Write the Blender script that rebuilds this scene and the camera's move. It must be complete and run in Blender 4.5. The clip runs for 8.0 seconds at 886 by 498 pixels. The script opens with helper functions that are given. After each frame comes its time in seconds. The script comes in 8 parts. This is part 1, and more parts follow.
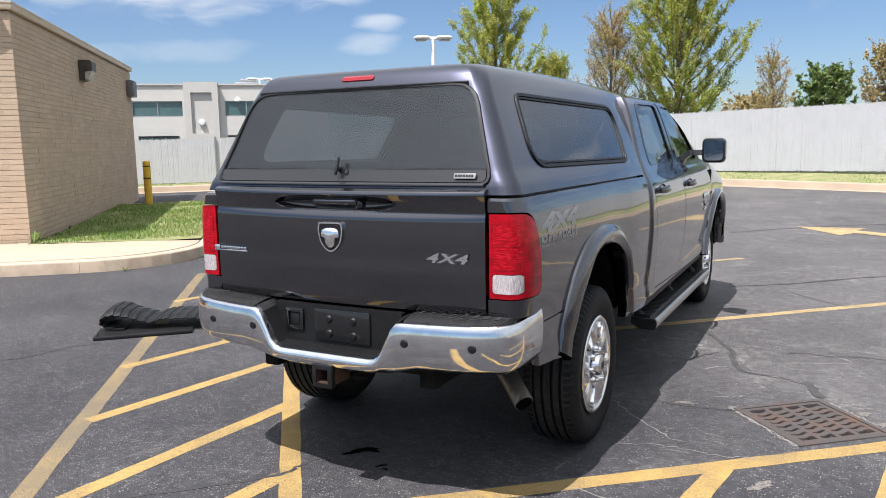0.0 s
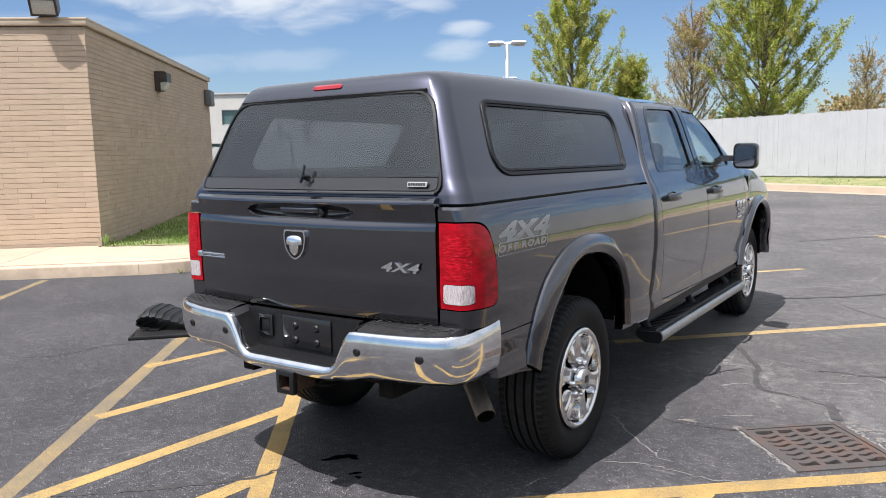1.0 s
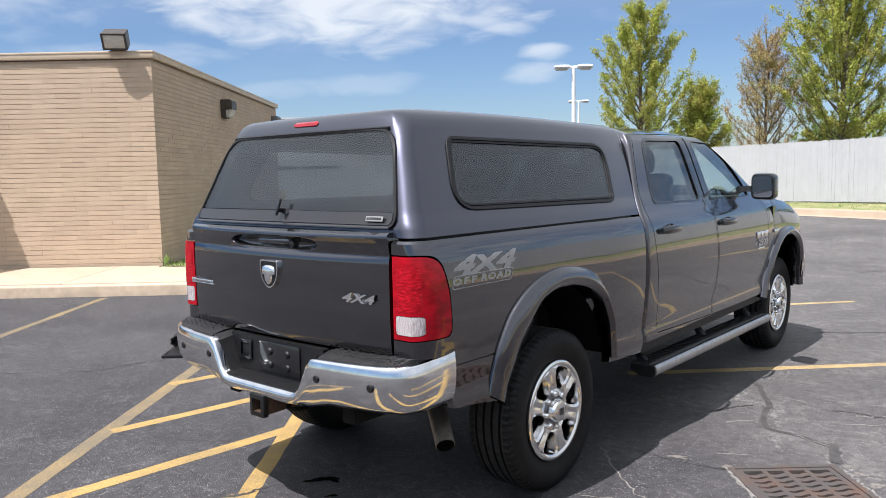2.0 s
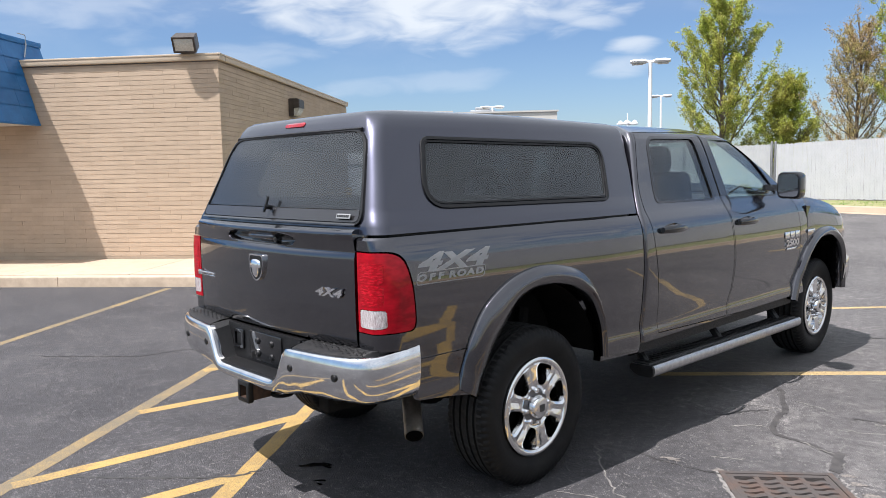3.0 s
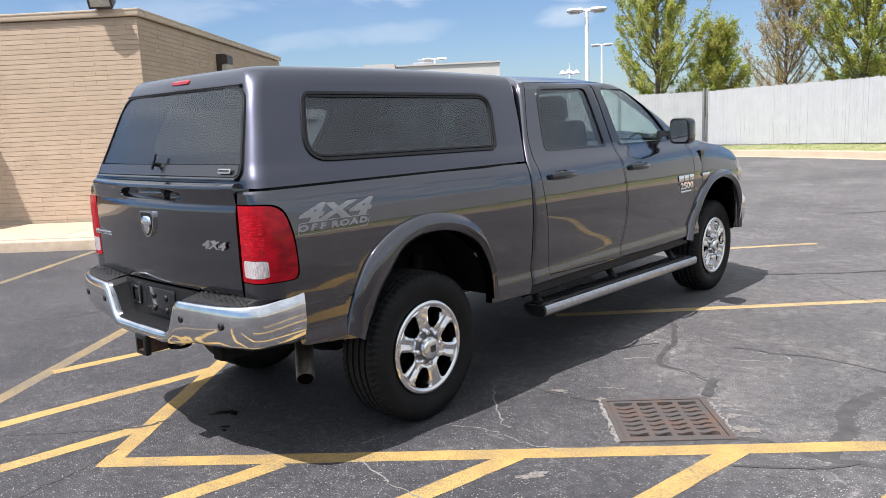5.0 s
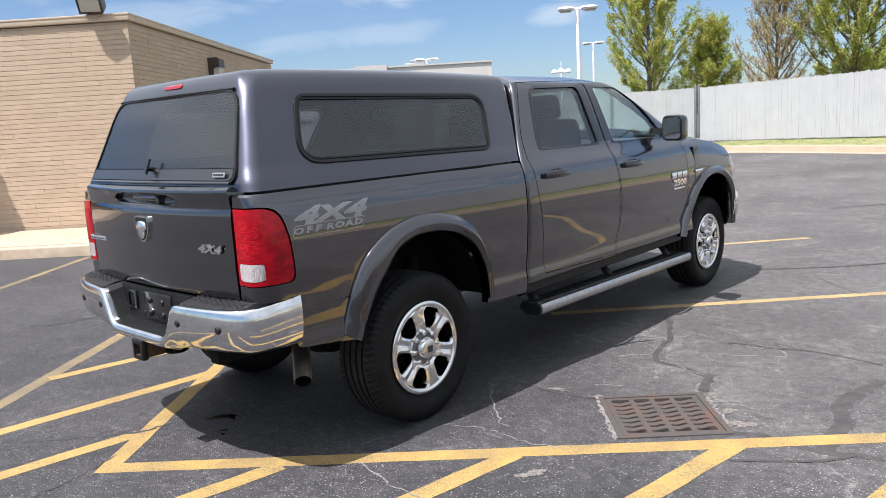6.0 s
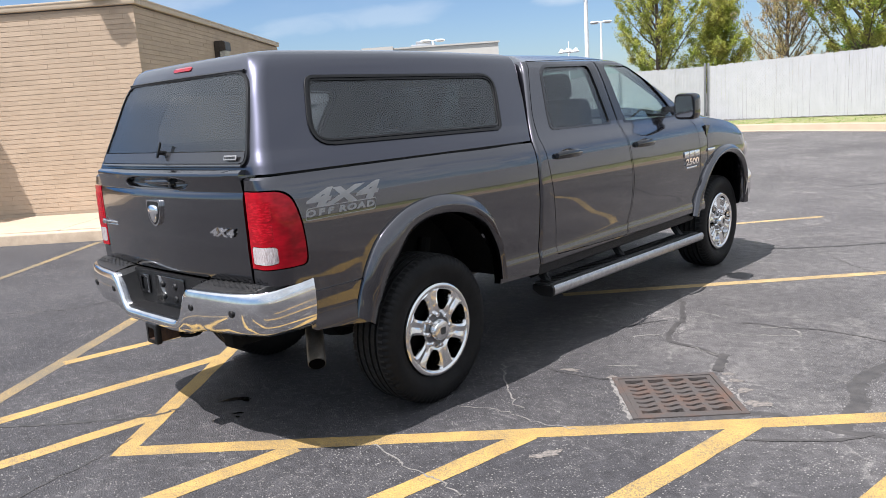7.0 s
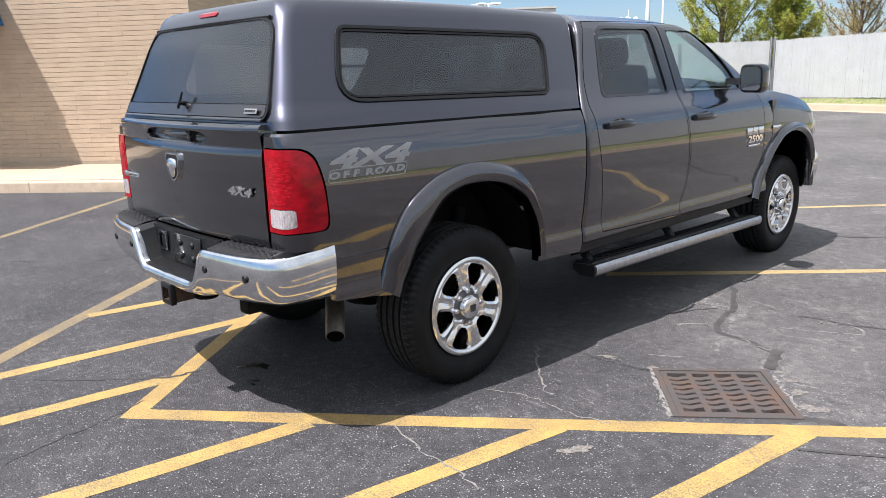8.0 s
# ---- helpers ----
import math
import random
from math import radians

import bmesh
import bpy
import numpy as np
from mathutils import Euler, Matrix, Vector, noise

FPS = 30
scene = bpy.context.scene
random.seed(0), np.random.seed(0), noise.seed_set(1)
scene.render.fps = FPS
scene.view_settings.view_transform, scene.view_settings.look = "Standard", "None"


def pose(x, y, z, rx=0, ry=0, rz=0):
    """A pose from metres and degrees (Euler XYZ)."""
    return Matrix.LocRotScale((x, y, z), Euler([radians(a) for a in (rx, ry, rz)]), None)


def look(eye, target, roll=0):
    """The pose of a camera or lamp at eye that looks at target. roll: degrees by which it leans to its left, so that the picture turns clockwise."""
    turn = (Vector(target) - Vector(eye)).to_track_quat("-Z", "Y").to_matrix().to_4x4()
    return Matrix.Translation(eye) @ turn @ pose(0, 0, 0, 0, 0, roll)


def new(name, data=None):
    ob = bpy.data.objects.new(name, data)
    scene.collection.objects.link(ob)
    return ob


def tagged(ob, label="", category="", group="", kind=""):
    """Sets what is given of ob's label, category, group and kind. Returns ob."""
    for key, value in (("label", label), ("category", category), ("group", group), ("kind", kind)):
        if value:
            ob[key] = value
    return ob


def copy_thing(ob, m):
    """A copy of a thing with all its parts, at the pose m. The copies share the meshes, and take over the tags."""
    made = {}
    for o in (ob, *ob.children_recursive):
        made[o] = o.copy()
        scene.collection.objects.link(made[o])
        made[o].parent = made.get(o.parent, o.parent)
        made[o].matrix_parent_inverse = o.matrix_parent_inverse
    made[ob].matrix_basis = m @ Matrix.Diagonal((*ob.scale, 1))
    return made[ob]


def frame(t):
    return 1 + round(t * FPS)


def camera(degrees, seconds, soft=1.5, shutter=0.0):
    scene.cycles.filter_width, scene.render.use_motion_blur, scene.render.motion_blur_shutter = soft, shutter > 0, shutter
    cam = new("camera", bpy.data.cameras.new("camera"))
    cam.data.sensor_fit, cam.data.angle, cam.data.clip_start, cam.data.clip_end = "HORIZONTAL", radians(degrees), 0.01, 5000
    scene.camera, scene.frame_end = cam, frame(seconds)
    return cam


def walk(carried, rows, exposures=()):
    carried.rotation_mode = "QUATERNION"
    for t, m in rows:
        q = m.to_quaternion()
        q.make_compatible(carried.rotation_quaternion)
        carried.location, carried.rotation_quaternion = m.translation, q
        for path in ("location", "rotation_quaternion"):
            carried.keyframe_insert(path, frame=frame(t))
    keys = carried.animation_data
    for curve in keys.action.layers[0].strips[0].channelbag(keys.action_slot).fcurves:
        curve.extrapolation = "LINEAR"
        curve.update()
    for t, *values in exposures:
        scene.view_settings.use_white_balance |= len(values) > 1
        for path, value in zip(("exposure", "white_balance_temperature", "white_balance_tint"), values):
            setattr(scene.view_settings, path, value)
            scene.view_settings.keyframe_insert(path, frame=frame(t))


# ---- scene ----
cam = camera(61.4, 8.0, 0.9)
PATH = [
    (0, (1.898, -3.739, 1.571), (1.002, -1.974, 1.29), -1.0),
    (0.5, (2.114, -3.525, 1.562), (1.096, -1.825, 1.294), -0.9),
    (1, (2.343, -3.441, 1.572), (1.25, -1.787, 1.309), -1.3),
    (1.5, (2.565, -3.365, 1.602), (1.392, -1.762, 1.372), -1.5),
    (2.8, (3.154, -2.997, 1.624), (1.76, -1.576, 1.431), -1.0),
    (3, (3.234, -2.959, 1.622), (1.812, -1.567, 1.416), -1.1),
    (3.5, (3.419, -2.795, 1.61), (1.976, -1.432, 1.375), -0.4),
    (4, (3.54, -2.757, 1.606), (2.147, -1.352, 1.317), -0.2),
    (4.5, (3.577, -2.838, 1.605), (2.235, -1.392, 1.277), -1.4),
    (6, (3.588, -2.862, 1.608), (2.279, -1.386, 1.277), -3.3),
    (6.5, (3.581, -2.868, 1.605), (2.273, -1.396, 1.255), -3.6),
    (7, (3.557, -2.865, 1.602), (2.236, -1.411, 1.226), -3.9),
    (7.5, (3.497, -2.781, 1.586), (2.144, -1.369, 1.168), -3.1),
    (8, (3.41, -2.623, 1.568), (2.013, -1.267, 1.11), -1.6),
]
walk(cam, [(t, look(eye, target, roll)) for t, eye, target, roll in PATH], [(0, 0.68), (1.5, 0.70), (3.0, 0.76), (4.5, 0.78), (6.5, 0.78), (8, 0.83)])

# ---- world, sun, exposure ----
SUN_WAY = Vector((-0.095, -0.50, 1.0)).normalized()
world = bpy.data.worlds.new("sky")
scene.world = world
world.use_nodes = True
wn, wl = world.node_tree.nodes, world.node_tree.links
wn.clear()
w_out = wn.new("ShaderNodeOutputWorld")
w_bg = wn.new("ShaderNodeBackground")
w_bg.inputs["Strength"].default_value = 0.075
w_sky = wn.new("ShaderNodeTexSky")
w_sky.sky_type, w_sky.sun_disc = "NISHITA", False
w_sky.sun_elevation = math.asin(SUN_WAY.z)
w_sky.sun_rotation = math.atan2(SUN_WAY.x, SUN_WAY.y)
w_sky.air_density, w_sky.dust_density, w_sky.ozone_density = 1.0, 0.55, 1.6
# thin streaks of high cloud, stretched along the horizon
w_co = wn.new("ShaderNodeTexCoord")
w_map = wn.new("ShaderNodeMapping")
w_map.inputs["Rotation"].default_value = (0.25, 0.2, 0.6)
w_map.inputs["Scale"].default_value = (1.5, 3.0, 7.5)
w_map.inputs["Location"].default_value = (0.35, 0.1, 0.62)
w_noise = wn.new("ShaderNodeTexNoise")
w_noise.inputs["Scale"].default_value = 1.35
w_noise.inputs["Detail"].default_value = 7.0
w_noise.inputs["Roughness"].default_value = 0.55
w_noise.inputs["Distortion"].default_value = 0.6
w_ramp = wn.new("ShaderNodeMapRange")
w_ramp.inputs["From Min"].default_value, w_ramp.inputs["From Max"].default_value = 0.44, 0.80
w_ramp.interpolation_type = "SMOOTHSTEP"
w_mix = wn.new("ShaderNodeMix")
w_mix.data_type = "RGBA"
wl.new(w_co.outputs["Generated"], w_map.inputs["Vector"])
wl.new(w_map.outputs["Vector"], w_noise.inputs["Vector"])
wl.new(w_noise.outputs["Fac"], w_ramp.inputs["Value"])
w_sep = wn.new("ShaderNodeSeparateXYZ")
wl.new(w_co.outputs["Generated"], w_sep.inputs["Vector"])
w_up = wn.new("ShaderNodeMapRange")
w_up.interpolation_type = "SMOOTHSTEP"
w_up.inputs["From Min"].default_value, w_up.inputs["From Max"].default_value = 0.08, 0.42
w_thin = wn.new("ShaderNodeMath")
w_thin.operation = "MULTIPLY"
wl.new(w_sep.outputs["Z"], w_up.inputs["Value"])
wl.new(w_ramp.outputs["Result"], w_thin.inputs[0])
wl.new(w_up.outputs["Result"], w_thin.inputs[1])


def w_calc(op, a, b=0.0, c=0.0):
    n = wn.new("ShaderNodeMath")
    n.operation = op
    for k, v in enumerate((a, b, c)):
        if isinstance(v, (int, float)):
            n.inputs[k].default_value = v
        else:
            wl.new(v, n.inputs[k])
    return n.outputs["Value"]


# one broad white cloud, a few shreds beside it and, last, an unseen bank added to brighten the truck's reflections:
# bearing, height (degrees), half sizes, tilt, whiteness
w_az = w_calc("MULTIPLY", w_calc("ARCTAN2", w_sep.outputs["X"], w_sep.outputs["Y"]), 57.296)
w_el = w_calc("MULTIPLY", w_calc("ARCSINE", w_sep.outputs["Z"]), 57.296)
w_at = wn.new("ShaderNodeCombineXYZ")
wl.new(w_calc("MULTIPLY", w_az, 0.22), w_at.inputs["X"])
wl.new(w_calc("MULTIPLY", w_el, 0.62), w_at.inputs["Y"])
w_rag = wn.new("ShaderNodeTexNoise")
for k, v in (("Scale", 1.0), ("Detail", 4.0), ("Roughness", 0.50), ("Distortion", 0.5)):
    w_rag.inputs[k].default_value = v
wl.new(w_at.outputs["Vector"], w_rag.inputs["Vector"])
w_sum = w_thin.outputs["Value"]
for az, el, ra, re, tilt, white in ((-46.0, 13.2, 15.5, 4.2, 0.0, 0.85), (-40.5, 10.7, 5.0, 1.5, 0.08, 0.45), (-35.8, 11.1, 4.0, 0.8, -0.2, 0.55), (-31.3, 8.8, 2.0, 0.7, -0.06, 0.60), (-31.8, 7.35, 2.5, 0.9, 0.05, 0.42), (-47.0, 6.6, 9.0, 0.9, 0.06, 0.22), (-18.0, 15.5, 12.0, 2.4, 0.1, 0.4), (-72.0, 12.5, 10.0, 2.6, -0.1, 0.35), (8.0, 11.5, 5.0, 0.8, 0.12, 0.35), (-62.0, 8.2, 8.0, 1.3, 0.1, 0.25), (80.0, 14.0, 66.0, 15.0, 0.0, 0.88)):
    dx = w_calc("DIVIDE", w_calc("ADD", w_az, -az), ra)
    dy = w_calc("DIVIDE", w_calc("MULTIPLY_ADD", w_calc("ADD", w_az, -az), -tilt, w_calc("ADD", w_el, -el)), re)
    d2 = w_calc("ADD", w_calc("MULTIPLY", dx, dx), w_calc("MULTIPLY", dy, dy))
    d2 = w_calc("MULTIPLY_ADD", w_calc("ADD", w_rag.outputs["Fac"], -0.5), 2.8, d2)
    edge = wn.new("ShaderNodeMapRange")
    edge.interpolation_type = "SMOOTHSTEP"
    for k, v in (("From Min", -0.25), ("From Max", 1.25), ("To Min", white), ("To Max", 0.0)):
        edge.inputs[k].default_value = v
    wl.new(d2, edge.inputs["Value"])
    w_sum = w_calc("MAXIMUM", w_sum, edge.outputs["Result"])
w_veil = wn.new("ShaderNodeMapRange")
w_veil.interpolation_type = "SMOOTHSTEP"
for k, v in (("From Min", 9.5), ("From Max", 22.0), ("To Min", 0.0), ("To Max", 0.72)):
    w_veil.inputs[k].default_value = v
wl.new(w_el, w_veil.inputs["Value"])
w_sum = w_calc("MAXIMUM", w_sum, w_calc("MULTIPLY", w_veil.outputs["Result"], w_calc("MULTIPLY_ADD", w_noise.outputs["Fac"], 0.6, 0.7)))
wl.new(w_sum, w_mix.inputs["Factor"])
# thin cloud scatters the light forwards: it is brighter towards the sun
w_dot = wn.new("ShaderNodeVectorMath")
w_dot.operation = "DOT_PRODUCT"
w_dot.inputs[1].default_value = SUN_WAY
wl.new(w_co.outputs["Generated"], w_dot.inputs[0])
w_lit = wn.new("ShaderNodeVectorMath")
w_lit.operation = "SCALE"
w_lit.inputs[0].default_value = (7.5, 7.9, 8.4)
wl.new(w_calc("MULTIPLY_ADD", w_calc("POWER", w_calc("MAXIMUM", w_dot.outputs["Value"], 0.0), 3.0), 1.5, 1.0), w_lit.inputs["Scale"])
wl.new(w_lit.outputs["Vector"], w_mix.inputs["B"])
w_tint = wn.new("ShaderNodeMix")
w_tint.data_type, w_tint.blend_type = "RGBA", "MULTIPLY"
w_tint.inputs["Factor"].default_value = 1.0
w_tint.inputs["B"].default_value = (0.74, 0.845, 1.03, 1)
wl.new(w_sky.outputs["Color"], w_tint.inputs["A"])
wl.new(w_tint.outputs["Result"], w_mix.inputs["A"])
wl.new(w_mix.outputs["Result"], w_bg.inputs["Color"])
wl.new(w_bg.outputs["Background"], w_out.inputs["Surface"])
sun = new("sun", bpy.data.lights.new("sun", "SUN"))
sun.data.energy, sun.data.angle, sun.data.color = 5.0, radians(0.55), (1.0, 0.960, 0.965)
sun.matrix_world = look((0, 0, 40), Vector((0, 0, 40)) - SUN_WAY)

# ---- materials ----
SITE = radians(39.5)   # the building's front is turned by this against the truck
SC, SS = math.cos(SITE), math.sin(SITE)
MATS = {}


def socket(n, name, value):
    n.inputs[name].default_value = value


def material(name, color, rough=0.5, metal=0.0, color2=None, scale=8.0, detail=5.0, bump=0.0, bump_scale=60.0,
             coat=0.0, spec=0.5, lo=0.35, hi=0.65, rough2=None, emit=None, stretch=(1, 1, 1), vary=0.0):
    """A principled material in object space with two scales of variation, relief and, where vary is set, a change from piece to piece."""
    m = bpy.data.materials.new(name)
    m.use_nodes = True
    nt = m.node_tree
    N, L = nt.nodes, nt.links
    p = N["Principled BSDF"]
    socket(p, "Base Color", (*color, 1))
    socket(p, "Roughness", rough)
    socket(p, "Metallic", metal)
    socket(p, "Specular IOR Level", spec)
    socket(p, "Coat Weight", coat)
    socket(p, "Coat Roughness", 0.03)
    if emit:
        socket(p, "Emission Color", (*color, 1))
        socket(p, "Emission Strength", emit)
    co = N.new("ShaderNodeTexCoord")
    mp = N.new("ShaderNodeMapping")
    socket(mp, "Scale", stretch)
    L.new(co.outputs["Object"], mp.inputs["Vector"])
    last = None
    if color2:
        a = N.new("ShaderNodeTexNoise")
        socket(a, "Scale", scale)
        socket(a, "Detail", detail)
        socket(a, "Roughness", 0.65)
        L.new(mp.outputs["Vector"], a.inputs["Vector"])
        r = N.new("ShaderNodeMapRange")
        socket(r, "From Min", lo)
        socket(r, "From Max", hi)
        L.new(a.outputs["Fac"], r.inputs["Value"])
        mx = N.new("ShaderNodeMix")
        mx.data_type = "RGBA"
        socket(mx, "A", (*color, 1))
        socket(mx, "B", (*color2, 1))
        L.new(r.outputs["Result"], mx.inputs["Factor"])
        last = mx.outputs["Result"]
        if rough2 is not None:
            rr = N.new("ShaderNodeMapRange")
            socket(rr, "To Min", rough)
            socket(rr, "To Max", rough2)
            L.new(r.outputs["Result"], rr.inputs["Value"])
            L.new(rr.outputs["Result"], p.inputs["Roughness"])
    if vary:
        oi = N.new("ShaderNodeObjectInfo")
        vr = N.new("ShaderNodeMapRange")
        socket(vr, "To Min", 1 - vary)
        socket(vr, "To Max", 1 + vary)
        L.new(oi.outputs["Random"], vr.inputs["Value"])
        hs = N.new("ShaderNodeHueSaturation")
        if last:
            L.new(last, hs.inputs["Color"])
        else:
            socket(hs, "Color", (*color, 1))
        L.new(vr.outputs["Result"], hs.inputs["Value"])
        last = hs.outputs["Color"]
    if last:
        L.new(last, p.inputs["Base Color"])
    if bump:
        b = N.new("ShaderNodeTexNoise")
        socket(b, "Scale", bump_scale)
        socket(b, "Detail", 4.0)
        L.new(mp.outputs["Vector"], b.inputs["Vector"])
        bp = N.new("ShaderNodeBump")
        socket(bp, "Strength", bump)
        socket(bp, "Distance", 0.01)
        L.new(b.outputs["Fac"], bp.inputs["Height"])
        L.new(bp.outputs["Normal"], p.inputs["Normal"])
    MATS[name] = m
    return m


def glass(name, tint, ior=1.45, rough=0.0, dust=0.0):
    """A tinted pane: what is behind it shows through its tint, with a true reflection on top."""
    m = bpy.data.materials.new(name)
    m.use_nodes = True
    N, L = m.node_tree.nodes, m.node_tree.links
    N.clear()
    out = N.new("ShaderNodeOutputMaterial")
    tr = N.new("ShaderNodeBsdfTransparent")
    socket(tr, "Color", (*tint, 1))
    gl = N.new("ShaderNodeBsdfGlossy")
    socket(gl, "Roughness", rough)
    lw = N.new("ShaderNodeLayerWeight")
    socket(lw, "Blend", 0.5)
    pw = N.new("ShaderNodeMath")
    pw.operation = "POWER"
    pw.inputs[1].default_value = 4.2
    L.new(lw.outputs["Facing"], pw.inputs[0])
    f0 = 1.9 * ((ior - 1) / (ior + 1)) ** 2      # both faces of the pane
    fr = N.new("ShaderNodeMath")
    fr.operation = "MULTIPLY_ADD"
    fr.inputs[1].default_value, fr.inputs[2].default_value = 1 - f0, f0
    L.new(pw.outputs["Value"], fr.inputs[0])
    mx = N.new("ShaderNodeMixShader")
    L.new(fr.outputs["Value"], mx.inputs["Fac"])
    L.new(tr.outputs["BSDF"], mx.inputs[1])
    L.new(gl.outputs["BSDF"], mx.inputs[2])
    if dust:
        # a film of road dust, thicker in places
        film = N.new("ShaderNodeBsdfDiffuse")
        socket(film, "Color", (0.37, 0.39, 0.415, 1))
        co = N.new("ShaderNodeTexCoord")
        ns = N.new("ShaderNodeTexNoise")
        socket(ns, "Scale", 3.0)
        socket(ns, "Detail", 5.0)
        L.new(co.outputs["Object"], ns.inputs["Vector"])
        k = N.new("ShaderNodeMapRange")
        for s, v in (("From Min", 0.3), ("From Max", 0.7), ("To Min", dust * 0.75), ("To Max", dust * 1.25)):
            socket(k, s, v)
        L.new(ns.outputs["Fac"], k.inputs["Value"])
        m2 = N.new("ShaderNodeMixShader")
        L.new(k.outputs["Result"], m2.inputs["Fac"])
        L.new(mx.outputs["Shader"], m2.inputs[1])
        L.new(film.outputs["BSDF"], m2.inputs[2])
        mx = m2
    L.new(mx.outputs["Shader"], out.inputs["Surface"])
    MATS[name] = m
    return m


paint = material("grey_metallic_paint", (0.029, 0.0265, 0.034), 0.24, 1.0, (0.036, 0.033, 0.042), 900, 2, coat=1.0)
socket(paint.node_tree.nodes["Principled BSDF"], "Coat IOR", 1.95)
shell_paint = material("shell_grey_paint", (0.038, 0.039, 0.056), 0.36, 0.99, (0.046, 0.047, 0.067), 900, 2, coat=1.0)
socket(shell_paint.node_tree.nodes["Principled BSDF"], "Coat IOR", 1.62)
black_plastic = material("black_plastic", (0.005, 0.005, 0.0055), 0.45, 0, (0.009, 0.009, 0.0095), 40, bump=0.15, bump_scale=500, spec=0.3)
tread_plastic = material("step_plastic", (0.009, 0.009, 0.010), 0.5, 0, (0.022, 0.021, 0.021), 25, bump=0.3, bump_scale=240, spec=0.3)
gloss_grey = material("dark_gloss_rail", (0.020, 0.019, 0.020), 0.25, 0.2, coat=0.6)
gloss_black = material("gloss_black_trim", (0.006, 0.006, 0.007), 0.12, 0, coat=0.5)
black_void = material("dark_underbody", (0.006, 0.006, 0.006), 0.8, 0, (0.013, 0.012, 0.011), 12, spec=0.1)
liner = material("wheel_liner", (0.006, 0.006, 0.006), 0.9, 0, (0.010, 0.009, 0.0085), 10, bump=0.2, spec=0.05)
chrome = material("chrome", (0.78, 0.78, 0.79), 0.055, 1.0, (0.66, 0.655, 0.65), 14, rough2=0.11)
chrome_bright = material("bright_chrome", (0.84, 0.84, 0.85), 0.07, 1.0)
rim_chrome = material("polished_rim", (0.84, 0.838, 0.84), 0.07, 1.0, (0.76, 0.757, 0.755), 9, rough2=0.12)
dark_alloy = material("shaded_alloy", (0.22, 0.22, 0.23), 0.35, 0.9, (0.15, 0.15, 0.155), 30)
brushed = material("brushed_alloy", (0.55, 0.55, 0.56), 0.28, 1.0, (0.42, 0.42, 0.43), 30, rough2=0.4)
rubber = material("tyre_rubber", (0.0065, 0.0065, 0.007), 0.55, 0, (0.011, 0.0108, 0.0108), 16, bump=0.12, bump_scale=300, spec=0.15)
tread_rubber = material("worn_tread_rubber", (0.014, 0.014, 0.014), 0.7, 0, (0.026, 0.0255, 0.025), 30, bump=0.2, bump_scale=250, spec=0.25)
red_dark = material("dark_red_lens", (0.32, 0.003, 0.012), 0.2, 0, (0.24, 0.002, 0.008), 30, coat=0.6)
red_lens = material("red_lens", (0.20, 0.0007, 0.005), 0.22, 0, (0.36, 0.0014, 0.010), 11, 2, bump=0.08, bump_scale=80, coat=0.45, spec=0.1, stretch=(1, 1, 2.2))
lining_grey = material("shell_lining", (0.030, 0.032, 0.036), 0.9, 0, (0.045, 0.047, 0.052), 6, spec=0.1)
red_inner = material("red_reflector", (0.25, 0.0009, 0.006), 0.2, 0, (0.52, 0.006, 0.018), 34, 3, lo=0.46, hi=0.72, bump=0.30, bump_scale=70, coat=0.45, spec=0.1, stretch=(1, 1, 4.0))
white_lens = material("clear_lens", (0.66, 0.62, 0.62), 0.12, 0.3, (0.34, 0.27, 0.27), 130, coat=1.0, stretch=(2.2, 1, 0.35))
rust = material("rusty_steel", (0.045, 0.030, 0.024), 0.7, 0.4, (0.10, 0.055, 0.034), 30, bump=0.3)
steel_dull = material("exhaust_steel", (0.30, 0.27, 0.23), 0.42, 0.9, (0.20, 0.17, 0.14), 20)
cloth_dark = material("seat_cloth", (0.008, 0.008, 0.008), 0.9, 0, (0.015, 0.014, 0.014), 60, bump=0.3, bump_scale=400)
dash_grey = material("dashboard_vinyl", (0.030, 0.030, 0.031), 0.6, 0, (0.045, 0.044, 0.044), 40)
decal_grey = material("silver_decal", (0.25, 0.25, 0.252), 0.45, 0.0, (0.21, 0.21, 0.212), 12, coat=0.4)
glass_dark = glass("privacy_glass", (0.60, 0.63, 0.645), 1.45, dust=0.005)
glass_shell = glass("shell_glass", (0.58, 0.60, 0.615), 1.45, dust=0.016)
glass_side = glass("shell_side_glass", (0.60, 0.625, 0.65), 1.45, dust=0.012)
glass_front = glass("green_glass", (0.90, 0.965, 0.95))
mirror_glass = material("mirror_glass", (0.85, 0.86, 0.88), 0.02, 1.0)


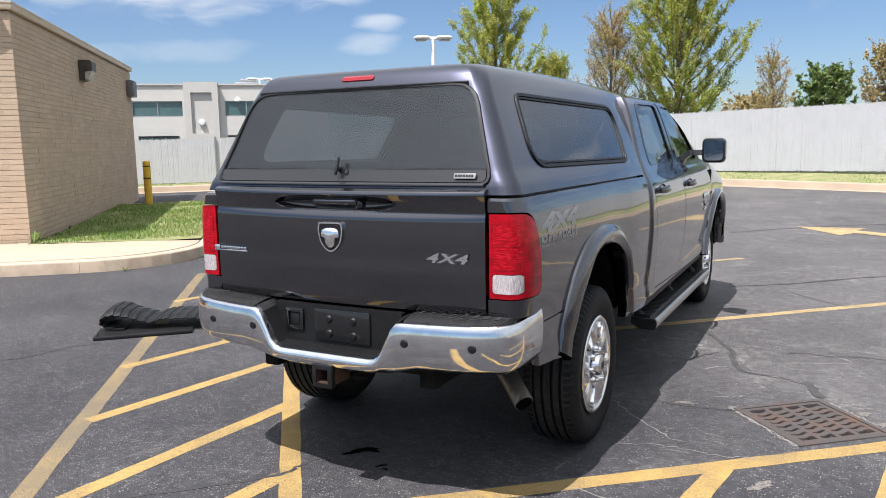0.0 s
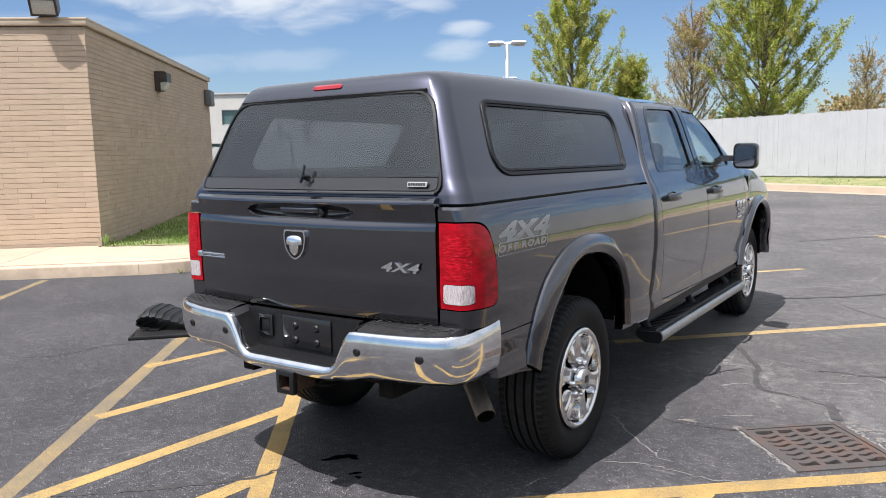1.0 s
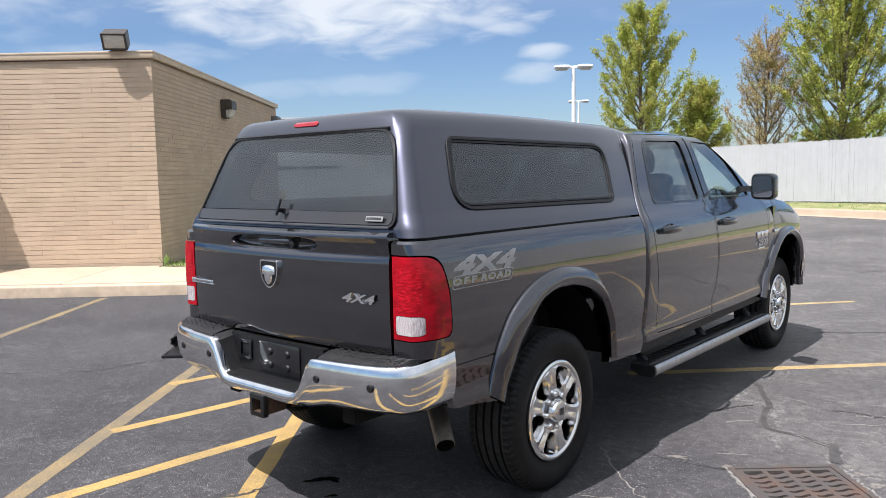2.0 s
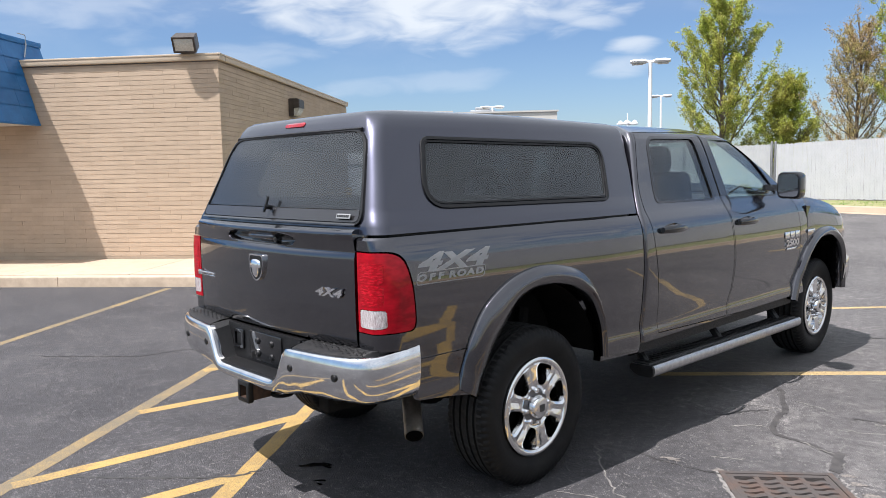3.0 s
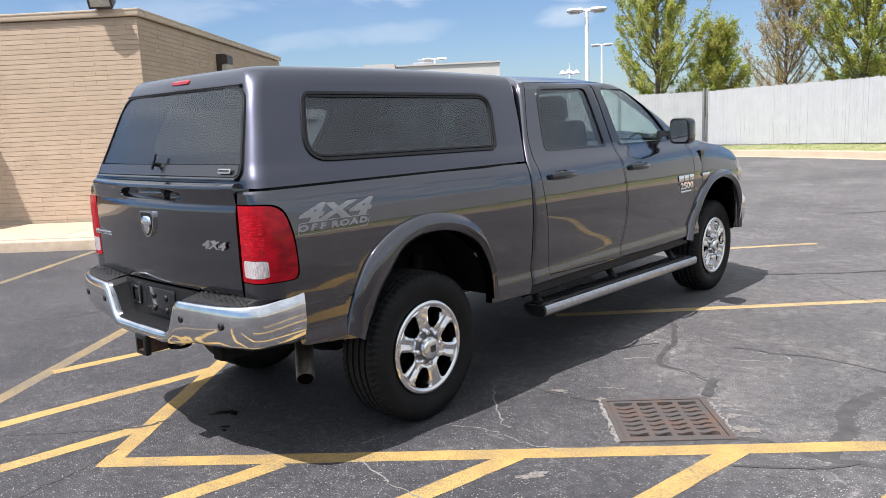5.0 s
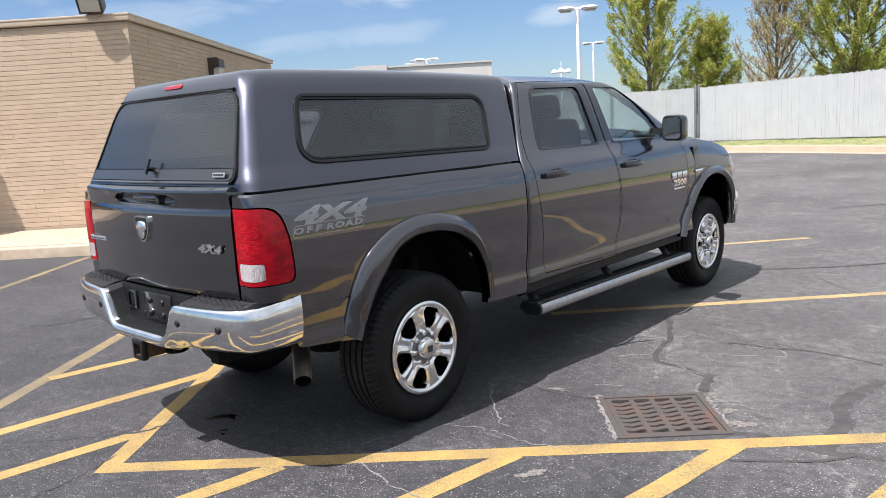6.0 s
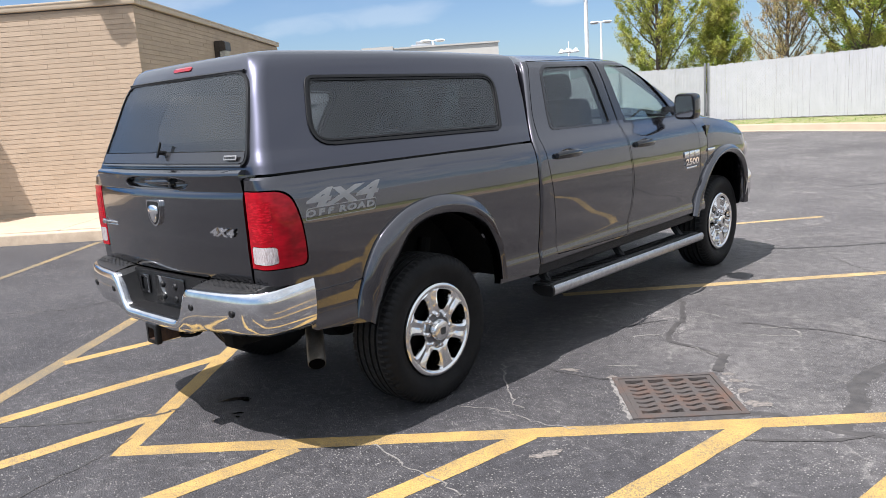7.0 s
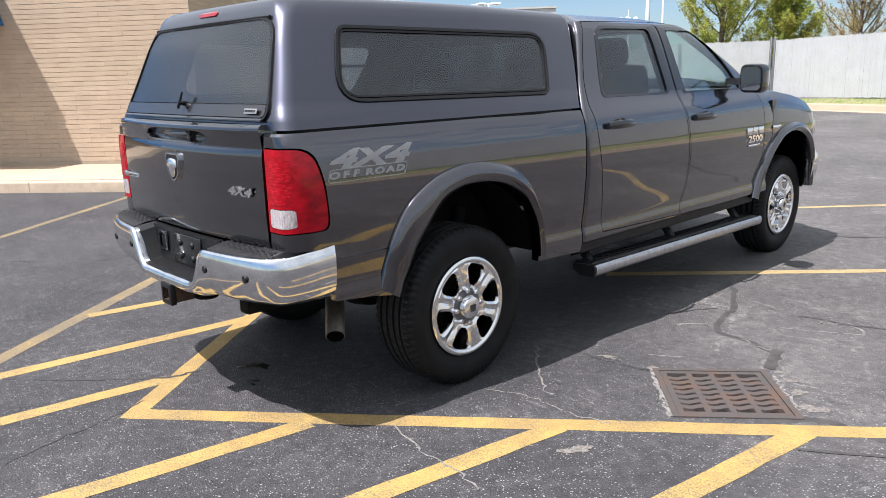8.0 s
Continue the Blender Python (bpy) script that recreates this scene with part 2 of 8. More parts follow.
def road_paint(name, wear, c1=(0.42, 0.275, 0.080), c2=(0.33, 0.21, 0.066)):
    """Yellow paint, thinner in places, with the dark stone showing through in specks."""
    m = material(name, c1, 0.8, 0, c2, 7, bump=0.5, bump_scale=110)
    N, L = m.node_tree.nodes, m.node_tree.links
    p = N["Principled BSDF"]
    co = N.new("ShaderNodeTexCoord")
    a = N.new("ShaderNodeTexNoise")
    socket(a, "Scale", 150.0)
    socket(a, "Detail", 4.0)
    socket(a, "Roughness", 0.75)
    b = N.new("ShaderNodeTexNoise")
    socket(b, "Scale", 3.0)
    socket(b, "Detail", 3.0)
    L.new(co.outputs["Object"], a.inputs["Vector"])
    L.new(co.outputs["Object"], b.inputs["Vector"])
    ad = N.new("ShaderNodeMath")
    ad.operation = "MULTIPLY_ADD"
    ad.inputs[1].default_value = 0.28
    L.new(b.outputs["Fac"], ad.inputs[0])
    L.new(a.outputs["Fac"], ad.inputs[2])
    r = N.new("ShaderNodeMapRange")
    socket(r, "From Min", 0.76 - wear)
    socket(r, "From Max", 0.90 - wear)
    L.new(ad.outputs["Value"], r.inputs["Value"])
    mx = N.new("ShaderNodeMix")
    mx.data_type = "RGBA"
    L.new(r.outputs["Result"], mx.inputs["Factor"])
    L.new(p.inputs["Base Color"].links[0].from_socket, mx.inputs["A"])
    socket(mx, "B", (0.13, 0.105, 0.07, 1))
    L.new(mx.outputs["Result"], p.inputs["Base Color"])
    return m


yellow_paint = road_paint("yellow_road_paint", 0.15)
yellow_worn = road_paint("worn_road_paint", 0.27)
yellow_pale = road_paint("pale_road_paint", 0.17, (0.50, 0.36, 0.16), (0.40, 0.28, 0.12))
concrete = material("tan_concrete", (0.44, 0.335, 0.242), 0.85, 0, (0.38, 0.29, 0.212), 3.0, bump=0.25, bump_scale=70)
kerb_tan = material("far_kerb_concrete", (0.37, 0.285, 0.205), 0.85, 0, (0.30, 0.235, 0.17), 1.5, bump=0.2, bump_scale=60)
kerb_mat = material("kerb_concrete", (0.47, 0.37, 0.27), 0.85, 0, (0.35, 0.275, 0.20), 4.0, bump=0.3, bump_scale=60)
fascia = material("tan_metal_fascia", (0.55, 0.44, 0.32), 0.5, 0.0, (0.50, 0.40, 0.29), 5)
roofing = material("flat_roof", (0.25, 0.23, 0.21), 0.9, 0, (0.18, 0.17, 0.16), 3)
blue_metal = material("blue_roof_metal", (0.018, 0.145, 0.36), 0.42, 0.1, (0.012, 0.11, 0.29), 4, vary=0.1)
soffit_mat = material("white_soffit", (0.62, 0.60, 0.55), 0.7, 0, (0.52, 0.50, 0.46), 4)
bronze = material("dark_bronze_metal", (0.055, 0.045, 0.038), 0.45, 0.5, (0.085, 0.07, 0.06), 15)
lamp_glass = material("prismatic_lamp_glass", (0.55, 0.53, 0.47), 0.25, 0, (0.40, 0.38, 0.33), 50, bump=0.6, bump_scale=90)
grey_box = material("grey_steel_box", (0.16, 0.16, 0.15), 0.5, 0.3, (0.12, 0.12, 0.115), 14)
bollard_yellow = material("bollard_yellow", (0.68, 0.42, 0.03), 0.5, 0, (0.52, 0.30, 0.03), 10)
slat_white = material("white_plastic_slat", (0.465, 0.467, 0.478), 0.5, 0, (0.42, 0.423, 0.432), 3)
wire_pale = material("pale_coated_wire", (0.36, 0.365, 0.38), 0.5, 0.1, (0.30, 0.305, 0.315), 9)
galvanized = material("galvanized_steel", (0.42, 0.43, 0.44), 0.45, 0.8, (0.34, 0.35, 0.36), 20)
post_dark = material("dark_fence_post", (0.12, 0.125, 0.125), 0.5, 0.6, (0.18, 0.18, 0.18), 10)
lamp_white = material("white_pole_paint", (0.78, 0.79, 0.80), 0.4, 0, (0.70, 0.71, 0.72), 4)
far_wall = material("pale_stucco", (0.55, 0.53, 0.48), 0.85, 0, (0.50, 0.48, 0.44), 0.6)
far_wall2 = material("pale_stucco_panel", (0.50, 0.48, 0.44), 0.85, 0, (0.46, 0.44, 0.40), 0.6)
far_glass = material("teal_window_glass", (0.05, 0.10, 0.10), 0.08, 0, (0.09, 0.15, 0.15), 0.5, coat=0.5)
grate_iron = material("rusted_cast_iron", (0.074, 0.064, 0.060), 0.7, 0.2, (0.112, 0.066, 0.048), 6, lo=0.45, hi=0.70, bump=0.4, bump_scale=160)
# near-black without sheen: the shade inside hollows, put into the colour
hollow_shade = material("dark_pit", (0.003, 0.003, 0.003), 0.95, spec=0.0)
mat_rubber = material("black_rubber_mat", (0.005, 0.005, 0.0055), 0.55, 0, (0.010, 0.010, 0.0105), 20, spec=0.3)
bark = material("grey_bark", (0.105, 0.080, 0.058), 0.9, 0, (0.16, 0.125, 0.092), 12, bump=0.5)
sealant = material("crack_sealant", (0.022, 0.021, 0.021), 0.7, 0, (0.045, 0.043, 0.042), 14)
faded_seal = material("faded_sealant", (0.062, 0.058, 0.056), 0.75, 0, (0.105, 0.099, 0.096), 9, bump=0.3, bump_scale=120)
band_seal = material("sealant_band", (0.034, 0.0315, 0.031), 0.65, 0, (0.062, 0.057, 0.055), 12, bump=0.2, bump_scale=120)
wet_oil = material("oil_stain", (0.006, 0.006, 0.006), 0.25)
bare_stone = material("bare_stone", (0.21, 0.185, 0.165), 0.95, 0, (0.085, 0.079, 0.075), 70, bump=0.5, bump_scale=120)
patch_grey = material("worn_aggregate", (0.25, 0.235, 0.22), 0.95, 0, (0.10, 0.095, 0.09), 40, bump=0.5, bump_scale=120)


def leaf_material(name, c1, c2):
    m = material(name, c1, 0.55, 0, c2, 1.2, 3)
    N, L = m.node_tree.nodes, m.node_tree.links
    p = N["Principled BSDF"]
    g = N.new("ShaderNodeNewGeometry")
    hs = N.new("ShaderNodeHueSaturation")
    r = N.new("ShaderNodeMapRange")
    socket(r, "To Min", 0.6)
    socket(r, "To Max", 1.45)
    L.new(g.outputs["Random Per Island"], r.inputs["Value"])
    L.new(r.outputs["Result"], hs.inputs["Value"])
    L.new(p.inputs["Base Color"].links[0].from_socket, hs.inputs["Color"])
    L.new(hs.outputs["Color"], p.inputs["Base Color"])
    tl = N.new("ShaderNodeBsdfTranslucent")
    L.new(hs.outputs["Color"], tl.inputs["Color"])
    mx = N.new("ShaderNodeMixShader")
    socket(mx, "Fac", 0.45)
    L.new(p.outputs["BSDF"], mx.inputs[1])
    L.new(tl.outputs["BSDF"], mx.inputs[2])
    L.new(mx.outputs["Shader"], N["Material Output"].inputs["Surface"])
    return m


leaf_green = leaf_material("spring_leaves", (0.31, 0.385, 0.055), (0.42, 0.39, 0.10))
leaf_brown = leaf_material("bronze_buds", (0.44, 0.30, 0.155), (0.37, 0.335, 0.125))
leaf_dark = leaf_material("full_leaves", (0.115, 0.20, 0.05), (0.19, 0.225, 0.07))
grass_mat = leaf_material("lawn_grass", (0.16, 0.26, 0.05), (0.26, 0.32, 0.10))
turf = material("turf_soil", (0.13, 0.165, 0.05), 0.95, 0, (0.27, 0.24, 0.12), 2.2, bump=0.6, bump_scale=40)


def asphalt_material():
    """Dark binder with pale stone in it, worn paler across the lot, with thin pale veins."""
    m = bpy.data.materials.new("asphalt")
    m.use_nodes = True
    N, L = m.node_tree.nodes, m.node_tree.links
    p = N["Principled BSDF"]
    co = N.new("ShaderNodeTexCoord")

    def tex(kind, scale, **kw):
        t = N.new(kind)
        socket(t, "Scale", scale)
        for k, v in kw.items():
            socket(t, k, v)
        L.new(co.outputs["Object"], t.inputs["Vector"])
        return t

    def ramp(src, a, b, c=0.0, d=1.0, smooth=False):
        r = N.new("ShaderNodeMapRange")
        if smooth:
            r.interpolation_type = "SMOOTHSTEP"
        for k, v in (("From Min", a), ("From Max", b), ("To Min", c), ("To Max", d)):
            socket(r, k, v)
        L.new(src, r.inputs["Value"])
        return r.outputs["Result"]

    def calc(op, a, b, c=0.2):
        n = N.new("ShaderNodeMath")
        n.operation = op
        for k, v in ((0, a), (1, b), (2, c)):
            if isinstance(v, (int, float)):
                n.inputs[k].default_value = v
            else:
                L.new(v, n.inputs[k])
        return n.outputs["Value"]

    def blend(f, a, b, kind="MIX"):
        n = N.new("ShaderNodeMix")
        n.data_type, n.blend_type = "RGBA", kind
        for k, v in (("Factor", f), ("A", a), ("B", b)):
            if isinstance(v, (tuple, float)):
                socket(n, k, v)
            else:
                L.new(v, n.inputs[k])
        return n.outputs["Result"]

    big = tex("ShaderNodeTexNoise", 0.55, Detail=6.0, Roughness=0.6)
    mid = tex("ShaderNodeTexNoise", 14.0, Detail=7.0, Roughness=0.75)
    soft = tex("ShaderNodeTexNoise", 2.3, Detail=5.0, Roughness=0.65)
    grain = tex("ShaderNodeTexNoise", 190.0, Detail=3.0, Roughness=0.7)
    fine = tex("ShaderNodeTexVoronoi", 125.0)
    small = tex("ShaderNodeTexVoronoi", 105.0)
    grit = tex("ShaderNodeTexVoronoi", 70.0)
    chips = tex("ShaderNodeTexVoronoi", 19.0)
    # an older, paler stretch of asphalt lies beyond the drain
    xyz = N.new("ShaderNodeSeparateXYZ")
    L.new(co.outputs["Object"], xyz.inputs["Vector"])
    along_x = calc("ADD", calc("MULTIPLY", xyz.outputs["X"], 0.60), calc("MULTIPLY", xyz.outputs["Y"], 0.55))
    along_x = calc("ADD", along_x, calc("MULTIPLY", calc("MINIMUM", xyz.outputs["Y"], 0.0), 0.9))
    fall = calc("ADD", calc("MULTIPLY", xyz.outputs["X"], -SS), calc("MULTIPLY", xyz.outputs["Y"], SC))
    along_x = calc("ADD", along_x, calc("MULTIPLY", calc("MINIMUM", calc("ADD", fall, 1.0), 0.0), 1.6))
    age = ramp(calc("ADD", along_x, calc("MULTIPLY", big.outputs["Fac"], 2.6)), 1.4, 3.9, smooth=True)
    ca = blend(ramp(big.outputs["Fac"], 0.36, 0.66), (0.034, 0.033, 0.036, 1), (0.052, 0.050, 0.053, 1))
    cb = blend(ramp(big.outputs["Fac"], 0.36, 0.66), (0.071, 0.067, 0.067, 1), (0.102, 0.096, 0.095, 1))
    c = blend(age, ca, cb)
    c = blend(1.0, c, ramp(mid.outputs["Fac"], 0.3, 0.72, 0.62, 1.45), "MULTIPLY")
    c = blend(1.0, c, ramp(grain.outputs["Fac"], 0.3, 0.7, 0.6, 1.5), "MULTIPLY")
    # bare, dusty places and thin veins where the binder is gone
    worn = calc("MULTIPLY", ramp(soft.outputs["Fac"], 0.54, 0.70), ramp(mid.outputs["Fac"], 0.40, 0.62))
    worn = calc("MULTIPLY", worn, calc("ADD", calc("MULTIPLY", age, 0.36), 0.12))
    c = blend(worn, c, (0.24, 0.225, 0.21, 1))
    bent = N.new("ShaderNodeVectorMath")
    bent.operation = "MULTIPLY_ADD"
    bent.inputs[1].default_value = (0.22, 0.22, 0.0)
    L.new(soft.outputs["Color"], bent.inputs[0])
    L.new(co.outputs["Object"], bent.inputs[2])
    vein = N.new("ShaderNodeTexVoronoi")
    vein.feature = "DISTANCE_TO_EDGE"
    socket(vein, "Scale", 1.5)
    L.new(bent.outputs["Vector"], vein.inputs["Vector"])
    line = calc("MULTIPLY", ramp(vein.outputs["Distance"], 0.004, 0.013, 1.0, 0.0), ramp(mid.outputs["Fac"], 0.46, 0.58))
    line = calc("MULTIPLY", line, calc("MULTIPLY", ramp(big.outputs["Fac"], 0.46, 0.56, 0.0, 0.8), calc("MULTIPLY_ADD", age, 0.75)))
    c = blend(line, c, (0.27, 0.255, 0.24, 1))
    # pale bits of stone
    for v, d0, d1, r0, r1, col in ((small, 0.20, 0.34, 0.78, 0.86, (0.30, 0.285, 0.27, 1)), (grit, 0.16, 0.30, 0.68, 0.86, (0.29, 0.278, 0.262, 1)), (chips, 0.05, 0.12, 0.92, 0.98, (0.36, 0.345, 0.325, 1))):
        sep = N.new("ShaderNodeSeparateColor")
        L.new(v.outputs["Color"], sep.inputs["Color"])
        pick = calc("ADD", sep.outputs["Red"], ramp(soft.outputs["Fac"], 0.35, 0.65, -0.10, 0.10))
        spot = calc("MULTIPLY", ramp(v.outputs["Distance"], d0, d1, 1.0, 0.0), ramp(pick, r0, r1))
        c = blend(spot, c, col)
    L.new(c, p.inputs["Base Color"])
    socket(p, "Roughness", 0.70)
    socket(p, "Specular IOR Level", 0.25)
    bp = N.new("ShaderNodeBump")
    socket(bp, "Strength", 0.75)
    socket(bp, "Distance", 0.006)
    L.new(fine.outputs["Distance"], bp.inputs["Height"])
    L.new(bp.outputs["Normal"], p.inputs["Normal"])
    MATS["asphalt"] = m
    return m


asphalt = asphalt_material()


def brick_material():
    m = material("tan_brick", (0.455, 0.348, 0.25), 0.85, 0, (0.39, 0.297, 0.21), 1.1, bump=0.35, bump_scale=90, vary=0.05)
    return m


brick_mat = brick_material()
mortar = material("brick_mortar", (0.42, 0.32, 0.225), 0.9, 0, (0.36, 0.275, 0.195), 5, bump=0.4, bump_scale=80)

# ---- mesh helpers ----


def site(u, v, z=0.0):
    """From the building's own axes (u along its front, v into the depth) to the world."""
    return Vector((u * SC - v * SS, u * SS + v * SC, z))


def rise(x, y):
    """The lot climbs gently from the drain to the far fence."""
    q = 0.5 * (-x * SS + y * SC) + 0.5 * y - 7
    return min(0.38, 0.026 * q * q / (q + 2)) if q > 0 else 0.0


SITE_POSE = Matrix.Rotation(SITE, 4, "Z")


def mesh_of(name, bm, mat, smooth=35):
    me = bpy.data.meshes.new(name)
    bmesh.ops.recalc_face_normals(bm, faces=bm.faces)
    bm.to_mesh(me)
    bm.free()
    if mat:
        me.materials.append(mat)
    if smooth:
        me.polygons.foreach_set("use_smooth", [True] * len(me.polygons))
        me.set_sharp_from_angle(angle=radians(smooth))
    return me


def part(name, bm, mat, parent, label="", smooth=35):
    ob = new(name, mesh_of(name, bm, mat, smooth))
    ob.parent = parent
    if label:
        ob["label"] = label
    return ob


def thing(name, label, category, group="", m=None, kind=""):
    ob = new(name)
    ob.empty_display_size = 0.2
    if m is not None:
        ob.matrix_world = m
    return tagged(ob, label, category, group, kind)


def solid(name, bm, mat, label, category, group="", kind="", m=None, smooth=35):
    ob = new(name, mesh_of(name, bm, mat, smooth))
    if m is not None:
        ob.matrix_world = m
    return tagged(ob, label, category, group, kind)


def join(*bms):
    out = bmesh.new()
    for b in bms:
        me = bpy.data.meshes.new("tmp")
        b.to_mesh(me)
        b.free()
        out.from_mesh(me)
        bpy.data.meshes.remove(me)
    return out


def moved(bm, m):
    bmesh.ops.transform(bm, matrix=m, verts=bm.verts)
    return bm


def mirrored(ob, parent, name=None):
    """The same part on the truck's other side."""
    me = ob.data.copy()
    me.transform(Matrix.Diagonal((-1, 1, 1, 1)))
    me.flip_normals()
    o = new(name or ob.name.split(".")[0], me)
    o.parent = parent
    if "label" in ob:
        o["label"] = ob["label"]
    return o


def box(x0, x1, y0, y1, z0, z1, bevel=0.0, seg=2):
    bm = bmesh.new()
    bmesh.ops.create_cube(bm, size=1)
    bmesh.ops.transform(bm, matrix=Matrix.Translation(((x0 + x1) / 2, (y0 + y1) / 2, (z0 + z1) / 2)) @ Matrix.Diagonal((x1 - x0, y1 - y0, z1 - z0, 1)), verts=bm.verts)
    if bevel:
        bmesh.ops.bevel(bm, geom=bm.edges[:], offset=bevel, segments=seg, affect="EDGES", profile=0.5)
    return bm


def prism(outline, axis, a, b):
    """A closed outline in the two other axes, drawn out along axis from a to b."""
    bm = bmesh.new()

    def at(p, d):
        return {"x": (d, p[0], p[1]), "y": (p[0], d, p[1]), "z": (p[0], p[1], d)}[axis]
    v0 = [bm.verts.new(at(p, a)) for p in outline]
    v1 = [bm.verts.new(at(p, b)) for p in outline]
    n = len(outline)
    for i in range(n):
        bm.faces.new((v0[i], v0[(i + 1) % n], v1[(i + 1) % n], v1[i]))
    bm.faces.new(v0[::-1])
    bm.faces.new(v1)
    bmesh.ops.recalc_face_normals(bm, faces=bm.faces)
    return bm


def loft(loops, cap=True, closed=True):
    bm = bmesh.new()
    rows = [[bm.verts.new(p) for p in lp] for lp in loops]
    n = len(rows[0])
    for a, b in zip(rows, rows[1:]):
        for i in range(n if closed else n - 1):
            j = (i + 1) % n
            bm.faces.new((a[i], a[j], b[j], b[i]))
    if cap and closed:
        bm.faces.new(rows[0][::-1])
        bm.faces.new(rows[-1])
    bmesh.ops.recalc_face_normals(bm, faces=bm.faces)
    return bm


def revolve(profile, n=64, axis="x", closed=False):
    """profile: (radius, along) pairs, spun round the axis."""
    loops = []
    for i in range(n):
        a = 2 * math.pi * i / n
        c, s = math.cos(a), math.sin(a)
        if axis == "x":
            loops.append([(d, r * c, r * s) for r, d in profile])
        elif axis == "y":
            loops.append([(r * c, d, r * s) for r, d in profile])
        else:
            loops.append([(r * c, r * s, d) for r, d in profile])
    loops.append(loops[0])
    bm = loft(loops, cap=False, closed=closed)
    bmesh.ops.remove_doubles(bm, verts=bm.verts, dist=1e-5)
    bmesh.ops.recalc_face_normals(bm, faces=bm.faces)
    return bm


def tube(points, r, n=10, radii=None, flat=1.0):
    pts = [Vector(p) for p in points]
    loops = []
    up = Vector((0, 0, 1))
    for i, p in enumerate(pts):
        d = (pts[min(i + 1, len(pts) - 1)] - pts[max(i - 1, 0)]).normalized()
        s = d.cross(up if abs(d.z) < 0.95 else Vector((0, 1, 0))).normalized()
        t = d.cross(s)
        rr = radii[i] if radii else r
        loops.append([p + rr * (math.cos(2 * math.pi * k / n) * s + flat * math.sin(2 * math.pi * k / n) * t) for k in range(n)])
    return loft(loops)


def round_poly(pts, r, n=5):
    """An outline with its corners rounded."""
    out = []
    k = len(pts)
    for i in range(k):
        p0, p1, p2 = Vector(pts[i - 1]), Vector(pts[i]), Vector(pts[(i + 1) % k])
        rr = r[i] if isinstance(r, (list, tuple)) else r
        a = p1 + (p0 - p1).normalized() * min(rr, (p0 - p1).length * 0.48)
        b = p1 + (p2 - p1).normalized() * min(rr, (p2 - p1).length * 0.48)
        for j in range(n + 1):
            t = j / n
            out.append(tuple((1 - t) ** 2 * a + 2 * t * (1 - t) * p1 + t * t * b))
    return out


def baked(bm, *steps):
    """bm after a chain of (operation, cutter) booleans."""
    me = bpy.data.meshes.new("base")
    bm.to_mesh(me)
    bm.free()
    ob = new("base", me)
    tmp = [ob]
    for op, cutter in steps:
        cm = bpy.data.meshes.new("cutter")
        cutter.to_mesh(cm)
        cutter.free()
        co = new("cutter", cm)
        tmp.append(co)
        md = ob.modifiers.new("cut", "BOOLEAN")
        md.operation, md.object, md.solver = op, co, "EXACT"
    bpy.context.view_layer.update()
    ev = ob.evaluated_get(bpy.context.evaluated_depsgraph_get())
    res = bpy.data.meshes.new_from_object(ev)
    out = bmesh.new()
    out.from_mesh(res)
    bpy.data.meshes.remove(res)
    for o in tmp:
        d = o.data
        bpy.data.objects.remove(o)
        bpy.data.meshes.remove(d)
    return out


def again(bm):
    return bm.copy()


def lettering(s, size, depth=0.002, shear=0.0, bold=0.0, space=1.0):
    """Text as a solid mesh, centred, in the x-y plane."""
    cu = bpy.data.curves.new("text", "FONT")
    cu.body, cu.size, cu.extrude, cu.shear, cu.offset, cu.space_character = s, size, depth, shear, bold, space
    cu.align_x, cu.align_y, cu.resolution_u = "CENTER", "CENTER", 3
    ob = new("text", cu)
    bpy.context.view_layer.update()
    me = bpy.data.meshes.new_from_object(ob.evaluated_get(bpy.context.evaluated_depsgraph_get()))
    bm = bmesh.new()
    bm.from_mesh(me)
    bpy.data.meshes.remove(me)
    bpy.data.objects.remove(ob)
    bpy.data.curves.remove(cu)
    return bm

# ---- ground and paving ----


def strip(pts, width, z, taper=0.0, seed=0, wobble=0.0):
    """A flat band along a line on the ground."""
    rnd = random.Random(seed)
    bm = bmesh.new()
    P = [Vector(p).to_3d() for p in pts]
    rows = []
    for i, p in enumerate(P):
        d = (P[min(i + 1, len(P) - 1)] - P[max(i - 1, 0)]).normalized()
        s = Vector((-d.y, d.x, 0))
        k = width / 2 * (1 - taper * (1 if i in (0, len(P) - 1) else 0))
        a, b = k * (1 + wobble * rnd.uniform(-1, 1)), k * (1 + wobble * rnd.uniform(-1, 1))
        l, r = p + s * a, p - s * b
        rows.append([bm.verts.new((q.x, q.y, rise(q.x, q.y) + z)) for q in (l, r)])
    for a, b in zip(rows, rows[1:]):
        bm.faces.new((a[0], a[1], b[1], b[0]))
    return bm


def along(a, b, n):
    return [Vector(a).lerp(Vector(b), i / n) for i in range(n + 1)]


GRATE = (1.933, -0.652, 0.290)   # u, v, half size in the building's axes


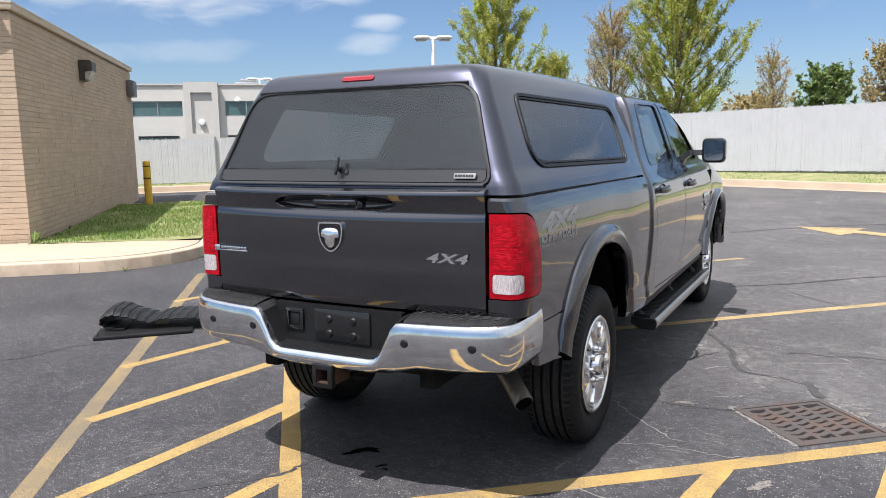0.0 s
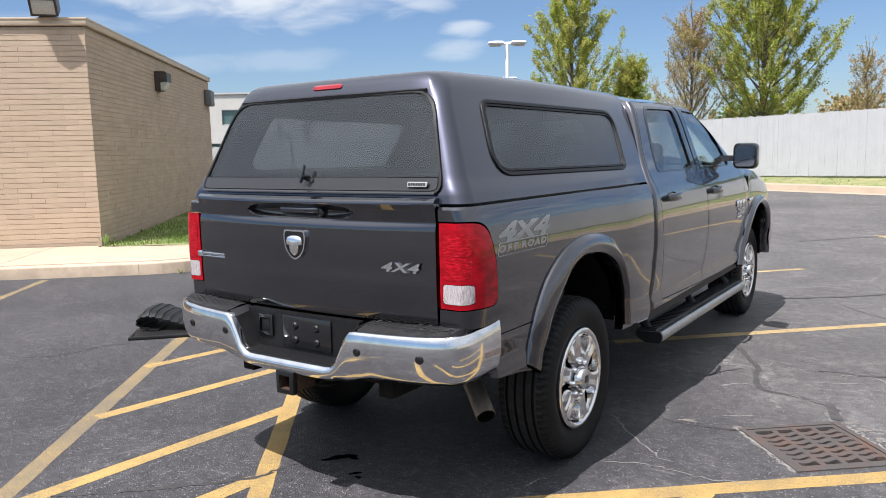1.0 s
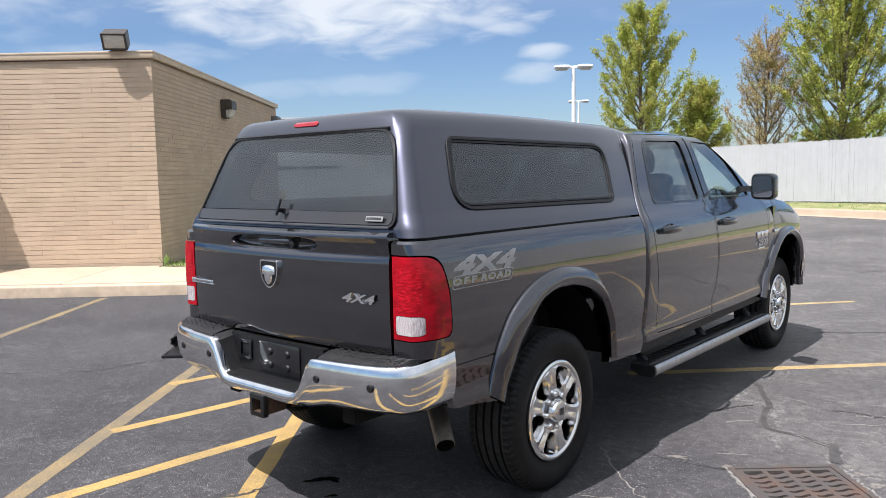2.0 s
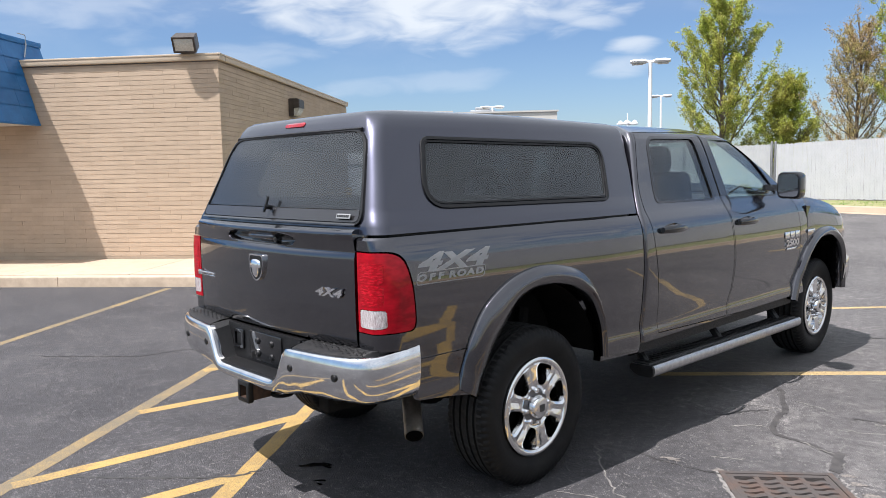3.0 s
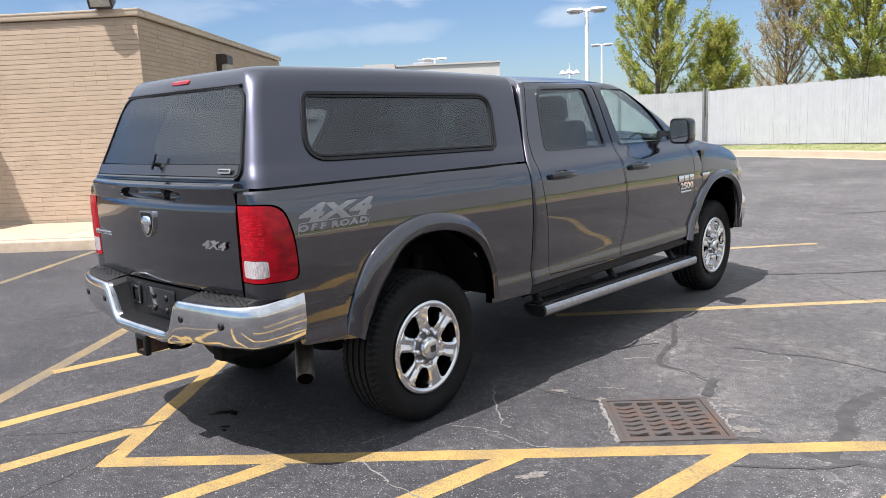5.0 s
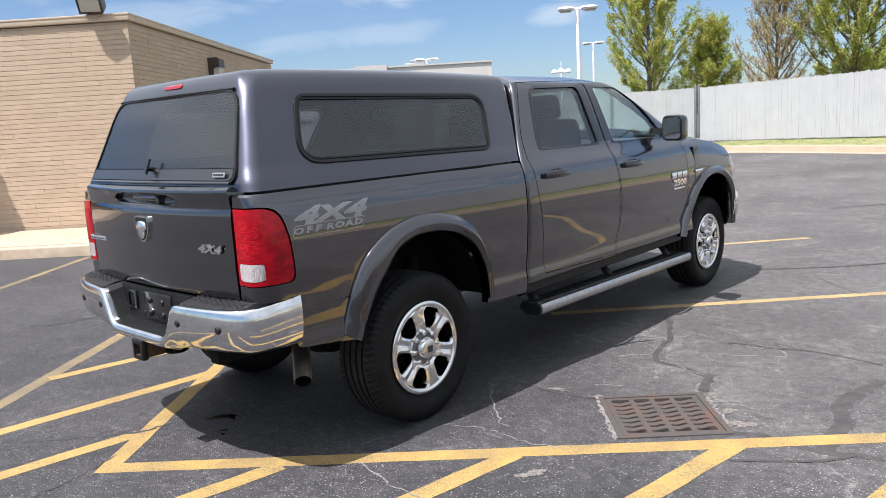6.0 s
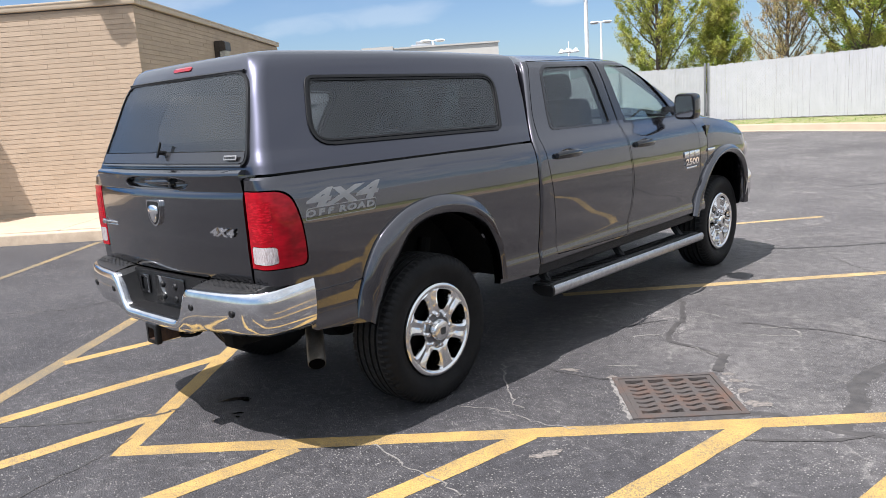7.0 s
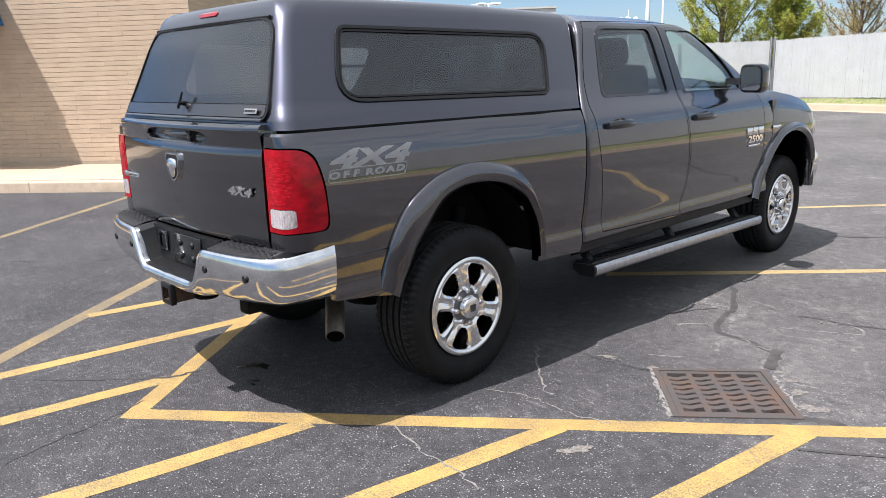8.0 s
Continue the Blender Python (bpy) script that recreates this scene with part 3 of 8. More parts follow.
def build_ground():
    def steps(lo, hi):
        near = list(np.arange(lo, hi, 1.0))
        return [-900, -400, -200, -120, -80] + near + [hi, 80, 120, 200, 400, 900]
    us, vs = steps(-50, 50), steps(-30, 50)
    gu, gv, gs = GRATE
    us = sorted(set([u for u in us if abs(u - gu) > 0.35] + [gu - gs, gu + gs]))
    vs = sorted(set([v for v in vs if abs(v - gv) > 0.35] + [gv - gs, gv + gs]))
    bm = bmesh.new()
    grid = []
    for u in us:
        col = []
        for v in vs:
            p = site(u, v)
            col.append(bm.verts.new((p.x, p.y, rise(p.x, p.y))))
        grid.append(col)
    for i in range(len(us) - 1):
        for j in range(len(vs) - 1):
            if abs((us[i] + us[i + 1]) / 2 - gu) < gs and abs((vs[j] + vs[j + 1]) / 2 - gv) < gs:
                continue
            bm.faces.new((grid[i][j], grid[i + 1][j], grid[i + 1][j + 1], grid[i][j + 1]))
    solid("ground", bm, asphalt, "worn dark grey asphalt parking lot", "ground", kind="structure", smooth=60)


build_ground()

# painted lines, each a line one could follow, in the building's axes
LINE_ENDS = [
    ((-0.93, -1.03), (5.2, -1.06), 0.105), ((-0.92, -1.08), (-0.84, 1.9), 0.105), ((-2.17, -1.9), (-1.86, 5.6), 0.11),
    ((-0.03, -1.08), (-1.75, -2.55), 0.11), ((1.12, -1.06), (-0.75, -2.62), 0.11), ((2.18, -1.06), (0.35, -2.62), 0.11),
    ((3.25, -1.06), (1.4, -2.62), 0.11),
    ((-0.95, -0.60), (-2.02, -1.60), 0.105), ((-0.88, 0.42), (-2.10, -0.78), 0.105), ((-0.92, 1.40), (-2.04, 0.44), 0.1),
    ((-1.30, 2.12), (-2.05, 1.53), 0.095), ((-1.70, 4.08), (-1.98, 3.88), 0.095),
    ((1.6, 1.56), (9.5, 1.95), 0.10), ((3.2, 4.30), (5.05, 4.52), 0.09), ((-4.58, 0.4), (-4.55, 6.0), 0.10),
]


def build_lines():
    for i, (a, b, w) in enumerate(LINE_ENDS):
        n = max(4, int((Vector(a) - Vector(b)).length / 0.12))
        pts = [site(*p) for p in along(a, b, n)]
        solid("painted_line", strip(pts, w, 0.0010 + 0.0003 * min(i, 3), seed=i, wobble=0.06), yellow_worn if i in (2, 14) else yellow_pale if i in (12, 13) else yellow_paint,
              "worn yellow painted parking line on asphalt", "painted line", "parking lines", "structure", smooth=0)
    # the arrow further down the lane
    arrow = [(1.55, 10.55), (2.62, 10.62), (2.45, 10.30), (3.9, 9.45), (3.75, 9.05), (2.42, 9.95), (2.2, 9.62)]
    bm = bmesh.new()
    bm.faces.new([bm.verts.new((x, y, rise(x, y) + 0.006)) for x, y in arrow])
    solid("painted_arrow", bm, yellow_pale, "faded yellow direction arrow on asphalt", "painted arrow", kind="structure", smooth=0)


build_lines()

# ---- kerbs, walks and lawn ----
WALK_H = 0.16


def walk_outline():
    """The island round the building: straight kerb, a rounded corner, then back along the lawn."""
    pts = [(-30.0, 6.12), (-3.4, 6.12)]
    for k in range(1, 9):
        a = -math.pi / 2 + k * math.pi / 2 / 8
        pts.append((-3.4 + 1.5 * math.cos(a), 7.62 + 1.5 * math.sin(a)))
    pts += [(-1.9, 13.9)]
    for k in range(1, 7):
        a = k * math.pi / 2 / 6
        pts.append((-3.1 + 1.2 * math.cos(a), 13.9 + 1.2 * math.sin(a)))
    pts += [(-30.0, 15.1)]
    return pts


def raised(outline, z0, z1, bevel=0.02):
    bm = prism([tuple(site(*p).to_2d()) for p in outline], "z", z0, z1)
    top = [e for e in bm.edges if all(abs(v.co.z - z1) < 1e-4 for v in e.verts)]
    if bevel:
        bmesh.ops.bevel(bm, geom=top, offset=bevel, segments=3, affect="EDGES", profile=0.5)
    return bm


def offset_in(p, d):
    u, v = p
    c = Vector((-3.4, 7.62)) if v < 9 else Vector((-3.1, 13.9))
    q = Vector(p)
    if u > c.x and (v < c.y or v > 10):
        w = (q - c)
        return tuple(c + w * ((w.length - d) / w.length))
    if u > -2.5:
        return (u - d, v)
    return (u, v + d) if v < 9 else (u, v - d)


def build_walk():
    rim = walk_outline()
    # kerb stones in lengths, each its own piece, along the front and round the corner
    kerb = thing("kerb", "tan concrete kerb with rounded edge round the building walk", "kerb", kind="structure")
    inner = [offset_in(p, 0.16) for p in rim]
    for i in range(len(rim) - 1):
        a, b = Vector(rim[i]), Vector(rim[i + 1])
        ia, ib = Vector(inner[i]), Vector(inner[i + 1])
        n = max(1, int((b - a).length / 2.9))
        for k in range(n):
            t0, t1 = k / n, (k + 1) / n
            gap = 0.004 / max((b - a).length, 0.1) if n > 1 else 0
            q = [a.lerp(b, t0 + gap), a.lerp(b, t1 - gap), ib.lerp(ia, 1 - t1 + gap), ib.lerp(ia, 1 - t0 - gap)]
            w = [site(*p) for p in q]
            g = max(0.0, rise(w[0].x, w[0].y)) + WALK_H
            bm = prism([tuple(p.to_2d()) for p in w], "z", -0.1, g)
            edge = [e for e in bm.edges if all(v.co.z > 0.05 for v in e.verts) and
                    all(min((v.co.to_2d() - w[0].to_2d()).length, (v.co.to_2d() - w[1].to_2d()).length) < 0.01 for v in e.verts)]
            bmesh.ops.bevel(bm, geom=edge, offset=0.025, segments=3, affect="EDGES", profile=0.5)
            part("kerb_stone", bm, kerb_mat, kerb, smooth=40)
    # concrete walk slabs between kerb and wall
    pave = thing("pavement", "tan concrete walk in large slabs before the brick building", "pavement", kind="structure")
    slabs = [(-30 + 1.9 * i, -30 + 1.9 * (i + 1)) for i in range(12)] + [(-7.2, -5.3), (-5.3, -3.42)]
    for u0, u1 in slabs:
        q = [(u0 + 0.006, 6.284), (u1 - 0.006, 6.284), (u1 - 0.006, 8.30), (u0 + 0.006, 8.30)]
        if u0 > -5.4:
            q = [(u0 + 0.006, 6.284), (u1, 6.284)] + [offset_in((-3.4 + 1.5 * math.cos(a), 7.62 + 1.5 * math.sin(a)), 0.164) for a in [-math.pi / 2 + k * math.pi / 16 for k in range(1, 8)]] + [(-2.07, 7.75), (-3.0, 7.95), (-4.6, 8.12), (-4.6, 8.30), (u0 + 0.006, 8.30)]
        part("slab", raised(q, -0.1, WALK_H + 0.012, 0.006), concrete, pave, smooth=40)
    part("joint_bed", raised([(-30, 6.29), (-3.45, 6.29), (-3.45, 8.3), (-30, 8.3)], -0.1, WALK_H - 0.005, 0), kerb_mat, pave, smooth=0)
    # lawn beside the wall
    lawn = [(-4.56, 8.14), (-3.0, 7.97), (-2.064, 7.77), (-2.064, 13.9)] + [offset_in((-3.1 + 1.2 * math.cos(a), 13.9 + 1.2 * math.sin(a)), 0.164) for a in [k * math.pi / 12 for k in range(1, 7)]] + [(-4.56, 14.93)]
    bm = bmesh.new()
    us, vs = np.linspace(-4.56, -2.066, 14), np.linspace(7.9, 14.93, 36)
    grid = {}
    for i, u in enumerate(us):
        for j, v in enumerate(vs):
            vv = max(v, 8.14 - (u + 4.56) * 0.15)
            p = site(u, vv)
            if u > -3.1 and vv > 13.9:
                c = Vector((-3.1, 13.9))
                w = Vector((u, vv)) - c
                if w.length > 1.036:
                    q = c + w * (1.036 / w.length)
                    p = site(*q)
            p.z = WALK_H + rise(p.x, p.y) + 0.01 + 0.03 * noise.noise(Vector((u * 1.3, v * 1.3, 2)))
            grid[i, j] = bm.verts.new(p)
    for i in range(len(us) - 1):
        for j in range(len(vs) - 1):
            bm.faces.new((grid[i, j], grid[i + 1, j], grid[i + 1, j + 1], grid[i, j + 1]))
    solid("lawn", bm, turf, "mown green lawn beside the brick wall", "lawn", kind="structure", smooth=60)
    blades(lambda r: (r.uniform(-4.5, -2.1), r.uniform(8.15, 14.8)), 12000, 0.03, 0.075, WALK_H, "grass", "short green grass on the lawn beside the wall", 3)


def blades(pick, count, lo, hi, lift, name, label, seed):
    rnd = random.Random(seed)
    co, faces = [], []
    for _ in range(count):
        u, v = pick(rnd)
        p = site(u, v)
        if u > -3.1 and v > 13.9 and v < 16 and (Vector((u, v)) - Vector((-3.1, 13.9))).length > 1.0:
            continue
        z = rise(p.x, p.y) + lift
        a = rnd.uniform(0, 6.28)
        h = rnd.uniform(lo, hi)
        w = 0.006 + 0.006 * rnd.random()
        d = Vector((math.cos(a), math.sin(a), 0))
        lean = Vector((rnd.uniform(-0.5, 0.5), rnd.uniform(-0.5, 0.5), 0)) * h
        k = len(co)
        co += [p + d * w + Vector((0, 0, z)), p - d * w + Vector((0, 0, z)), p + lean + Vector((0, 0, z + h))]
        faces.append((k, k + 1, k + 2))
    me = bpy.data.meshes.new(name)
    me.from_pydata(co, [], faces)
    me.materials.append(grass_mat)
    tagged(new(name, me), label, "grass", kind="stuff")


build_walk()

# ---- the far side of the lot: kerb, verge and fence ----
BEND = Vector((-7.40, 23.85))            # the fence turns here
KERB_BEND = Vector((-6.9, 20.9))         # and the kerb here
DIR_L = -site(1, 0).to_2d()              # towards the left both run along the building's axis
DIR_R = Vector((1.0, -0.335)).normalized()
DIR_K = Vector((1.0, -0.263)).normalized()
FENCE_H = 1.95
DIR_S = -site(0, 1).to_2d()              # towards the right they turn along its side
FENCE_RUN = 13.6


def bank(p):
    """How far the verge at the fence lies above the lot."""
    return 0.05 + 0.30 * min(max((Vector(p[:2]) - BEND).dot(DIR_R) / 11.5, 0.0), 1.0)


def far_line(corner, way, offset, reach):
    """A line round the bend, that many metres nearer to the lot."""
    nl, nr = Vector((DIR_L.y, -DIR_L.x)), Vector((way.y, -way.x))
    nl = nl if nl.y < 0 else -nl
    nr = nr if nr.y < 0 else -nr
    ns = Vector((DIR_S.y, -DIR_S.x))
    left = [corner + nl * offset + DIR_L * d for d in (60, 45, 30, 24, 18, 14, 10, 7, 5)]
    turn = corner + way * reach + (nr + ns) / (1 + nr.dot(ns)) * offset
    right = [turn + way * d for d in (5 - reach, 7 - reach, 10 - reach, -0.8)]
    q = [turn - way * 0.8, turn, turn + DIR_S * 0.8]
    right += [(1 - t) ** 2 * q[0] + 2 * t * (1 - t) * q[1] + t * t * q[2] for t in (0.33, 0.67, 1.0)]
    right += [turn + DIR_S * d for d in (3, 6, 10, 15, 22, 30, 45)]
    a, b, c = left[-1], corner + (nl + nr).normalized() * offset, right[0]
    bend = [(1 - t) ** 2 * a + 2 * t * (1 - t) * b + t * t * c for t in (0.2, 0.4, 0.6, 0.8)]
    return left + bend + right


def ribbon(la, lb, za, zb):
    bm = bmesh.new()
    ra = [bm.verts.new((p.x, p.y, rise(p.x, p.y) + za)) for p in la]
    rb = [bm.verts.new((p.x, p.y, rise(p.x, p.y) + (bank(p) if zb is None else zb))) for p in lb]
    for i in range(len(la) - 1):
        bm.faces.new((ra[i], ra[i + 1], rb[i + 1], rb[i]))
    return bm


def build_far_side():
    g0, k0, k1, k2 = (far_line(KERB_BEND, DIR_K, d, 11.5) for d in (0.45, 0.0, -0.05, -0.5))
    f = far_line(BEND, DIR_R, -0.5, FENCE_RUN)
    solid("gutter", ribbon(g0, k0, 0.006, 0.006), kerb_tan, "tan concrete gutter at the far kerb", "gutter", kind="structure")
    bm = join(ribbon(k0, k1, 0.0, 0.15), ribbon(k1, k2, 0.15, 0.155))
    bmesh.ops.remove_doubles(bm, verts=bm.verts, dist=1e-4)
    solid("kerb_far", bm, kerb_tan, "tan concrete kerb along the far verge", "kerb", kind="structure")
    solid("verge", ribbon(k2, f, 0.15, None), turf, "grass verge before the white fence", "verge", kind="structure")
    rnd = random.Random(8)
    co, faces = [], []
    for _ in range(5000):
        t = rnd.uniform(3, len(k2) - 4.001)
        i = int(t)
        a = k2[i].lerp(k2[i + 1], t - i).to_3d()
        b = f[i].lerp(f[i + 1], t - i).to_3d()
        a.z, b.z = rise(a.x, a.y) + 0.15, rise(b.x, b.y) + bank(b)
        w = rnd.uniform(0.02, 0.83)
        p = a.lerp(b, w)
        ang, h = rnd.uniform(0, 6.28), rnd.uniform(0.02, 0.06)
        d = Vector((math.cos(ang), math.sin(ang), 0)) * 0.014
        n = len(co)
        co += [p + d, p - d, p + Vector((rnd.uniform(-0.04, 0.04), rnd.uniform(-0.04, 0.04), h))]
        faces.append((n, n + 1, n + 2))
    me = bpy.data.meshes.new("verge_grass")
    me.from_pydata(co, [], faces)
    me.materials.append(grass_mat)
    tagged(new("verge_grass", me), "short green grass on the far verge", "grass", kind="stuff")


build_far_side()


def build_fence(start, way, length, label, seed, drop=0.0):
    """Chain-link fence with white plastic slats woven into it."""
    fence = thing("fence", label, "fence")
    rnd = random.Random(seed)
    side = Vector((-way.y, way.x))
    n = int(length / 3.05)

    def tall(s):
        return FENCE_H - drop * min(max((s - 3.0) / 9.0, 0.0), 1.0)
    for i in range(n + 1):
        p = start + way * (i * 3.05) + side * 0.06
        bm = tube([(0, 0, -0.2), (0, 0, tall(i * 3.05) + 0.02)], 0.03, 8)
        if i == 0:
            bm.free()
            bm = tube([(0, 0, -0.2), (0, 0, FENCE_H + 0.05), (0, 0, FENCE_H + 0.09)], 0.045, 12, radii=[0.045, 0.045, 0.02])
        o = part("post", bm, post_dark if i == 0 else galvanized, fence)
        o.location = (*(p if i else start), rise(p.x, p.y) + bank(p))
    # the slats and the wire are too many to count
    co, faces = [], []
    step = 0.052
    for i in range(int(length / step)):
        p = start + way * (i * step + step / 2)
        g = rise(p.x, p.y) + bank(p) + 0.02 + rnd.uniform(0, 0.03)
        top = rise(p.x, p.y) + bank(p) + tall(i * step) - 0.03 + rnd.uniform(-0.02, 0.015)
        y = rnd.uniform(-0.004, 0.004)
        a, b = p - way * 0.0256 + side * y, p + way * 0.0256 + side * (y + rnd.uniform(-0.003, 0.003))
        k = len(co)
        m = (a + b) / 2 - side * 0.003
        co += [(a.x, a.y, g), (m.x, m.y, g), (b.x, b.y, g), (a.x, a.y, top), (m.x, m.y, top), (b.x, b.y, top)]
        faces += [(k, k + 1, k + 4, k + 3), (k + 1, k + 2, k + 5, k + 4)]
    me = bpy.data.meshes.new("slats")
    me.from_pydata(co, [], faces)
    me.materials.append(slat_white)
    o = new("slats", me)
    o.parent = fence
    tagged(o, "white plastic slats woven through the mesh", kind="stuff")
    co, faces = [], []
    vstep = 0.060
    for i in range(int(length / step)):
        for sgn in (1, -1):
            p = start + way * (i * step)
            g = rise(p.x, p.y) + bank(p) + 0.02
            rows = int(tall(i * step) / vstep)
            for j in range(rows):
                if (i + j) % 2:
                    continue
                a = p + way * (0.5 * step) - side * 0.02
                b = p + way * ((0.5 + sgn) * step) - side * 0.02
                z = g + j * vstep
                k = len(co)
                co += [(a.x, a.y, z - 0.003), (a.x, a.y, z + 0.003), (b.x, b.y, z + vstep + 0.003), (b.x, b.y, z + vstep - 0.003)]
                faces.append((k, k + 1, k + 2, k + 3))
    me = bpy.data.meshes.new("wire_mesh")
    me.from_pydata(co, [], faces)
    me.materials.append(wire_pale)
    o = new("wire_mesh", me)
    o.parent = fence
    tagged(o, "galvanized diamond wire mesh", kind="stuff")
    return fence


build_fence(BEND, DIR_R, FENCE_RUN, "tall chain-link fence with white privacy slats along the lot", 5)
build_fence(BEND + DIR_R * FENCE_RUN + DIR_S * 0.12, DIR_S, 34, "chain-link fence with white privacy slats down the side of the lot", 7)
build_fence(BEND + DIR_L * 0.12, DIR_L, 42, "chain-link fence with white privacy slats behind the brick building", 6, 0.38)

# ---- brick building ----
CORNER_U, FRONT_V, BACK_V, WALL_H = -4.6, 8.36, 17.9, 3.62


def build_building():
    b = thing("brick_building", "low flat-roofed tan brick building with a metal fascia", "building", m=SITE_POSE)
    body = box(-24.0, CORNER_U - 0.006, FRONT_V + 0.006, BACK_V, -0.2, WALL_H - 0.02)
    part("wall", body, mortar, b, "tan mortar and backing of the brick walls", smooth=0)
    part("roof", box(-24.0, CORNER_U - 0.05, FRONT_V + 0.05, BACK_V - 0.05, WALL_H - 0.02, WALL_H + 0.03), roofing, b, smooth=0)
    # metal coping round the top
    for n, (x0, x1, y0, y1) in {"front": (-24.0, CORNER_U + 0.05, FRONT_V - 0.045, FRONT_V + 0.22), "side": (CORNER_U - 0.22, CORNER_U + 0.05, FRONT_V + 0.225, BACK_V + 0.05)}.items():
        bm = box(x0, x1, y0, y1, WALL_H, WALL_H + 0.115, 0.012)
        bm2 = box(x0, x1 + (0.008 if n == "side" else 0.008), y0 - (0.008 if n == "front" else 0), y1, WALL_H + 0.085, WALL_H + 0.118, 0.004)
        part("coping", join(bm, bm2), fascia, b, "tan metal coping")
    return b


building = build_building()


def build_wallpack():
    """Wall lamp with a prismatic glass front."""
    t = thing("wall_lamp", "dark bronze wall lamp with prismatic glass on the brick wall", "lamp", m=SITE_POSE @ pose(CORNER_U, 12.45, 3.13, 0, 0, 90))
    shape = [(0.0, -0.2), (0.0, 0.2), (-0.2, 0.2), (-0.25, 0.17), (-0.25, -0.02), (-0.2, -0.04), (-0.12, -0.2)]
    bm = prism([(p[0], p[1]) for p in shape[:5] + [(-0.24, 0.0), (-0.1, -0.02), (-0.1, -0.2)]], "x", -0.2, 0.2)
    bmesh.ops.bevel(bm, geom=bm.edges[:], offset=0.01, segments=2, affect="EDGES")
    part("housing", bm, bronze, t)
    bm = prism([(-0.102, -0.19), (-0.102, -0.022), (-0.235, -0.002), (-0.225, -0.06), (-0.16, -0.17)], "x", -0.17, 0.17)
    bmesh.ops.bevel(bm, geom=bm.edges[:], offset=0.012, segments=2, affect="EDGES")
    part("glass_front", bm, lamp_glass, t, "ribbed clear glass")


def build_meter_box():
    t = thing("electric_box", "grey steel box fixed to the brick wall", "electric box", m=SITE_POSE @ pose(CORNER_U, 17.5, 3.13))
    part("body", box(0.0, 0.16, -0.28, 0.28, -0.2, 0.22, 0.01), grey_box, t)
    part("door", box(0.16, 0.175, -0.26, 0.26, -0.18, 0.2, 0.004), grey_box, t)


def build_floodlight():
    """Tilted box floodlight on the roof edge."""
    t = thing("floodlight", "dark metal floodlight tilted down on the roof edge", "floodlight", m=SITE_POSE @ pose(-5.12, FRONT_V - 0.02, WALL_H + 0.118, 0, 0, 8))
    part("bracket", join(box(-0.04, 0.04, -0.03, 0.05, 0.0, 0.16, 0.006), box(-0.12, 0.12, -0.04, 0.06, 0.0, 0.02, 0.004)), bronze, t)
    head = pose(0, -0.06, 0.20, 28) @ Matrix.Scale(0.82, 4)
    bm = loft([[(sx * a, y, sz * c) for sx, sz in ((-1, -1), (1, -1), (1, 1), (-1, 1))] for y, a, c in ((0.22, 0.16, 0.10), (0.1, 0.22, 0.155), (-0.2, 0.235, 0.165), (-0.22, 0.235, 0.165))])
    bmesh.ops.bevel(bm, geom=bm.edges[:], offset=0.008, segments=2, affect="EDGES")
    part("housing", moved(bm, head), bronze, t)
    part("lens", moved(box(-0.2, 0.2, -0.232, -0.222, -0.135, 0.135, 0.003), head), lamp_glass, t, "dusty pale glass lens")
    part("lens_rim", moved(baked(box(-0.235, 0.235, -0.238, -0.2205, -0.165, 0.165), ("DIFFERENCE", box(-0.195, 0.195, -0.3, -0.1, -0.13, 0.13))), head), bronze, t, smooth=0)


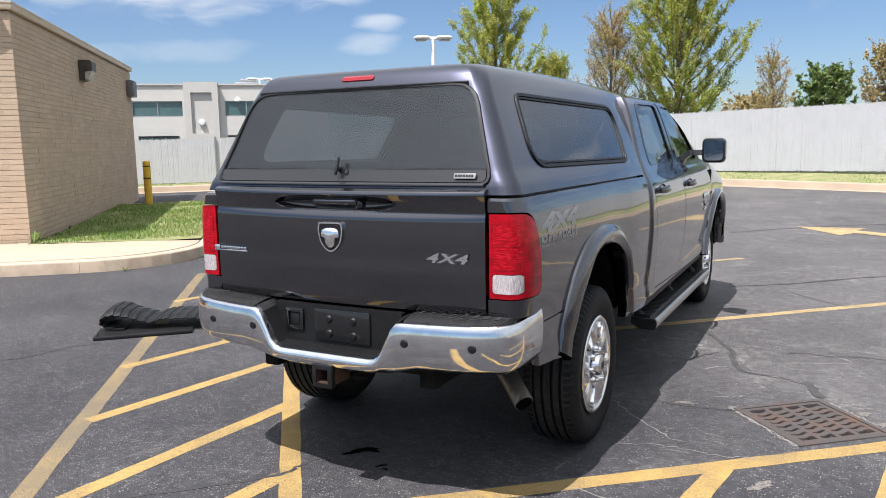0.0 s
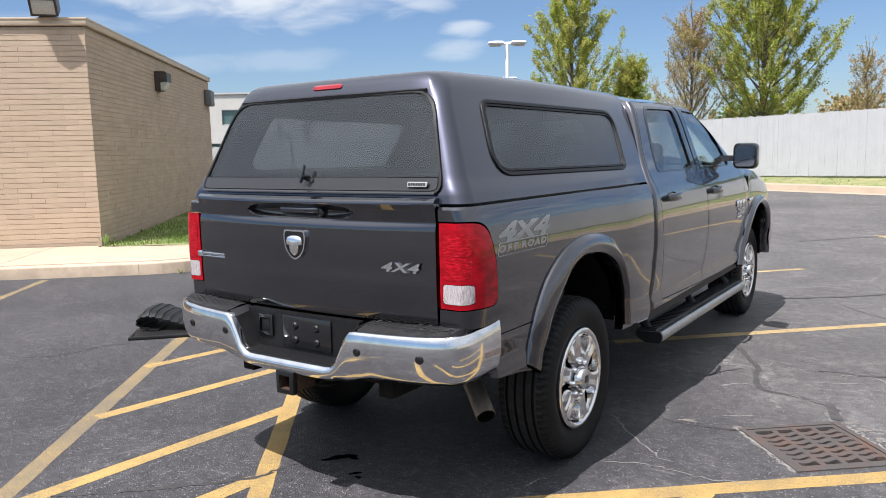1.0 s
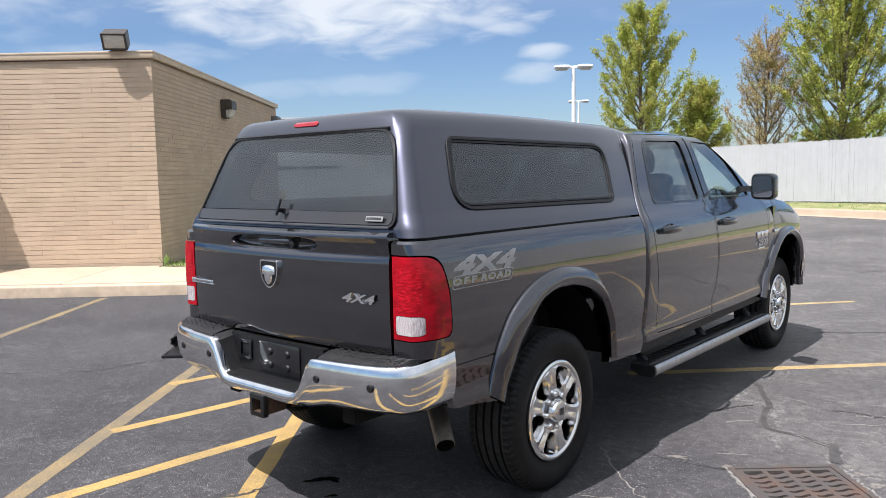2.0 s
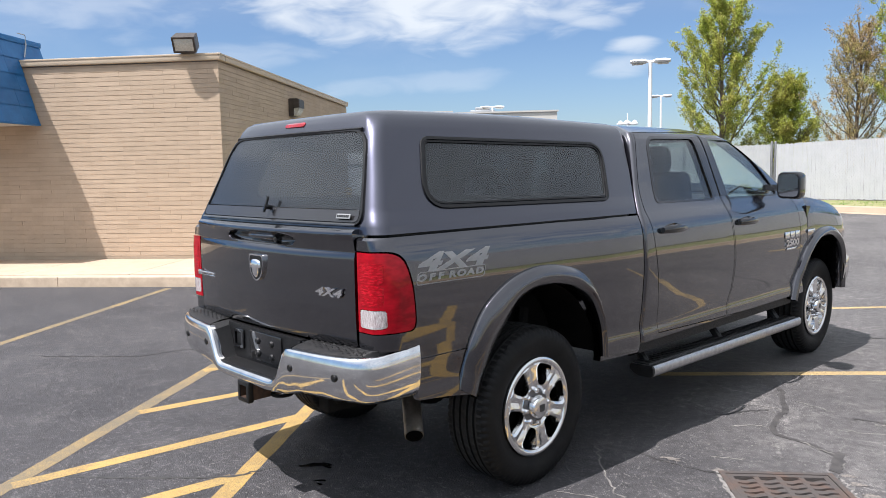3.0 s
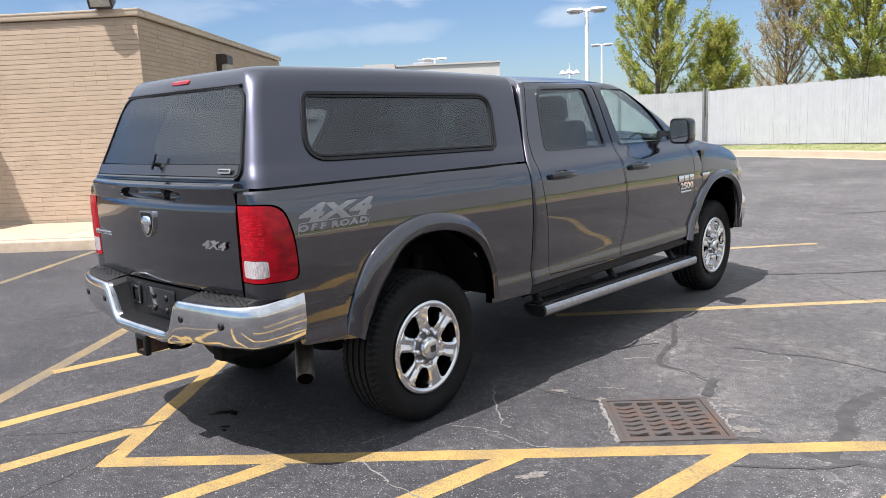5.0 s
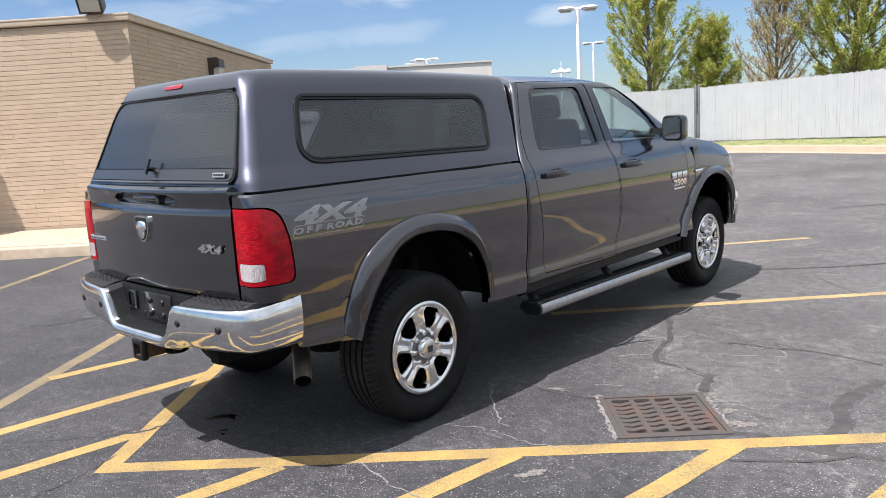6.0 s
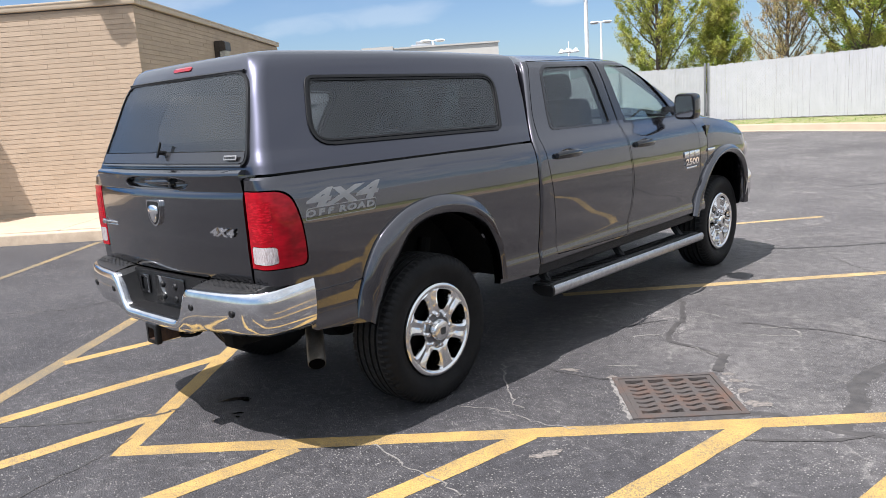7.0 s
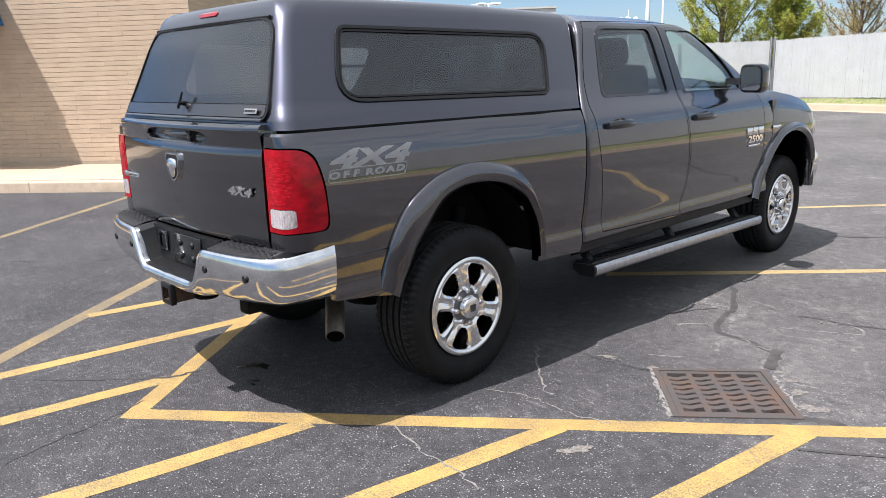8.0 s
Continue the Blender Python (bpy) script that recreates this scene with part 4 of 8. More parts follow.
def build_awning():
    """Blue mansard roof: one shingled slope runs out from the wall, the other goes on along the front."""
    t = thing("mansard_roof", "blue metal mansard awning with shingled panels and white soffit", "awning", m=SITE_POSE)
    lean = 0.266
    zb, zt, ue, ve, back = 2.615, 4.13, -7.95, 6.95, 9.05

    def slope(z):
        return lean * (z - zb)

    def corner(z, d=0.0):
        return (ue - slope(z) + d, ve + slope(z) - d)
    rnd = random.Random(4)
    levels = [2.615, 2.915, 3.195, 3.48, 3.77, 4.06]
    lo, hi = corner(zb, -0.03), corner(zt, -0.03)
    core = loft([[(lo[0], FRONT_V - 0.05, zb), lo + (zb,), (-22, lo[1], zb), (-22, FRONT_V - 0.05, zb)], [(hi[0], FRONT_V - 0.05, zt), hi + (zt,), (-22, hi[1], zt), (-22, FRONT_V - 0.05, zt)]])
    part("core", core, blue_metal, t, smooth=0)
    part("roof_core", prism([(-8.9, WALL_H + 0.03), (ue - slope(3.74) - 0.03, WALL_H + 0.12), (hi[0], zt), (-8.9, zt)], "y", FRONT_V + 0.225, back - 0.03), blue_metal, t, smooth=0)
    part("soffit", box(-22, ue - 0.04, ve + 0.05, FRONT_V - 0.036, zb - 0.035, zb - 0.004), soffit_mat, t, smooth=0)
    for z0, z1 in zip(levels, levels[1:]):
        # the slope that faces the open corner
        v = ve
        k = 0
        end = back if z0 > 3.6 else FRONT_V - 0.036
        while v < end - 0.05:
            w = 0.62 if k else rnd.choice((0.35, 0.52, 0.62))
            a, c = v, min(v + w, end)
            v += w
            k += 1
            a0 = a + slope(z0) if k == 1 else a
            a1 = a + slope(z1) if k == 1 else a
            g = 0.005 if c < end else 0.0
            bm = loft([[(ue - slope(z0) + 0.020, a0 - 0.02 * (k == 1), z0 - 0.012), (ue - slope(z0) + 0.020, c - g, z0 - 0.012), (ue - slope(z0) - 0.02, c - g, z0), (ue - slope(z0) - 0.02, a0, z0)],
                       [(ue - slope(z1) + 0.004, a1, z1), (ue - slope(z1) + 0.004, c - g, z1), (ue - slope(z1) - 0.02, c - g, z1), (ue - slope(z1) - 0.02, a1, z1)]])
            part("shingle", bm, blue_metal, t, smooth=0)
        u = ue - slope(z0)
        k = 0
        while u > -12.0:
            w = 0.62 if k else rnd.choice((0.35, 0.52, 0.62))
            b0 = u
            b1 = ue - slope(z1) if k == 0 else u
            c = u - w + 0.005
            bm = loft([[(b0, ve + slope(z0) - 0.020, z0 - 0.012), (c, ve + slope(z0) - 0.020, z0 - 0.012), (c, ve + slope(z0) + 0.02, z0), (b0, ve + slope(z0) + 0.02, z0)],
                       [(b1, ve + slope(z1) - 0.004, z1), (c, ve + slope(z1) - 0.004, z1), (c, ve + slope(z1) + 0.02, z1), (b1, ve + slope(z1) + 0.02, z1)]])
            part("shingle", bm, blue_metal, t, smooth=0)
            u -= w
            k += 1
    part("ridge_cap", box(hi[0] - 0.10, hi[0] + 0.075, hi[1] - 0.06, back + 0.02, zt - 0.075, zt + 0.02, 0.01), blue_metal, t)
    part("ridge_cap", box(-22, hi[0] - 0.102, hi[1] - 0.06, hi[1] + 0.10, zt - 0.075, zt + 0.02, 0.01), blue_metal, t)
    part("drip_edge", box(ue - 0.05, ue + 0.028, ve - 0.03, FRONT_V - 0.036, zb - 0.045, zb - 0.004, 0.006), blue_metal, t)
    part("drip_edge", box(-22, ue - 0.052, ve - 0.028, ve + 0.05, zb - 0.045, zb - 0.004, 0.006), blue_metal, t)
    u0 = hi[0] + 0.09
    part("conduit", tube([(u0 + 0.06, 8.46, 3.80), (u0 + 0.01, 8.60, 4.05), (u0, 8.60, 4.22), (u0 - 0.02, 8.42, 4.225)], 0.011, 6), galvanized, t)


build_wallpack()
build_meter_box()
build_floodlight()
build_awning()


def build_bollard():
    p = site(-3.82, 14.55)
    t = thing("bollard", "yellow steel bollard with dark bands beside the wall", "bollard", m=pose(p.x, p.y, rise(p.x, p.y) + WALK_H))
    part("post", tube([(0, 0, -0.1), (0, 0, 1.0), (0, 0, 1.03)], 0.085, 20, radii=[0.085, 0.085, 0.06]), bollard_yellow, t)
    for z in (0.90, 0.62):
        part("band", revolve([(0.087, z), (0.088, z + 0.012), (0.087, z + 0.024)], 20, "z"), black_plastic, t)


build_bollard()

# ---- pickup truck: x to its right, y forwards, rear axle over the origin ----
PARKED = pose(0.005, 0, 0, 0, 0, -0.7)
truck = thing("pickup_truck", "dark grey metallic crew-cab pickup truck parked on the asphalt", "pickup truck", m=PARKED)
R_TYRE, BASE = 0.412, 3.79
_WZ = (0.48, 0.56, 0.61, 0.65, 0.69, 0.80, 1.00, 1.08, 1.14, 1.19, 1.24, 1.275, 1.30, 1.33, 1.36, 1.41, 1.50, 1.70, 1.80, 1.845, 1.875, 1.895, 1.91)
_WX = (0.925, 0.954, 0.964, 0.961, 0.950, 0.967, 0.982, 0.9818, 0.980, 0.977, 0.9725, 0.967, 0.960, 0.946, 0.924, 0.905, 0.878, 0.815, 0.778, 0.745, 0.69, 0.58, 0.36)


def half_width(z):
    return float(np.mean([np.interp(z + d, _WZ, _WX) for d in (-0.018, -0.009, 0, 0.009, 0.018)]))


def draw_in(y):
    """How much nearer to the middle the bed's flank lies at y than the doors do."""
    return float(np.interp(y, (-1.05, -0.86, -0.63, -0.2, 0.5, 0.87), (0.110, 0.103, 0.095, 0.075, 0.052, 0.012)))


def tapered(bm):
    """The bed draws in towards its tail."""
    for v in bm.verts:
        k = float(np.interp(abs(v.co.x), (0.722, 0.97), (0.0, 1.0)))
        v.co.x -= math.copysign(draw_in(v.co.y) * k, v.co.x)
    return bm


def laid_on(bm, out=0.0012):
    """Flat lettering bent onto the bed's flank."""
    for v in bm.verts:
        proud = abs(v.co.x) - 1.0
        v.co.x = math.copysign(half_width(v.co.z) - draw_in(v.co.y) + out + proud, v.co.x)
    return bm


def ring(w, y0, y1, z, r0, r1, n=8, bow0=0.0, bow1=0.0):
    """A plan outline: half width w from y0 to y1, with corner radii r0 behind and r1 in front; the ends bow out."""
    pts = []

    def corner(cx, cy, r, a0):
        for k in range(n + 1):
            a = a0 + math.pi / 2 * k / n
            pts.append([cx + r * math.cos(a), cy + r * math.sin(a)])
    r0, r1 = min(r0, w * 0.98), min(r1, w * 0.98)
    corner(w - r1, y1 - r1, r1, 0)
    for k in (0.75, 0.5, 0.25, 0, -0.25, -0.5, -0.75):
        pts.append([k * (w - r1), y1])
    corner(-w + r1, y1 - r1, r1, math.pi / 2)
    for k in (0.8, 0.6, 0.4, 0.2):
        pts.append([-w, y0 + r0 + (y1 - r1 - y0 - r0) * k])
    corner(-w + r0, y0 + r0, r0, math.pi)
    for k in (-0.75, -0.5, -0.25, 0, 0.25, 0.5, 0.75):
        pts.append([k * (w - r0), y0])
    corner(w - r0, y0 + r0, r0, 1.5 * math.pi)
    for k in (0.2, 0.4, 0.6, 0.8):
        pts.append([w, y0 + r0 + (y1 - r1 - y0 - r0) * k])
    mid = (y0 + y1) / 2
    out = []
    for x, y in pts:
        f = 1 - (x / w) ** 2
        out.append((x, y + (bow1 * f if y > mid else -bow0 * f), z))
    return out


# wheel openings, seen from the side (y, z), for the rear and, set on the front hub, for the front
ARCH_R_IN = [(0.535, 0.40), (0.534, 0.58), (0.522, 0.71), (0.473, 0.82), (0.392, 0.93), (0.268, 1.003), (0.144, 1.036), (0.02, 1.042), (-0.08, 1.028), (-0.18, 0.985), (-0.275, 0.885), (-0.345, 0.79), (-0.40, 0.66), (-0.435, 0.55), (-0.47, 0.40)]
ARCH_R_OUT = [(0.575, 0.40), (0.572, 0.58), (0.560, 0.72), (0.522, 0.845), (0.455, 0.965), (0.33, 1.075), (0.19, 1.126), (0.04, 1.145), (-0.09, 1.136), (-0.235, 1.095), (-0.385, 0.998), (-0.465, 0.88), (-0.515, 0.755), (-0.548, 0.62), (-0.575, 0.40)]
ARCH_F_IN = [(0.435, 0.40), (0.435, 0.58), (0.415, 0.73), (0.345, 0.87), (0.22, 0.975), (0.06, 1.03), (-0.12, 1.025), (-0.28, 0.975), (-0.40, 0.88), (-0.49, 0.75), (-0.56, 0.60), (-0.64, 0.40)]
ARCH_F_OUT = [(0.475, 0.40), (0.475, 0.60), (0.46, 0.76), (0.39, 0.92), (0.25, 1.045), (0.06, 1.105), (-0.14, 1.10), (-0.32, 1.045), (-0.46, 0.94), (-0.56, 0.80), (-0.64, 0.63), (-0.74, 0.40)]


def smooth_line(pts, n=4):
    """Catmull-Rom through the points."""
    P = [Vector(p) for p in pts]
    out = []
    for i in range(len(P) - 1):
        p0, p1, p2, p3 = P[max(i - 1, 0)], P[i], P[i + 1], P[min(i + 2, len(P) - 1)]
        for k in range(n):
            t = k / n
            out.append(0.5 * (2 * p1 + (p2 - p0) * t + (2 * p0 - 5 * p1 + 4 * p2 - p3) * t * t + (3 * p1 - p0 - 3 * p2 + p3) * t ** 3))
    return out + [P[-1]]


def shifted(pts, dy):
    return [(p[0] + dy, p[1]) for p in pts]


def flare(inner, outer, low):
    """The moulded lip round a wheel opening, down to the height low."""
    a, b = smooth_line(inner), smooth_line(outer)
    loops = []
    for p, q in zip(a, b):
        if min(p.y, q.y) < low - 0.05:
            continue
        w = half_width(max(q.y, 0.73))
        wp = half_width(max(p.y, 0.73))
        t = max(w, wp)
        loops.append([(w - 0.03, q.x, q.y), (w + 0.010, q.x, q.y), (w + 0.016, *p.lerp(q, 0.97)), (t + 0.031, *p.lerp(q, 0.72)), (t + 0.040, *p.lerp(q, 0.46)), (t + 0.039, *p.lerp(q, 0.40)),
                      (t + 0.022, *p.lerp(q, 0.05)), (t + 0.015, *p), (wp - 0.06, *p)])
    return loft(loops, cap=False, closed=False)


def body_ring_stack(zs, y0, y1, r0, r1, inset=0.0, bow0=None, bow1=None):
    return [ring(half_width(z) - inset, y0(z) + inset, y1(z) - inset, z, r0(z), r1(z), bow0=bow0(z) if bow0 else 0, bow1=bow1(z) if bow1 else 0) for z in zs]


# -- cargo bed --
def build_bed():
    zs = list(np.arange(0.50, 0.80, 0.02)) + list(np.arange(0.80, 1.301, 0.05)) + [1.338, 1.349]
    outer = loft(body_ring_stack(zs, lambda z: -1.0 + (0.012 if z > 1.345 else 0), lambda z: 0.8835, lambda z: 0.115, lambda z: 0.008))
    inner = loft(body_ring_stack([0.40, 0.60, 0.90, 1.20, 1.31], lambda z: -1.0, lambda z: 0.872, lambda z: 0.10, lambda z: 0.02, inset=0.06))
    arch = prism([tuple(p) for p in smooth_line(ARCH_R_IN)], "x", -2, 2)
    gate = box(-0.722, 0.722, -1.3, -0.90, 0.84, 1.5)
    low = prism([(-1.3, 0.3), (-1.3, 0.865), (-0.96, 0.865), (-0.82, 0.86), (-0.79, 0.62), (-0.60, 0.60), (-0.40, 0.565), (0.39, 0.55), (1.2, 0.54), (1.2, 0.3)], "x", -2, 2)
    steps = [("DIFFERENCE", inner), ("DIFFERENCE", arch), ("DIFFERENCE", gate), ("DIFFERENCE", low), ("DIFFERENCE", box(0.945, 1.2, -0.9, -0.48, 0.803, 0.809)), ("DIFFERENCE", box(-1.2, -0.945, -0.9, -0.48, 0.803, 0.809))]
    lamp_cut = [(-1.3, 0.945)] + [tuple(p) for p in smooth_line([(-0.84, 0.945), (-0.818, 0.957), (-0.812, 1.0), (-0.822, 1.12), (-0.846, 1.215), (-0.872, 1.258), (-0.915, 1.281), (-0.97, 1.287)], 4)] + [(-1.3, 1.288)]
    whole = baked(outer, *steps)
    lamp = baked(again(whole), ("INTERSECT", prism([(p[0], p[1]) for p in lamp_cut], "x", 0.73, 2)))
    bed = baked(whole, ("DIFFERENCE", prism([(p[0] + 0.006 * (p[0] > -1.2), p[1] + (0.006 if p[1] > 1.1 else -0.006)) for p in lamp_cut], "x", 0.5, 2)),
                ("DIFFERENCE", prism([(p[0] + 0.006 * (p[0] > -1.2), p[1] + (0.006 if p[1] > 1.1 else -0.006)) for p in lamp_cut], "x", -2, -0.5)))
    right = baked(again(bed), ("INTERSECT", box(0.0, 2, -2, 2, 0, 2)))
    o = part("bed_side", tapered(right), paint, truck, smooth=28)
    mirrored(o, truck)
    bed.free()
    part("bed_floor", box(-0.50, 0.50, -0.95, 0.86, 0.80, 0.86), black_void, truck, smooth=0)
    part("front_wall", box(-0.86, 0.86, 0.80, 0.86, 0.86, 1.30), paint, truck, smooth=0)
    # tail lights: red lens with a clear reversing window let into it
    for v in lamp.verts:
        v.co.x += 0.006
        v.co.y -= 0.006
    tapered(lamp)
    red = baked(again(lamp), ("DIFFERENCE", box(0.742, 0.862, -1.3, -0.9, 0.964, 1.046, 0.012)))
    panels = []
    for z0, z1 in ((1.062, 1.150), (1.158, 1.245)):
        pm = again(lamp)
        for v in pm.verts:
            v.co.y -= 0.0016
        panels.append(baked(pm, ("INTERSECT", box(0.748, 0.856, -1.3, -0.955, z0, z1, 0.012))))
    clear = baked(lamp, ("INTERSECT", box(0.744, 0.860, -1.3, -0.9, 0.966, 1.044, 0.012)))
    for s in (1, -1):
        h = new("tail_light")
        h.parent = truck
        h["label"] = "red tail light with a clear reversing window"
        bits = [("red_lens", again(red), red_lens), ("clear_lens", again(clear), white_lens)] + [("facet_panel", again(q), red_inner) for q in panels]
        for nm, bm, mt in bits:
            if s < 0:
                bmesh.ops.transform(bm, matrix=Matrix.Diagonal((-1, 1, 1, 1)), verts=bm.verts)
            part(nm, bm, mt, h, smooth=28)
    for b in (red, clear, *panels):
        b.free()


build_bed()

# -- tailgate --
def gate_y(x, z):
    prof = np.interp(z, (0.87, 0.90, 1.0, 1.035, 1.055, 1.08, 1.18, 1.262, 1.285, 1.335, 1.360, 1.374, 1.384), (-0.002, -0.014, -0.021, -0.0225, -0.0215, -0.0205, -0.0215, -0.019, -0.008, -0.022, -0.036, -0.031, 0.0))
    crease = 1 - 0.5 * (x / 0.72) ** 2
    h = 0.036 * max(1 - (abs(x) / 0.31) ** 5, 0.0) ** 0.6
    scoop = 0.026 * (1 - ((z - 1.320) / h) ** 2) ** 1.5 if h > 0.004 and abs(z - 1.320) < h else 0.0
    return -0.998 - 0.040 * (1 - (x / 0.72) ** 2) + float(prof) * crease + scoop


def build_tailgate():
    xs = np.linspace(-0.714, 0.714, 103)
    zs = np.unique(np.concatenate([np.arange(0.872, 1.27, 0.0125), np.arange(1.275, 1.384, 0.004), [1.384]]))
    loops = []
    for x in xs:
        front = [(x, gate_y(x, z), z) for z in zs]
        loops.append(front + [(x, -0.93, 1.384), (x, -0.93, 0.872)])
    body = loft(loops)
    grip = prism(round_poly([(-0.20, 1.290), (0.20, 1.290), (0.225, 1.350), (-0.225, 1.350)], 0.02), "y", -1.2, -1.012)
    gate = baked(body, ("DIFFERENCE", grip))
    g = part("tailgate", gate, paint, truck, smooth=24)
    eye_rows = []
    for x in np.linspace(-0.305, 0.305, 47):
        h = 0.034 * max(1 - (abs(x) / 0.31) ** 5, 0.0) ** 0.6
        eye_rows.append([(x, gate_y(x, 1.320 + h * k) - 0.0015, 1.320 + h * k) for k in np.linspace(-0.96, 0.96, 15)])
    part("handle_recess", loft(eye_rows, cap=False, closed=False), gloss_black, g, "gloss black handle recess", smooth=40)
    # pull handle with its black bezel and a camera in it
    bezel = prism(round_poly([(-0.198, 1.292), (0.198, 1.292), (0.223, 1.348), (-0.223, 1.348)], 0.02), "y", -1.022, -1.010)
    part("handle_bezel", bezel, gloss_black, g)
    bm = loft([[(x, -1.030 - 0.022 * math.cos(a) * f, 1.326 + 0.018 * math.sin(a)) for a in [2 * math.pi * k / 12 for k in range(12)]] for x, f in ((-0.115, 0.3), (-0.10, 0.9), (0.0, 1.0), (0.10, 0.9), (0.115, 0.3))])
    part("gate_handle", bm, paint, g)
    part("camera_eye", moved(revolve([(0.0, -1.046), (0.014, -1.044), (0.018, -1.03), (0.018, -1.02)], 16, "y"), Matrix.Translation((0.14, 0, 1.315))), gloss_black, g)
    # shield badge: chrome rim, dark field, plain raised shape
    y = gate_y(0, 1.175) - 0.002
    shield = [(-0.062, 1.238), (0.062, 1.238), (0.066, 1.20), (0.055, 1.15), (0.03, 1.118), (0.0, 1.104), (-0.03, 1.118), (-0.055, 1.15), (-0.066, 1.20)]
    sm = round_poly(shield, 0.012, 3)
    e = part("shield_badge", prism(sm, "y", y - 0.012, y + 0.004), chrome_bright, g, "chrome shield badge")
    part("badge_field", prism([(0.88 * p[0], 1.174 + 0.89 * (p[1] - 1.174)) for p in sm], "y", y - 0.0135, y - 0.0125), black_plastic, e)
    face = round_poly([(-0.018, 1.215), (0.018, 1.215), (0.045, 1.205), (0.048, 1.17), (0.03, 1.175), (0.022, 1.135), (0.0, 1.12), (-0.022, 1.135), (-0.03, 1.175), (-0.048, 1.17), (-0.045, 1.205)], 0.008, 2)
    rel = loft([[(p[0] * k, y - d, 1.172 + (p[1] - 1.172) * k) for p in face] for k, d in ((1.0, 0.0128), (0.97, 0.0175), (0.80, 0.022), (0.45, 0.025), (0.1, 0.026))])
    part("badge_relief", rel, chrome_bright, e, smooth=60)
    bm = lettering("4X4", 0.078, 0.004, 0.25, 0.002, 1.05)
    bmesh.ops.transform(bm, matrix=Matrix.Translation((0.548, gate_y(0.55, 1.098) - 0.004, 1.100)) @ Matrix.Rotation(radians(90), 4, "X") @ Matrix.Diagonal((1.34, 0.70, 1, 1)) @ Matrix.Rotation(radians(3.5), 4, "Y"), verts=bm.verts)
    part("four_by_four_badge", bm, chrome_bright, g, "chrome 4X4 lettering", smooth=20)
    # nameplate that cannot be read: a long chrome bar with a taller first letter
    yb = gate_y(-0.61, 1.09) - 0.002
    bars = [box(-0.715, -0.68, yb - 0.005, yb + 0.006, 1.072, 1.102, 0.004), box(-0.71, -0.50, yb - 0.004, yb + 0.006, 1.074, 1.081, 0.002)]
    for k in range(9):
        x = -0.672 + k * 0.019
        bars.append(box(x, x + 0.014, yb - 0.005, yb + 0.006, 1.083, 1.097, 0.002))
    part("nameplate", moved(join(*bars), Matrix.Rotation(radians(-2.6), 4, "Z") @ Matrix.Translation((0.032, -0.028, 0))), chrome_bright, g, "small chrome nameplate")


build_tailgate()

# -- rear bumper --
def bumper_plan(s):
    """The bumper's outer line from the middle (s = 0) round the corner to its end (s = 1)."""
    pts = [(0, -1.168), (0.25, -1.165), (0.45, -1.155), (0.62, -1.138), (0.745, -1.11), (0.818, -1.065), (0.852, -1.0), (0.868, -0.91), (0.875, -0.788)]
    line = smooth_line(pts, 6)
    t = s * (len(line) - 1)
    i = min(int(t), len(line) - 2)
    return line[i].lerp(line[i + 1], t - i)


def bumper_top(x):
    return float(np.interp(abs(x), (0, 0.255, 0.285, 0.345, 0.375, 0.89), (0.672, 0.672, 0.69, 0.815, 0.842, 0.852)))


def bumper_low(x):
    return float(np.interp(abs(x), (0, 0.20, 0.32, 0.45, 0.78, 0.89), (0.598, 0.600, 0.612, 0.640, 0.648, 0.634)))


